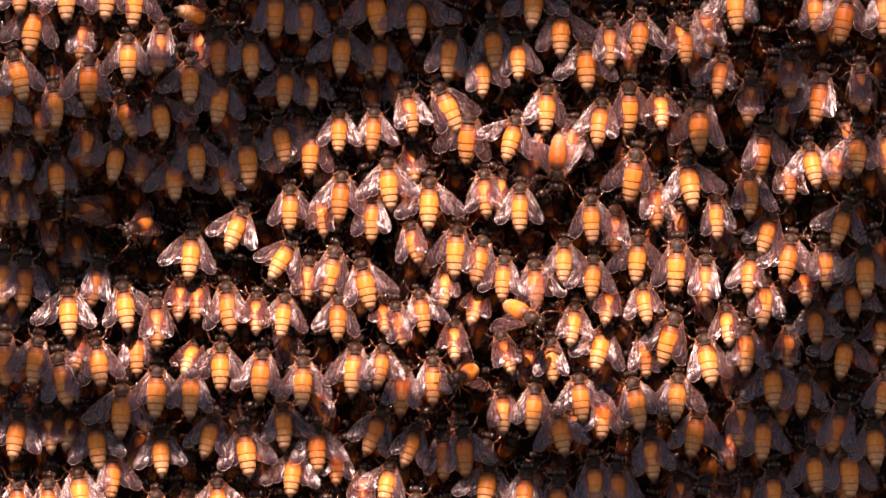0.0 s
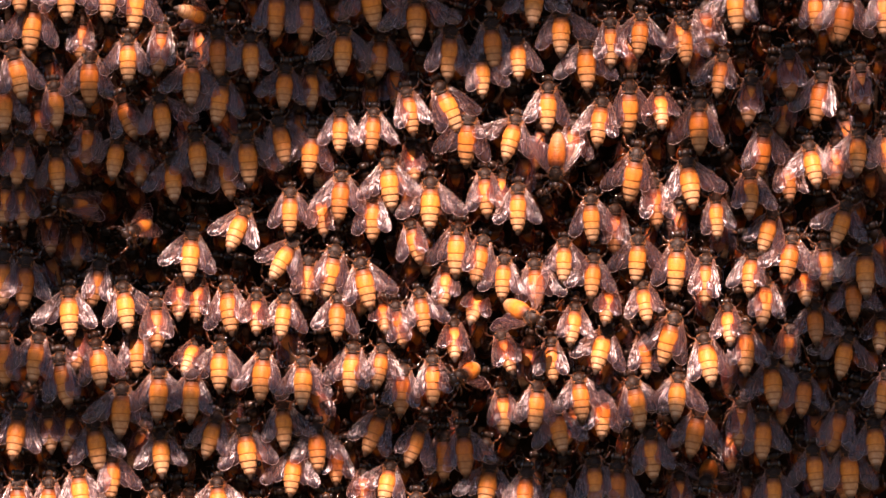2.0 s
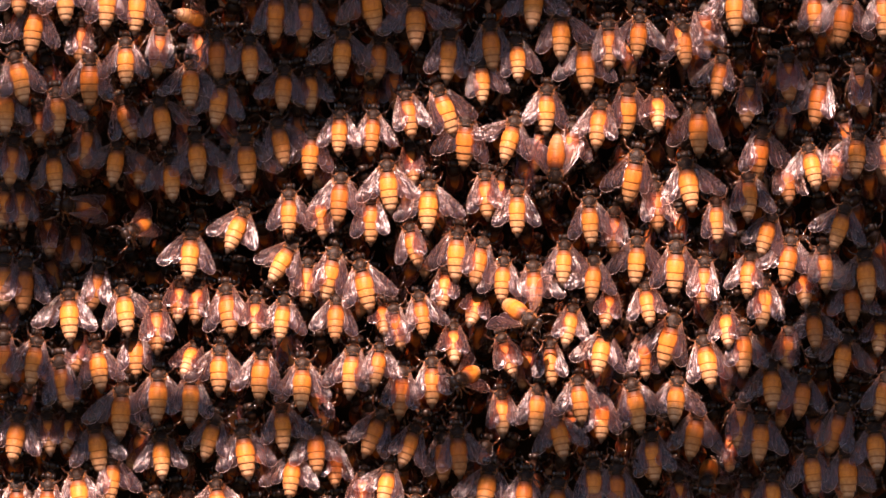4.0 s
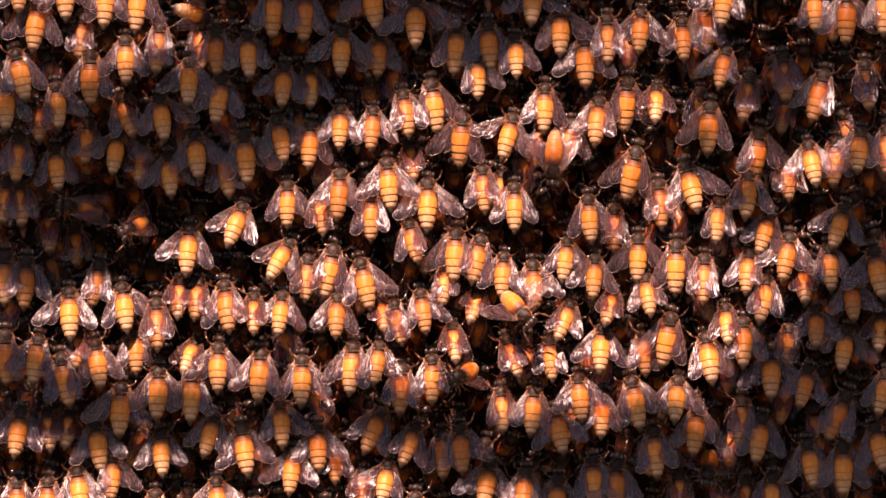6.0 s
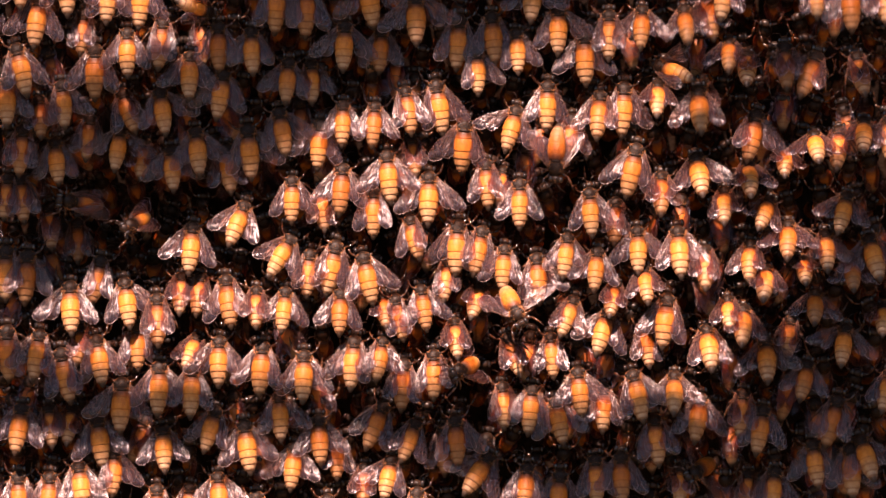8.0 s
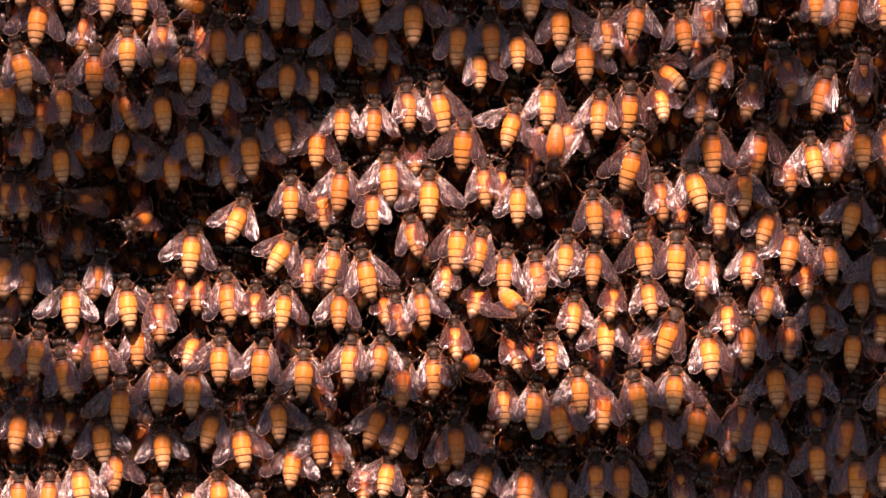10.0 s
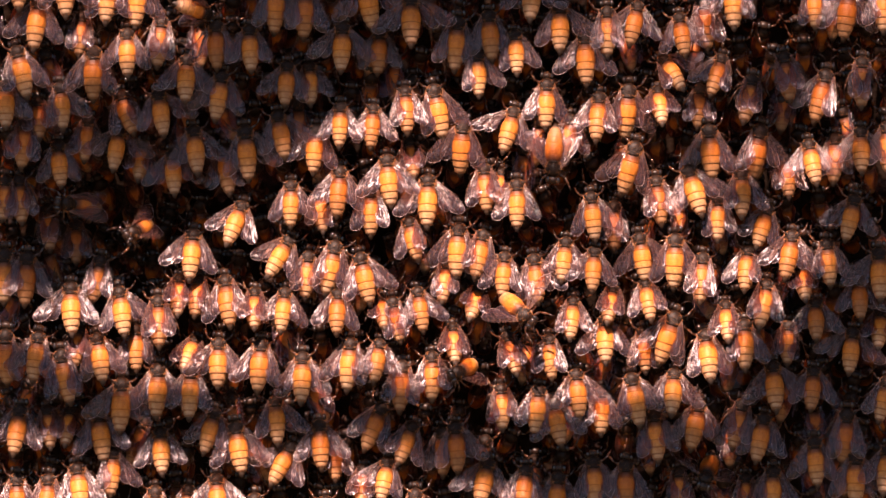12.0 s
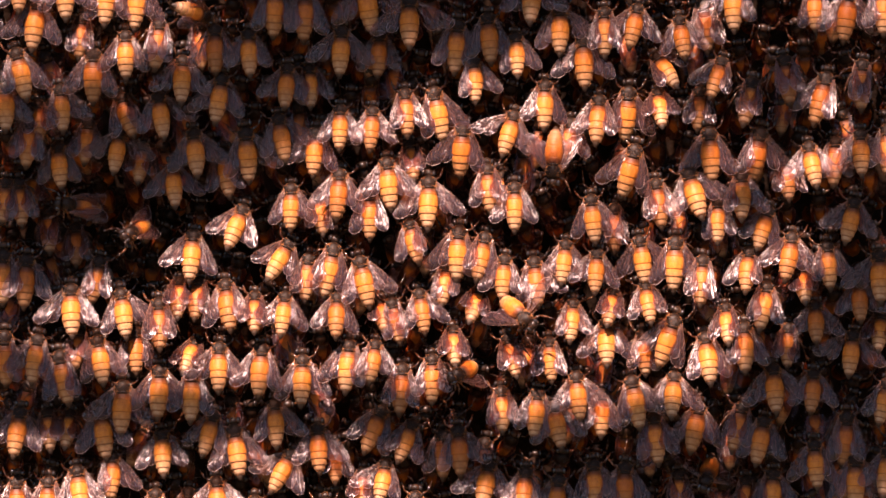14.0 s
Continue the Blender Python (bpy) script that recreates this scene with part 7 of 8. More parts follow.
    crawl(bee_134, [(0, 87.2, -23.1, 3), (3.2, 87.2, -23.1, 3), (4.89, 86.4, -21.3, 3), (5.02, 87.0, -19.6, 10, 17), (5.32, 86.2, -20.9, 3), (5.5, 86.1, -20.7, 3), (6, 86.9, -21.4, 3), (6.5, 87.1, -21.4, 3), (7, 87.1, -21.4, 3), (7.5, 87.1, -20.2, 3), (7.77, 87.1, -20.4, 3), (7.9, 86.2, -18.3, 9, 24), (8.2, 87.1, -20.9, 3), (10.3, 87.2, -23.0, 2), (14, 87.2, -23.0, 2)])
    crawl(bee_135, [(0, 75.4, -26.0, -10), (3.2, 75.4, -26.0, -10), (4.9, 76.1, -25.9, -9), (5.03, 76.3, -23.9, -9, 22), (5.33, 76.3, -25.9, -9), (5.5, 76.4, -25.9, -9), (6, 76.1, -25.9, -9), (6.5, 76.1, -25.9, -9), (7.76, 76.1, -26.0, -8), (7.89, 75.8, -24.5, -7, 16), (8.19, 76.0, -26.0, -8), (10.3, 76.0, -26.0, -7), (14, 76.0, -26.0, -7)])
    crawl(bee_136, [(0, 66.6, -19.8, 15), (3.2, 66.6, -19.8, 15), (4.9, 66.2, -19.6, 11), (5.03, 66.1, -18.0, 16, 18), (5.33, 66.1, -19.6, 10), (5.5, 66.1, -19.5, 10), (6, 65.8, -20.3, 10), (6.5, 66.1, -20.3, 10), (7, 65.1, -19.3, 10), (7.5, 65.5, -19.0, 10), (7.74, 64.8, -17.8, 10), (7.87, 64.6, -15.9, 4, 14), (8.17, 64.3, -16.8, 11), (10.3, 66.7, -20.8, 18), (14, 66.7, -20.8, 18)])
    crawl(bee_137, [(0, 127.0, -19.5, 5), (4.87, 127.0, -19.5, 5), (5, 127.8, -17.7, -0, 19), (5.3, 127.0, -19.5, 5), (7.74, 127.0, -19.5, 5), (7.87, 127.8, -17.2, 5, 24), (8.17, 127.0, -19.5, 5), (14, 127.0, -19.5, 5)])
    crawl(bee_138, [(0, 116.7, -25.4, 13), (3.2, 116.7, -25.4, 13), (4.87, 116.5, -24.7, 11), (5, 116.8, -22.8, 5, 20), (5.3, 116.4, -24.4, 11), (5.5, 116.4, -24.4, 11), (6, 116.9, -23.6, 11), (6.5, 116.4, -23.4, 11), (7, 116.4, -24.1, 11), (7.5, 116.2, -24.1, 11), (7.77, 116.3, -25.1, 11), (7.9, 115.8, -23.9, 10, 17), (8.2, 116.6, -25.8, 10), (10.3, 118.6, -25.1, 8), (14, 118.6, -25.1, 8)])
    crawl(bee_139, [(0, 128.2, -36.4, 10), (4.83, 128.2, -36.4, 10), (4.96, 128.3, -34.4, 19, 23), (5.26, 128.2, -36.4, 10), (6.5, 128.2, -36.4, 10), (7, 127.5, -38.2, 10), (7.5, 127.7, -37.2, 10), (7.75, 128.1, -38.2, 10), (7.88, 128.8, -36.7, 11, 22), (8.18, 128.5, -39.2, 10), (14, 128.5, -39.2, 10)])
    crawl(bee_140, [(0, 94.7, -33.1, -6), (3.2, 94.7, -33.1, -6), (4.9, 95.1, -31.9, -2), (5.03, 94.8, -30.4, -2, 16), (5.33, 95.2, -31.6, -1), (5.5, 95.2, -31.5, -1), (6, 95.0, -30.7, -1), (6.5, 93.5, -31.2, -1), (7, 95.5, -30.5, -1), (7.5, 95.2, -30.7, -1), (7.69, 94.4, -30.1, -1), (7.82, 92.9, -27.6, -8, 23), (8.12, 93.1, -29.5, -1), (10.3, 95.5, -35.0, -6), (14, 95.5, -35.0, -6)])
    crawl(bee_141, [(0, 104.4, -36.8, 3), (3.2, 104.4, -36.8, 3), (4.87, 105.4, -36.1, 9), (5, 105.8, -34.7, 5, 15), (5.3, 105.6, -35.9, 11), (5.5, 105.7, -35.8, 11), (6, 105.7, -35.0, 11), (6.5, 105.0, -36.0, 11), (7, 105.2, -35.3, 11), (7.5, 104.7, -35.5, 11), (7.73, 104.9, -35.6, 11), (7.86, 104.8, -34.3, 11, 14), (8.16, 105.3, -35.7, 9), (10.3, 107.2, -36.3, 2), (14, 107.2, -36.3, 2)])
    crawl(bee_142, [(0, 67.8, -37.2, 5), (3.2, 67.8, -37.2, 5), (4.87, 67.7, -38.2, 6), (5, 67.7, -36.3, 5, 21), (5.3, 67.7, -38.4, 6), (5.5, 67.7, -38.5, 6), (6, 68.0, -38.3, 6), (6.5, 68.0, -38.3, 6), (7, 68.5, -39.0, 6), (7.5, 68.7, -38.5, 6), (7.7, 67.8, -38.8, 6), (7.83, 66.8, -36.9, -3, 23), (8.13, 66.5, -39.2, 6), (10.3, 66.9, -37.1, 5), (14, 66.9, -37.1, 5)])
    crawl(bee_143, [(0, 73.7, -47.2, 8), (3.2, 73.7, -47.2, 8), (4.88, 73.6, -46.6, 5), (5.01, 72.6, -44.3, -2, 25), (5.31, 73.5, -46.5, 5), (5.5, 73.5, -46.4, 4), (6, 73.8, -46.9, 4), (6.5, 74.3, -46.7, 4), (7, 74.0, -45.7, 4), (7.5, 74.3, -45.4, 4), (7.67, 74.2, -45.4, 4), (7.8, 74.1, -43.3, 6, 23), (8.1, 74.0, -45.4, 5), (10.3, 74.0, -46.3, 8), (14, 74.0, -46.3, 8)])
    crawl(bee_144, [(0, 75.9, -67.0, -166), (3.2, 76.1, -67.4, -166), (5.3, 76.7, -65.1, -171), (6.5, 76.7, -65.2, -171), (7, 75.6, -65.7, -151), (7.5, 73.1, -66.1, -123), (8.2, 72.5, -65.9, -122), (10.3, 75.7, -66.9, -161), (14, 76.2, -67.0, -161)])
    crawl(bee_145, [(0, 92.4, -48.3, -0), (3.2, 92.4, -48.3, -0), (4.87, 91.8, -47.5, 5), (5, 92.6, -45.2, -6, 24), (5.3, 91.6, -47.3, 7), (5.5, 91.6, -47.2, 7), (6, 92.3, -49.2, 7), (6.5, 92.1, -50.7, 7), (7, 89.3, -52.9, 7), (7.5, 90.8, -52.2, 7), (7.65, 91.2, -51.0, 7), (7.78, 92.0, -48.3, 11, 18), (8.08, 92.1, -48.2, 7), (10.3, 92.8, -50.0, 9), (14, 92.8, -50.0, 9)])
    crawl(bee_146, [(0, 115.3, -45.4, 11), (3.2, 115.3, -45.4, 11), (4.82, 117.0, -43.3, 17), (4.95, 117.6, -41.1, 8, 22), (5.25, 117.5, -42.7, 19), (5.5, 117.7, -42.4, 20), (6.5, 115.2, -43.1, 20), (7, 114.5, -44.6, 20), (7.5, 113.2, -45.9, 20), (7.7, 113.5, -46.1, 18), (7.83, 113.3, -44.0, 6, 25), (8.13, 114.1, -46.6, 16), (10.3, 116.9, -49.0, 2), (14, 116.9, -49.0, 2)])
    crawl(bee_147, [(0, 106.9, -58.0, -4), (3.2, 106.9, -58.0, -4), (4.83, 105.9, -57.2, -6), (4.96, 106.4, -55.6, -8, 16), (5.26, 105.6, -57.0, -7), (5.5, 105.5, -56.8, -7), (6, 105.5, -56.6, -7), (6.5, 106.2, -57.1, -7), (7, 107.2, -60.4, -7), (7.5, 107.5, -60.4, -7), (7.67, 107.1, -59.7, -7), (7.8, 107.2, -57.1, -1, 22), (8.1, 106.3, -58.3, -7), (10.3, 107.5, -56.8, -2), (14, 107.5, -56.8, -2)])
    crawl(bee_148, [(0, 117.0, -57.9, -2), (3.2, 117.0, -57.9, -2), (4.81, 116.7, -57.5, 0), (4.94, 117.5, -55.5, -10, 22), (5.24, 116.6, -57.5, 1), (5.5, 116.6, -57.4, 1), (6, 115.8, -57.4, 1), (6.5, 116.6, -58.4, 1), (7, 116.8, -59.7, 1), (7.68, 117.4, -60.0, 1), (7.81, 117.0, -57.7, -9, 26), (8.11, 117.7, -60.2, 1), (10.3, 119.5, -61.3, 2), (14, 119.5, -61.3, 2)])
    crawl(bee_149, [(0, 124.5, -50.3, -4), (3.2, 124.5, -50.3, -4), (4.79, 125.2, -51.7, -11), (4.92, 124.7, -50.2, -20, 17), (5.22, 125.4, -52.0, -14), (5.5, 125.5, -52.3, -15), (6, 125.0, -52.0, -15), (6.5, 123.5, -54.0, -15), (7.5, 120.8, -56.0, -15), (7.7, 120.6, -56.8, -15), (7.83, 120.3, -55.3, -24, 21), (8.13, 120.8, -57.9, -14), (10.3, 129.0, -59.2, 7), (14, 129.0, -59.2, 7)])
    crawl(bee_150, [(0, 86.3, -44.4, 4), (3.2, 86.3, -44.4, 4), (4.88, 86.6, -44.2, 3), (5.01, 86.0, -41.9, -2, 25), (5.31, 86.7, -44.2, 3), (7.7, 86.7, -44.2, 3), (7.83, 86.1, -42.7, 7, 16), (8.13, 86.7, -44.2, 3), (8.2, 86.7, -44.2, 3), (10.3, 86.6, -46.1, 13), (14, 86.6, -46.1, 13)])
    crawl(bee_151, [(0, 95.3, -64.6, 4), (3.2, 95.3, -64.6, 4), (4.82, 95.3, -65.9, 7), (4.95, 96.2, -63.8, 11, 25), (5.25, 95.3, -66.3, 8), (5.3, 95.3, -66.3, 8), (7.63, 95.3, -66.3, 8), (7.76, 96.2, -63.9, 10, 26), (8.06, 95.3, -66.3, 8), (8.2, 95.3, -66.3, 8), (10.3, 95.5, -65.4, 5), (14, 95.5, -65.4, 5)])
    crawl(bee_152, [(0, 87.9, -67.3, 1), (4.84, 87.9, -67.3, 1), (4.97, 87.4, -65.6, 10, 19), (5.27, 87.9, -67.3, 1), (7.68, 87.9, -67.3, 1), (7.81, 88.7, -65.3, 4, 22), (8.11, 87.9, -67.3, 1), (14, 87.9, -67.3, 1)])
    crawl(bee_153, [(0, 68.3, -65.7, -3), (4.85, 68.3, -65.7, -3), (4.98, 68.0, -64.3, 2, 15), (5.28, 68.3, -65.7, -3), (7.69, 68.3, -65.7, -3), (7.82, 68.4, -63.8, 4, 20), (8.12, 68.3, -65.7, -3), (14, 68.3, -65.7, -3)])
    crawl(bee_154, [(0, 100.4, -23.1, 6), (4.87, 100.4, -23.1, 6), (5, 100.1, -20.8, 15, 25), (5.3, 100.4, -23.1, 6), (7.74, 100.4, -23.1, 6), (7.87, 100.3, -21.8, 10, 14), (8.17, 100.4, -23.1, 6), (14, 100.4, -23.1, 6)])
    crawl(bee_155, [(0, 104.1, -6.2, -2), (4.94, 104.1, -6.2, -2), (5.07, 104.8, -4.3, 9, 21), (5.37, 104.1, -6.2, -2), (7.8, 104.1, -6.2, -2), (7.93, 104.2, -4.4, 4, 19), (8.23, 104.1, -6.2, -2), (14, 104.1, -6.2, -2)])
    crawl(bee_156, [(0, -127.8, -2.1, 1), (1, -127.8, -2.3, 1), (2, -127.8, -2.1, 1), (3, -127.6, -2.3, 1), (6, -127.1, -2.3, 1), (7, -127.3, -2.1, 1), (7.5, -127.1, -2.1, 1), (8, -127.3, -2.1, 1), (11, -127.6, -2.3, 1), (12, -127.3, -2.6, 1), (12.5, -127.3, -2.3, 1), (13, -127.6, -2.6, 1), (14, -127.6, -2.1, 1)])
    crawl(bee_157, [(0, -121.4, -3.5, 3), (0.5, -121.4, -3.8, 3), (1.5, -121.4, -3.3, 3), (2, -121.2, -3.5, 3), (2.5, -121.4, -3.5, 3), (3, -121.2, -3.8, 3), (5.5, -120.9, -3.5, 3), (6, -120.7, -3.7, 3), (7, -120.9, -3.5, 3), (7.5, -120.7, -3.5, 3), (8, -120.9, -3.5, 3), (11, -120.9, -3.8, 3), (11.5, -120.7, -3.5, 3), (12.5, -120.4, -3.8, 3), (13, -120.7, -4.0, 3), (14, -120.7, -3.5, 3)])
    crawl(bee_158, [(0, -108.8, -12.0, -0), (0.5, -108.8, -12.5, -0), (2, -108.6, -12.3, -0), (3, -108.3, -12.5, -0), (5.5, -108.3, -12.5, -0), (6, -108.3, -12.8, -0), (7, -108.5, -12.5, -0), (7.5, -108.3, -12.5, -0), (8, -108.5, -12.5, -0), (10.5, -108.3, -12.3, -0), (11.5, -107.8, -12.3, -0), (13.5, -108.0, -12.0, -0), (14, -107.8, -12.0, -0)])
    crawl(bee_159, [(0, -100.2, -4.2, 8), (2, -99.9, -4.4, 8), (2.5, -100.2, -4.7, 8), (3, -99.9, -4.7, 8), (6.5, -99.7, -4.7, 8), (7, -99.9, -4.9, 8), (7.5, -99.7, -4.7, 8), (8, -99.9, -4.9, 8), (10.5, -99.9, -4.7, 8), (11.5, -99.4, -4.2, 8), (12.5, -99.7, -4.2, 8), (13, -100.2, -4.2, 8), (14, -99.7, -3.7, 8)])
    crawl(bee_160, [(0, -93.0, -10.7, -11), (0.5, -93.3, -11.1, -11), (1, -93.5, -11.1, -11), (1.5, -93.0, -10.9, -11), (2.5, -93.0, -11.1, -11), (3, -92.8, -11.2, -11), (5.5, -92.8, -11.4, -11), (6, -93.0, -11.4, -11), (7.5, -92.5, -11.4, -11), (8, -92.7, -11.4, -11), (10.5, -92.5, -12.7, -11), (11, -92.8, -12.9, -11), (11.5, -92.8, -12.7, -11), (12, -93.8, -13.4, -11), (12.5, -93.3, -13.9, -11), (13, -93.0, -13.4, -11), (14, -93.3, -13.2, -11)])
    crawl(bee_161, [(0, -83.3, -15.4, -3), (0.5, -83.5, -15.9, -3), (2, -83.3, -15.9, -3), (2.5, -83.3, -16.1, -3), (3, -83.0, -15.9, -3), (6.5, -83.0, -16.1, -3), (7, -83.3, -16.1, -3), (7.5, -83.0, -16.1, -3), (8, -83.3, -16.1, -3), (11, -82.5, -15.9, -3), (11.5, -82.5, -15.6, -3), (12, -82.5, -16.1, -3), (12.5, -82.8, -15.9, -3), (13, -82.8, -16.1, -3), (13.5, -82.5, -15.9, -3), (14, -82.3, -16.1, -3)])
    crawl(bee_162, [(0, -72.9, 4.5, 6), (1, -73.1, 4.2, 6), (3, -72.9, 4.2, 6), (5.5, -73.1, 6.2, 6), (6, -73.4, 5.5, 6), (7, -73.1, 5.0, 6), (7.5, -72.9, 5.0, 6), (8, -73.1, 4.7, 6), (10.5, -72.9, 3.2, 6), (11, -72.4, 3.0, 6), (11.5, -72.6, 3.0, 6), (12, -72.4, 3.3, 6), (13, -72.6, 3.3, 6), (14, -72.4, 3.7, 6)])
    crawl(bee_165, [(0, -89.8, 6.3, -119), (0.5, -89.8, 5.8, -119), (1, -90.3, 6.3, -119), (1.5, -89.5, 5.8, -119), (2, -90.0, 5.6, -119), (2.5, -89.5, 6.3, -119), (3, -89.3, 6.6, -119), (5.5, -91.0, 5.8, -119), (6.5, -91.0, 5.8, -119), (7, -90.8, 5.6, -119), (7.5, -90.5, 5.8, -119), (8, -90.8, 5.8, -119), (10.5, -89.8, 5.3, -119), (11, -89.0, 5.1, -119), (11.5, -88.8, 4.8, -119), (12, -89.5, 4.3, -119), (12.5, -90.3, 4.8, -119), (13, -90.0, 4.6, -119), (14, -90.3, 4.8, -119)])
    crawl(bee_166, [(0, -108.4, 12.9, -86), (1.5, -108.1, 12.7, -86), (2, -110.1, 13.9, -86), (2.5, -109.9, 14.2, -86), (5.5, -108.6, 12.9, -86), (7, -108.6, 12.4, -86), (8, -108.9, 12.9, -86), (10.5, -109.1, 13.2, -86), (11, -108.9, 13.2, -86), (11.5, -108.6, 12.7, -86), (12, -108.9, 12.7, -86), (12.5, -109.1, 13.4, -86), (13, -108.9, 13.2, -86), (13.5, -109.1, 13.4, -86), (14, -108.9, 13.2, -86)])
    crawl(bee_172, [(0, -127.2, -25.4, 1), (1, -127.2, -25.4, 1), (2.5, -127.7, -24.7, 1), (3, -127.5, -24.4, 1), (5.5, -127.0, -25.4, 1), (6.5, -126.7, -25.2, 1), (7, -127.0, -25.4, 1), (8, -126.7, -25.4, 1), (10.5, -127.2, -25.7, 1), (11.5, -126.7, -25.9, 1), (12.5, -126.7, -26.2, 1), (13, -127.0, -26.2, 1), (13.5, -127.0, -25.7, 1), (14, -127.0, -25.7, 1)])
    crawl(bee_173, [(0, -117.5, -26.4, 8), (1, -117.5, -26.1, 8), (1.5, -117.5, -25.6, 8), (2, -117.3, -25.6, 8), (3, -117.6, -25.9, 8), (5.5, -117.3, -26.1, 8), (6, -117.1, -26.4, 8), (6.5, -117.1, -26.1, 8), (7, -117.3, -26.4, 8), (7.5, -117.1, -26.4, 8), (8, -117.3, -26.4, 8), (10.5, -117.5, -26.6, 8), (11.5, -117.1, -26.4, 8), (12.5, -117.1, -26.6, 8), (14, -117.3, -26.4, 8)])
    crawl(bee_174, [(0, -111.4, -31.4, -9), (0.5, -111.4, -32.1, -9), (2, -111.2, -31.6, -9), (2.5, -111.4, -31.9, -9), (5.5, -110.4, -31.9, -9), (7, -110.9, -31.9, -9), (7.5, -110.6, -31.9, -9), (8, -110.9, -31.9, -9), (10.5, -111.1, -31.9, -9), (11, -110.6, -31.9, -9), (11.5, -110.6, -31.6, -9), (12, -110.4, -31.8, -9), (12.5, -110.4, -31.6, -9), (13, -110.9, -31.6, -9), (14, -110.9, -31.4, -9)])
    crawl(bee_176, [(0, -100.8, -27.0, -10), (1, -101.0, -27.3, -10), (2, -100.8, -27.3, -10), (2.5, -101.0, -27.5, -10), (3, -100.8, -27.5, -10), (5.5, -100.5, -27.8, -10), (6, -100.8, -27.8, -10), (7.5, -100.5, -27.8, -10), (8, -100.8, -28.0, -10), (10.5, -100.8, -27.8, -10), (11, -100.5, -27.0, -10), (14, -100.0, -26.8, -10)])
    crawl(bee_178, [(0, -93.2, -40.5, -1), (1, -93.5, -40.3, -1), (2, -93.2, -40.3, -1), (2.5, -93.5, -40.3, -1), (3, -93.0, -40.0, -1), (5.5, -93.0, -40.3, -1), (6, -93.2, -40.5, -1), (6.5, -93.0, -40.5, -1), (8, -93.5, -40.5, -1), (10.5, -93.7, -40.8, -1), (11, -93.7, -40.5, -1), (11.5, -93.2, -40.0, -1), (13, -92.9, -40.3, -1), (14, -92.7, -40.0, -1)])
    crawl(bee_179, [(0, -83.1, -35.0, -1), (0.5, -82.6, -35.5, -1), (1, -82.9, -35.7, -1), (1.5, -82.4, -35.5, -1), (2.5, -82.6, -35.7, -1), (3, -82.4, -35.7, -1), (6.5, -82.4, -35.7, -1), (7, -82.6, -36.0, -1), (7.5, -82.4, -35.7, -1), (8, -82.6, -35.7, -1), (10.5, -82.6, -35.7, -1), (11, -82.6, -36.0, -1), (14, -82.1, -35.5, -1)])
    crawl(bee_180, [(0, -73.1, -35.5, 4), (0.5, -72.9, -36.2, 4), (1, -73.1, -36.5, 4), (2.5, -72.9, -36.5, 4), (3, -72.9, -36.7, 4), (6.5, -72.6, -37.0, 4), (7.5, -72.9, -37.0, 4), (8, -73.1, -36.7, 4), (10.5, -72.9, -37.2, 4), (11, -73.1, -37.5, 4), (11.5, -72.9, -37.0, 4), (12.5, -73.1, -36.7, 4), (14, -72.6, -37.0, 4)])
    crawl(bee_181, [(0, -64.5, -28.1, 3), (0.5, -64.5, -28.1, 3), (1, -64.8, -28.5, 3), (1.5, -64.5, -28.6, 3), (2, -64.8, -28.3, 3), (3, -64.5, -28.6, 3), (5.5, -65.0, -28.3, 3), (6, -65.0, -28.8, 3), (6.5, -65.0, -28.3, 3), (7.5, -65.0, -28.0, 3), (8, -65.3, -28.3, 3), (10.5, -65.0, -28.5, 3), (11, -65.3, -28.8, 3), (11.5, -65.0, -28.3, 3), (12.5, -65.0, -28.3, 3), (13, -65.0, -28.8, 3), (14, -64.8, -28.8, 3)])
    crawl(bee_183, [(0, -123.0, -47.7, 7), (0.5, -123.0, -48.0, 7), (2.5, -123.0, -47.7, 7), (3, -123.0, -48.0, 7), (6.5, -122.2, -47.5, 7), (7, -122.5, -47.5, 7), (7.5, -122.2, -47.5, 7), (8, -122.5, -47.7, 7), (10.5, -122.7, -48.0, 7), (11.5, -122.2, -47.7, 7), (12, -122.5, -47.7, 7), (12.5, -122.2, -47.7, 7), (13, -122.5, -47.7, 7), (13.5, -122.2, -47.5, 7), (14, -122.5, -47.5, 7)])
    crawl(bee_186, [(0, -101.3, -50.3, -9), (0.5, -101.3, -50.8, -9), (1.5, -101.3, -50.6, -9), (2.5, -101.3, -50.8, -9), (3, -101.1, -50.6, -9), (6, -100.6, -51.1, -9), (7.5, -100.6, -50.8, -9), (8, -100.6, -51.1, -9), (10.5, -100.1, -50.6, -9), (11, -100.3, -49.6, -9), (11.5, -99.8, -48.3, -9), (12, -99.8, -49.1, -9), (12.5, -100.1, -48.6, -9), (13, -99.8, -48.6, -9), (13.5, -99.3, -47.3, -9), (14, -99.1, -47.6, -9)])
    crawl(bee_187, [(0, -82.2, -53.3, -6), (1, -82.5, -53.8, -6), (2, -82.2, -53.6, -6), (2.5, -82.2, -53.8, -6), (3, -82.0, -53.6, -6), (7, -81.7, -53.8, -6), (7.5, -81.5, -53.8, -6), (8, -81.7, -53.8, -6), (10.5, -82.0, -53.6, -6), (11, -82.0, -54.1, -6), (14, -81.5, -53.8, -6)])
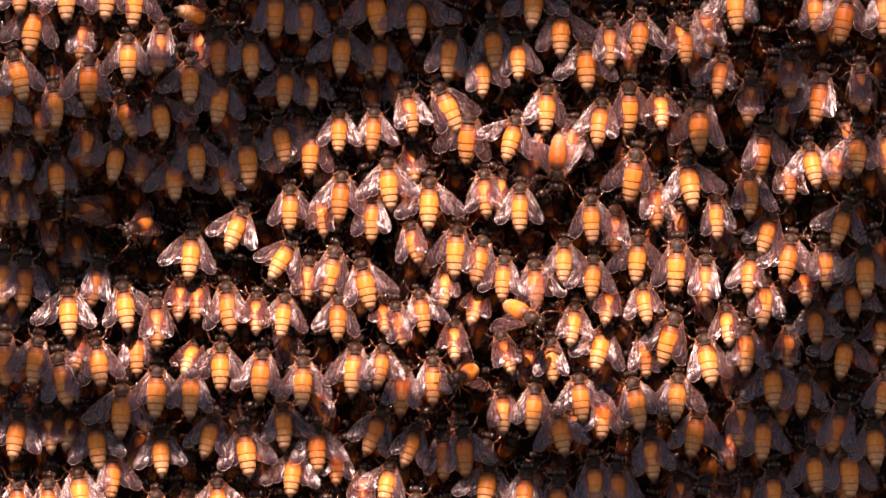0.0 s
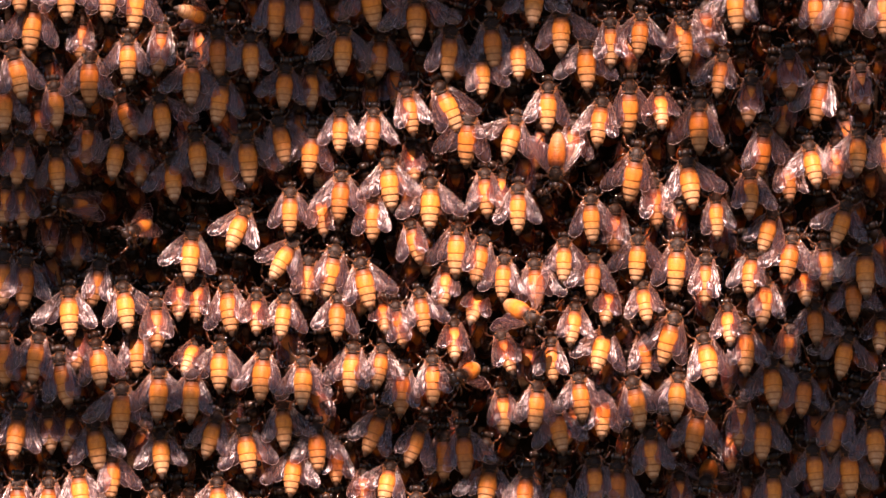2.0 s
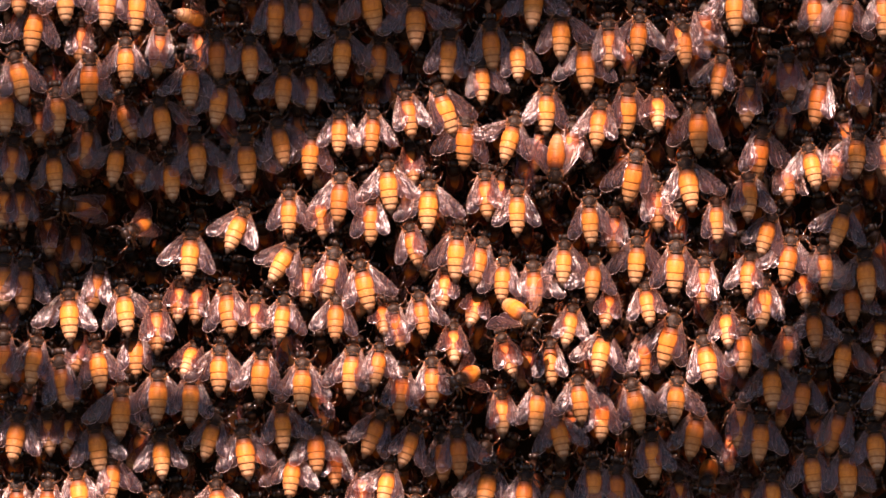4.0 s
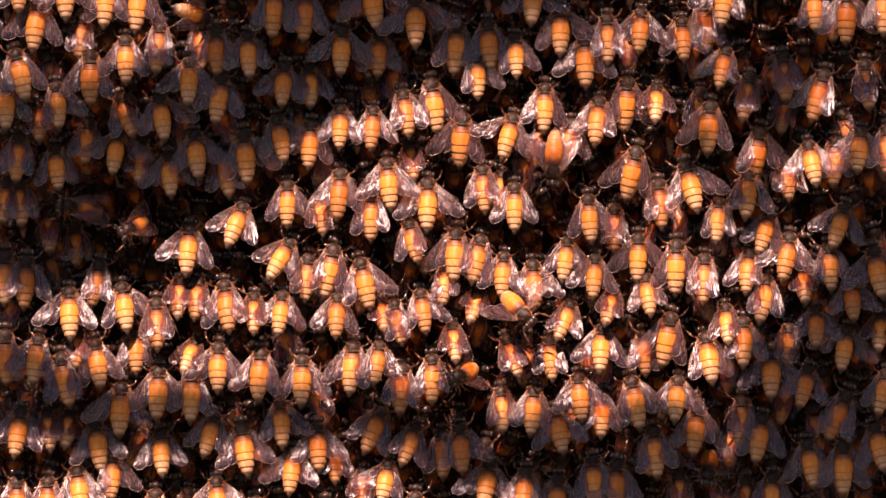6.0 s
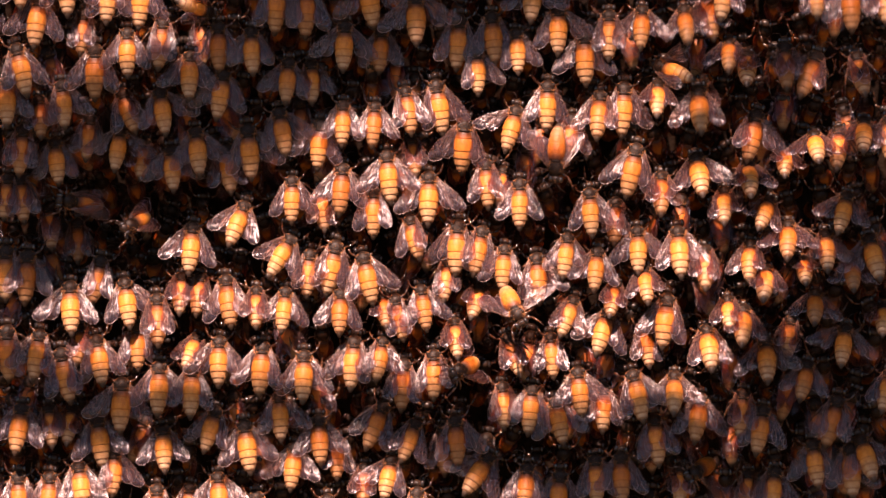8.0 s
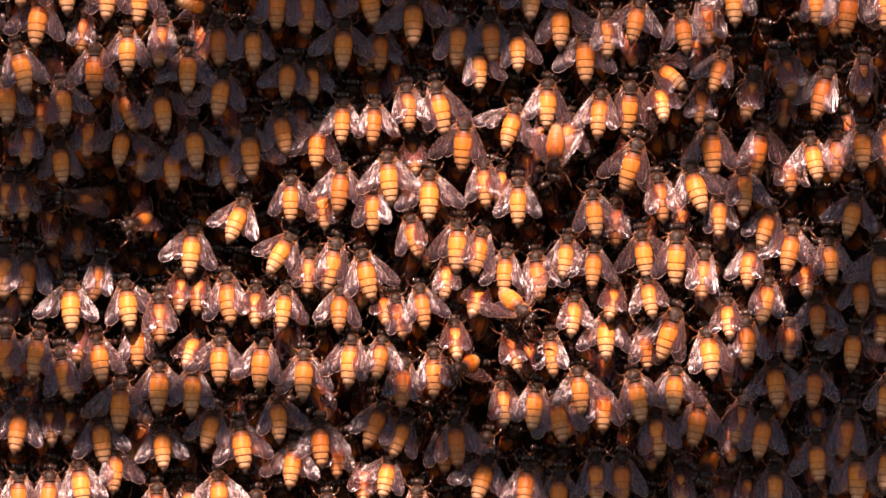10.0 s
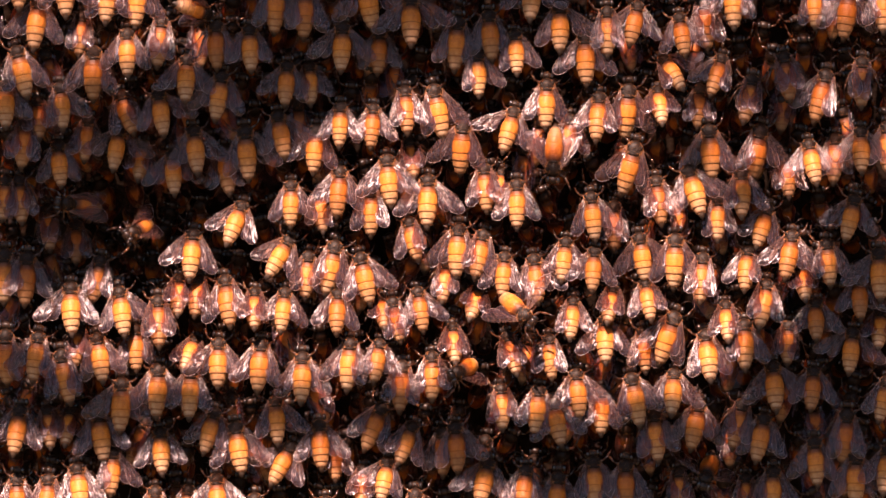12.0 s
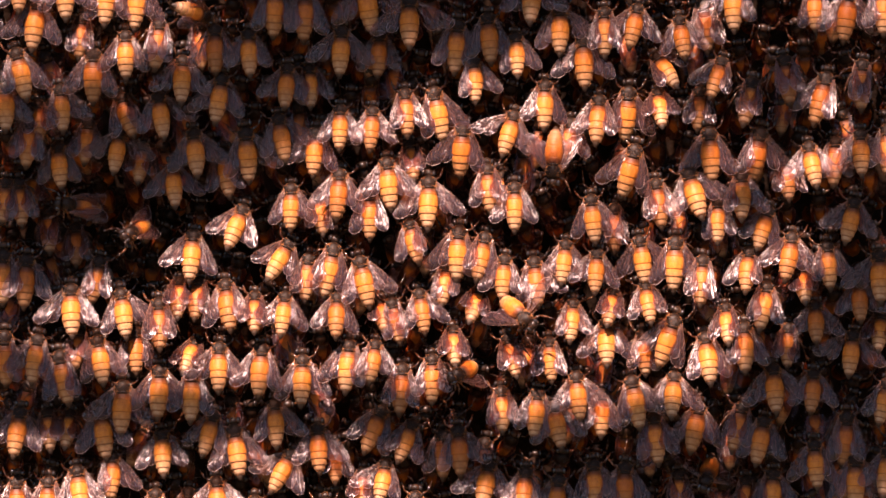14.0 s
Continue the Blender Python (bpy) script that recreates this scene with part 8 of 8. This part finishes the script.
    crawl(bee_188, [(0, -66.5, -48.4, 15), (2, -66.0, -48.6, 15), (2.5, -66.2, -48.6, 15), (3, -66.0, -48.4, 15), (5.5, -66.0, -48.6, 15), (6, -66.2, -48.6, 15), (7, -66.0, -48.6, 15), (7.5, -65.7, -48.4, 15), (8, -66.5, -48.4, 15), (10.5, -66.5, -48.4, 15), (11, -66.5, -48.6, 15), (12, -66.2, -48.4, 15), (13, -66.5, -48.4, 15), (13.5, -66.5, -48.6, 15), (14, -66.5, -48.4, 15)])
    crawl(bee_192, [(0, -96.0, -59.9, -1), (0.5, -96.0, -60.4, -1), (1, -96.2, -60.4, -1), (2, -96.0, -60.1, -1), (2.5, -96.2, -60.1, -1), (5.5, -95.5, -60.4, -1), (6, -95.7, -60.6, -1), (7.5, -95.5, -60.4, -1), (8, -95.7, -60.6, -1), (10.5, -95.4, -60.1, -1), (11.5, -96.0, -60.4, -1), (12, -95.7, -60.1, -1), (12.5, -96.2, -60.4, -1), (13, -96.2, -60.6, -1), (13.5, -94.2, -60.6, -1), (14, -95.7, -60.4, -1)])
    crawl(bee_196, [(0, -52.5, -30.0, 4), (0.5, -52.2, -29.8, 4), (1, -52.5, -29.8, 4), (1.5, -52.5, -30.3, 4), (2, -52.2, -30.2, 4), (2.5, -51.7, -29.3, 4), (3, -52.0, -29.0, 4), (5.5, -52.5, -30.5, 4), (6, -52.7, -30.5, 4), (7.5, -52.5, -30.5, 4), (8, -52.7, -30.0, 4), (10.5, -52.7, -29.0, 4), (11, -52.7, -29.3, 4), (11.5, -52.5, -28.7, 4), (12, -52.7, -28.7, 4), (12.5, -52.5, -29.0, 4), (13.5, -52.7, -29.3, 4), (14, -52.5, -29.3, 4)])
    crawl(bee_198, [(0, -25.7, -28.5, 4), (2.5, -26.2, -28.5, 4), (3, -26.0, -28.5, 4), (6.5, -26.0, -28.5, 4), (7, -26.0, -28.8, 4), (8, -26.2, -28.3, 4), (10.5, -27.0, -28.0, 4), (13, -26.7, -28.5, 4), (13.5, -27.5, -27.6, 4), (14, -27.2, -28.1, 4)])
    crawl(bee_199, [(0, -17.6, -28.6, 8), (1, -18.1, -28.6, 8), (1.5, -18.1, -29.3, 8), (2, -17.9, -28.8, 8), (3, -18.1, -27.8, 8), (6.5, -18.4, -28.3, 8), (7, -18.4, -28.6, 8), (8, -18.1, -28.3, 8), (10.5, -18.3, -28.3, 8), (11, -18.6, -28.3, 8), (11.5, -18.4, -28.3, 8), (13, -18.6, -28.5, 8), (13.5, -19.9, -27.8, 8), (14, -19.6, -27.8, 8)])
    crawl(bee_202, [(0, -46.8, -45.2, -0), (1, -47.0, -45.4, -0), (2, -46.8, -45.2, -0), (2.5, -47.0, -45.2, -0), (3, -46.8, -45.2, -0), (5.5, -47.0, -45.2, -0), (7, -47.3, -44.9, -0), (7.5, -47.0, -44.7, -0), (8, -48.0, -44.4, -0), (11, -48.5, -45.4, -0), (11.5, -48.3, -45.2, -0), (13, -49.0, -44.9, -0), (14, -48.8, -45.2, -0)])
    crawl(bee_203, [(0, -57.9, -52.0, -7), (1, -58.1, -52.2, -7), (2, -57.7, -52.2, -7), (6, -58.2, -52.2, -7), (6.5, -58.2, -51.7, -7), (7.5, -57.9, -52.0, -7), (8, -57.9, -52.7, -7), (10.5, -59.9, -52.5, -7), (11, -60.2, -52.7, -7), (11.5, -59.9, -52.5, -7), (14, -60.4, -52.7, -7)])
    crawl(bee_204, [(0, -37.0, -51.6, -2), (5.5, -37.0, -51.6, -2), (6, -36.5, -51.8, -2), (6.5, -36.5, -52.3, -2), (7.5, -36.5, -52.0, -2), (8, -36.5, -51.1, -2), (11, -36.0, -52.6, -2), (12, -35.8, -52.0, -2), (12.5, -36.3, -52.3, -2), (13, -36.3, -52.5, -2), (14, -36.3, -52.3, -2)])
    crawl(bee_205, [(0, -43.3, -59.1, 2), (11.5, -43.8, -58.7, 3), (12, -44.3, -58.2, 24), (14, -44.3, -59.7, 24)])
    crawl(bee_208, [(0, -7.9, -51.5, 23), (0.5, -9.6, -52.2, 23), (1, -7.4, -52.5, 23), (1.5, -6.4, -51.7, 23), (2, -6.7, -51.4, 23), (2.5, -8.4, -52.9, 23), (3, -8.6, -51.7, 23), (5.5, -7.4, -50.9, 23), (6, -8.1, -51.7, 23), (6.5, -7.9, -51.7, 23), (7, -8.1, -51.9, 23), (7.5, -7.9, -51.9, 23), (8, -8.6, -51.9, 23), (10.5, -11.4, -50.9, 23), (11, -10.6, -51.2, 23), (11.5, -10.6, -50.7, 23), (12, -9.1, -52.2, 23), (12.5, -8.6, -50.7, 23), (13, -8.6, -50.2, 23), (13.5, -8.9, -51.2, 23), (14, -9.1, -50.9, 23)])
    crawl(bee_209, [(0, -15.6, -62.6, 8), (5.5, -15.6, -62.6, 8), (6, -15.9, -62.6, 8), (7, -15.6, -62.9, 8), (8, -15.6, -62.6, 8), (10.5, -16.1, -62.6, 8), (11.5, -15.9, -62.1, 8), (12, -16.1, -62.6, 8), (13, -16.6, -62.6, 8), (14, -16.6, -62.4, 8)])
    crawl(bee_215, [(0, 5.5, -52.6, -6), (2.5, 5.5, -52.6, -6), (3, 5.0, -52.1, -6), (5.5, 3.8, -52.3, -6), (6, 4.8, -52.1, -6), (6.5, 5.0, -51.6, -6), (7, 5.0, -51.8, -6), (7.5, 4.5, -50.6, -6), (8, 3.0, -51.1, -6), (10.5, 3.0, -52.3, -6), (11, 3.5, -52.8, -6), (11.5, 3.3, -52.6, -6), (12, 3.5, -52.6, -6), (13, 4.8, -51.8, -6), (13.5, 4.5, -52.8, -6), (14, 4.3, -52.8, -6)])
    crawl(bee_216, [(0, 4.2, -36.5, -117), (0.5, 4.7, -36.0, -117), (1, 3.9, -36.2, -117), (1.5, 4.4, -36.0, -117), (2.5, 4.7, -36.7, -117), (3, 4.9, -36.7, -117), (5.5, 4.7, -36.7, -117), (6, 4.4, -36.7, -117), (7, 4.7, -36.7, -117), (7.5, 4.9, -36.5, -117), (8, 4.2, -36.2, -117), (14, 4.2, -36.2, -117)])
    crawl(bee_217, [(0, 16.6, -24.9, -16), (3.2, 16.6, -24.9, -16), (5.5, 18.5, -26.1, -18), (6, 18.5, -26.3, -18), (6.5, 18.5, -26.3, -18), (7, 18.7, -27.1, -18), (7.5, 18.2, -27.3, -18), (10.3, 18.7, -26.2, -13), (14, 18.7, -26.2, -13)])
    crawl(bee_218, [(0, 30.9, -26.7, -2), (5.5, 30.9, -26.7, -2), (7.5, 30.7, -26.2, -2), (8, 30.7, -27.0, -2), (14, 30.7, -27.0, -2)])
    crawl(bee_219, [(0, 46.6, -23.1, 18), (3.2, 46.9, -23.7, 18), (5.3, 46.3, -23.5, 7), (7.7, 45.9, -23.7, 7), (7.9, 47.2, -20.1, 20), (8.2, 47.1, -20.1, 20), (10.3, 46.8, -21.6, 3), (14, 47.3, -21.7, 3)])
    crawl(bee_220, [(0, 58.0, -25.0, -1), (4.91, 58.0, -25.0, -1), (5.04, 57.8, -24.0, -4, 11), (5.34, 58.0, -25.0, -1), (7.73, 58.0, -25.0, -1), (7.86, 58.2, -23.8, -5, 13), (8.16, 58.0, -25.0, -1), (14, 58.0, -25.0, -1)])
    crawl(bee_221, [(0, 39.1, -37.2, -2), (5.5, 39.1, -37.2, -2), (6, 39.1, -37.5, -2), (6.5, 39.1, -37.2, -2), (7, 38.8, -37.5, -2), (7.5, 38.6, -37.2, -2), (14, 38.6, -37.2, -2)])
    crawl(bee_222, [(0, 54.7, -38.6, -13), (4.88, 54.7, -38.6, -13), (5.01, 54.5, -37.7, -18, 10), (5.31, 54.7, -38.6, -13), (7.69, 54.7, -38.6, -13), (7.82, 54.6, -37.4, -19, 13), (8.12, 54.7, -38.6, -13), (14, 54.7, -38.6, -13)])
    crawl(bee_223, [(0, 26.4, -40.1, 6), (1, 26.4, -40.6, 6), (1.5, 26.9, -39.9, 6), (2.5, 27.2, -39.6, 6), (5.5, 27.9, -40.9, 6), (6, 26.4, -41.3, 6), (6.5, 26.4, -40.9, 6), (7, 26.2, -41.1, 6), (7.5, 27.4, -41.1, 6), (8, 25.2, -42.1, 6), (10.5, 26.9, -41.6, 6), (11.5, 27.9, -41.9, 6), (12, 27.7, -41.9, 6), (12.5, 27.9, -41.9, 6), (13, 27.2, -41.1, 6), (13.5, 27.4, -41.9, 6), (14, 27.4, -42.1, 6)])
    crawl(bee_225, [(0, 46.0, -42.4, -1), (4.87, 46.0, -42.4, -1), (5, 46.1, -41.9, 1, 5), (5.3, 46.0, -42.4, -1), (7.72, 46.0, -42.4, -1), (7.85, 46.2, -41.9, 1, 5), (8.15, 46.0, -42.4, -1), (14, 46.0, -42.4, -1)])
    crawl(bee_226, [(0, 32.9, -47.3, -7), (0.5, 32.9, -47.3, -7), (1, 32.2, -47.3, -7), (1.5, 32.2, -46.5, -7), (2.5, 32.7, -47.5, -7), (3, 32.9, -47.8, -7), (5.5, 32.9, -47.8, -7), (6, 32.7, -47.3, -7), (6.5, 32.9, -47.3, -7), (7, 33.2, -47.8, -7), (7.5, 32.2, -47.8, -7), (8, 32.2, -45.8, -7), (14, 32.2, -45.8, -7)])
    crawl(bee_227, [(0, 13.1, -62.9, 5), (3.2, 13.3, -63.1, 5), (5.3, 13.3, -62.9, 5), (7.7, 12.7, -63.2, 9), (7.9, 12.4, -61.8, 29), (8.2, 12.2, -61.8, 30), (10.3, 12.4, -63.1, 11), (14, 13.2, -63.0, 7)])
    crawl(bee_230, [(0, 43.4, -61.6, -4), (4.83, 43.4, -61.6, -4), (4.96, 43.5, -61.3, -3, 4), (5.26, 43.4, -61.6, -4), (6, 43.4, -61.6, -4), (6.5, 43.8, -61.4, -4), (7, 44.1, -62.1, -4), (7.5, 43.6, -62.7, -4), (7.67, 43.6, -62.7, -4), (7.8, 43.7, -62.2, -4, 5), (8.1, 43.6, -62.7, -4), (14, 43.6, -62.7, -4)])
    crawl(bee_231, [(0, 50.2, -62.8, 3), (4.84, 50.2, -62.8, 3), (4.97, 50.5, -61.7, 7, 11), (5.27, 50.2, -62.8, 3), (6, 50.2, -62.8, 3), (6.5, 51.5, -63.0, 3), (7, 51.7, -64.0, 3), (7.5, 52.0, -64.0, 3), (7.7, 51.5, -63.2, 3), (7.83, 51.5, -61.8, -0, 10), (8.13, 50.8, -62.0, 3), (10.5, 51.8, -62.5, 3), (11, 52.5, -62.8, 3), (11.5, 53.0, -63.8, 3), (12.5, 53.0, -63.5, 3), (13.5, 52.5, -63.5, 3), (14, 52.7, -63.5, 3)])
    crawl(bee_232, [(0, 59.7, -53.2, -5), (3.2, 59.7, -53.2, -5), (4.81, 60.8, -53.4, -5), (4.94, 60.5, -52.3, -1, 12), (5.24, 61.1, -53.5, -5), (5.5, 61.3, -53.5, -5), (6, 61.0, -53.0, -5), (6.5, 60.3, -52.5, -5), (7.66, 60.5, -51.4, -6), (7.79, 61.0, -50.2, -7, 13), (8.09, 60.6, -51.1, -6), (10.3, 61.1, -49.1, -6), (14, 61.1, -49.1, -6)])
    crawl(bee_233, [(0, 74.5, 45.5, 1), (5.05, 74.5, 45.5, 1), (5.18, 74.6, 47.5, 8, 22), (5.48, 74.5, 45.5, 1), (7.89, 74.5, 45.5, 1), (8.02, 75.0, 47.0, -3, 17), (8.32, 74.5, 45.5, 1), (14, 74.5, 45.5, 1)])
    crawl(bee_252, [(0, 44.5, 91.4, 4), (5.15, 44.5, 91.4, 4), (5.28, 44.6, 91.7, 4, 3), (5.58, 44.5, 91.4, 4), (8.01, 44.5, 91.4, 4), (8.14, 44.5, 91.7, 3, 4), (8.44, 44.5, 91.4, 4), (14, 44.5, 91.4, 4)])
    crawl(bee_253, [(0, 52.6, 90.6, -6), (5.13, 52.6, 90.6, -6), (5.26, 52.9, 91.4, -4, 9), (5.56, 52.6, 90.6, -6), (8.02, 52.6, 90.6, -6), (8.15, 52.9, 91.3, -10, 8), (8.45, 52.6, 90.6, -6), (14, 52.6, 90.6, -6)])
    crawl(bee_254, [(0, 61.2, 90.5, 4), (5.12, 61.2, 90.5, 4), (5.25, 61.4, 91.6, 0, 13), (5.55, 61.2, 90.5, 4), (8, 61.2, 90.5, 4), (8.13, 61.0, 92.0, 3, 17), (8.43, 61.2, 90.5, 4), (14, 61.2, 90.5, 4)])
    crawl(bee_255, [(0, 72.8, 93.5, 5), (5.1, 72.8, 93.5, 5), (5.23, 73.3, 95.5, -5, 22), (5.53, 72.8, 93.5, 5), (8.02, 72.8, 93.5, 5), (8.15, 72.1, 95.4, 9, 22), (8.45, 72.8, 93.5, 5), (14, 72.8, 93.5, 5)])
    crawl(bee_256, [(0, 83.1, 91.2, -2), (5.13, 83.1, 91.2, -2), (5.26, 82.9, 93.0, -11, 20), (5.56, 83.1, 91.2, -2), (8, 83.1, 91.2, -2), (8.13, 83.1, 92.8, -5, 17), (8.43, 83.1, 91.2, -2), (14, 83.1, 91.2, -2)])
    crawl(bee_257, [(0, 90.9, 93.9, 1), (5.12, 90.9, 93.9, 1), (5.25, 90.9, 95.3, 2, 16), (5.55, 90.9, 93.9, 1), (7.95, 90.9, 93.9, 1), (8.08, 91.5, 96.1, 0, 24), (8.38, 90.9, 93.9, 1), (14, 90.9, 93.9, 1)])
    crawl(bee_258, [(0, 102.4, 94.2, 2), (5.15, 102.4, 94.2, 2), (5.28, 103.0, 95.6, 1, 15), (5.58, 102.4, 94.2, 2), (7.96, 102.4, 94.2, 2), (8.09, 102.5, 95.7, 0, 17), (8.39, 102.4, 94.2, 2), (14, 102.4, 94.2, 2)])
    crawl(bee_259, [(0, 112.3, 92.5, 6), (5.1, 112.3, 92.5, 6), (5.23, 112.2, 94.4, 15, 21), (5.53, 112.3, 92.5, 6), (8, 112.3, 92.5, 6), (8.13, 111.7, 94.1, 11, 17), (8.43, 112.3, 92.5, 6), (14, 112.3, 92.5, 6)])
    crawl(bee_260, [(0, 122.1, 90.5, 7), (5.11, 122.1, 90.5, 7), (5.24, 122.3, 92.9, 7, 26), (5.54, 122.1, 90.5, 7), (7.99, 122.1, 90.5, 7), (8.12, 121.7, 92.5, 6, 22), (8.42, 122.1, 90.5, 7), (14, 122.1, 90.5, 7)])
    crawl(bee_261, [(0, 130.7, 90.4, 6), (5.12, 130.7, 90.4, 6), (5.25, 130.0, 92.8, -6, 26), (5.55, 130.7, 90.4, 6), (8, 130.7, 90.4, 6), (8.13, 131.2, 92.4, 12, 22), (8.43, 130.7, 90.4, 6), (14, 130.7, 90.4, 6)])
    crawl(bee_280, [(0, 43.7, 104.4, 2), (5.14, 43.7, 104.4, 2), (5.27, 43.9, 104.8, 2, 5), (5.57, 43.7, 104.4, 2), (7.99, 43.7, 104.4, 2), (8.12, 43.7, 104.8, 3, 4), (8.42, 43.7, 104.4, 2), (14, 43.7, 104.4, 2)])
    crawl(bee_281, [(0, 54.2, 104.7, 5), (5.12, 54.2, 104.7, 5), (5.25, 54.2, 105.5, 10, 9), (5.55, 54.2, 104.7, 5), (8.03, 54.2, 104.7, 5), (8.16, 53.8, 105.8, 6, 12), (8.46, 54.2, 104.7, 5), (14, 54.2, 104.7, 5)])
    crawl(bee_282, [(0, 63.1, 105.3, -6), (5.17, 63.1, 105.3, -6), (5.3, 63.1, 107.2, 2, 21), (5.6, 63.1, 105.3, -6), (8.02, 63.1, 105.3, -6), (8.15, 62.5, 107.3, -15, 21), (8.45, 63.1, 105.3, -6), (14, 63.1, 105.3, -6)])
    crawl(bee_283, [(0, 73.7, 107.0, -3), (5.18, 73.7, 107.0, -3), (5.31, 73.7, 108.4, -7, 16), (5.61, 73.7, 107.0, -3), (8.04, 73.7, 107.0, -3), (8.17, 74.0, 109.3, -5, 26), (8.47, 73.7, 107.0, -3), (14, 73.7, 107.0, -3)])
    crawl(bee_284, [(0, 82.3, 103.6, -7), (5.12, 82.3, 103.6, -7), (5.25, 81.7, 105.3, -8, 18), (5.55, 82.3, 103.6, -7), (8.03, 82.3, 103.6, -7), (8.16, 82.3, 105.9, -15, 24), (8.46, 82.3, 103.6, -7), (14, 82.3, 103.6, -7)])
    crawl(bee_285, [(0, 92.4, 103.9, -6), (5.16, 92.4, 103.9, -6), (5.29, 92.5, 105.7, -13, 19), (5.59, 92.4, 103.9, -6), (8, 92.4, 103.9, -6), (8.13, 91.4, 106.2, -6, 25), (8.43, 92.4, 103.9, -6), (14, 92.4, 103.9, -6)])
    crawl(bee_286, [(0, 102.5, 104.7, 1), (5.16, 102.5, 104.7, 1), (5.29, 101.9, 106.4, 4, 18), (5.59, 102.5, 104.7, 1), (8, 102.5, 104.7, 1), (8.13, 102.6, 107.0, -3, 25), (8.43, 102.5, 104.7, 1), (14, 102.5, 104.7, 1)])
    crawl(bee_287, [(0, 112.9, 107.1, 2), (5.17, 112.9, 107.1, 2), (5.3, 112.3, 108.8, -4, 18), (5.6, 112.9, 107.1, 2), (8.02, 112.9, 107.1, 2), (8.15, 112.1, 109.0, 9, 21), (8.45, 112.9, 107.1, 2), (14, 112.9, 107.1, 2)])
    crawl(bee_288, [(0, 122.4, 104.6, -5), (5.19, 122.4, 104.6, -5), (5.32, 122.4, 106.2, -1, 18), (5.62, 122.4, 104.6, -5), (8.01, 122.4, 104.6, -5), (8.14, 122.6, 106.5, -14, 21), (8.44, 122.4, 104.6, -5), (14, 122.4, 104.6, -5)])
    crawl(bee_289, [(0, 132.9, 107.6, 4), (5.19, 132.9, 107.6, 4), (5.32, 133.2, 109.2, -4, 18), (5.62, 132.9, 107.6, 4), (7.98, 132.9, 107.6, 4), (8.11, 133.1, 109.0, 9, 15), (8.41, 132.9, 107.6, 4), (14, 132.9, 107.6, 4)])
    crawl(bee_290, [(0, 68.5, 66.5, -4), (7.3, 68.5, 65.7, -4), (7.6, 63.3, 53.8, -57), (7.8, 62.6, 52.1, -68), (8.2, 62.4, 51.7, -67), (10.3, 62.0, 51.3, -50), (11, 62.3, 51.7, -51), (11.5, 63.5, 53.3, -37), (12, 64.1, 54.2, -32), (12.5, 65.2, 55.0, -26), (13, 64.6, 55.2, -20), (14, 62.1, 55.6, -34)])


motions()
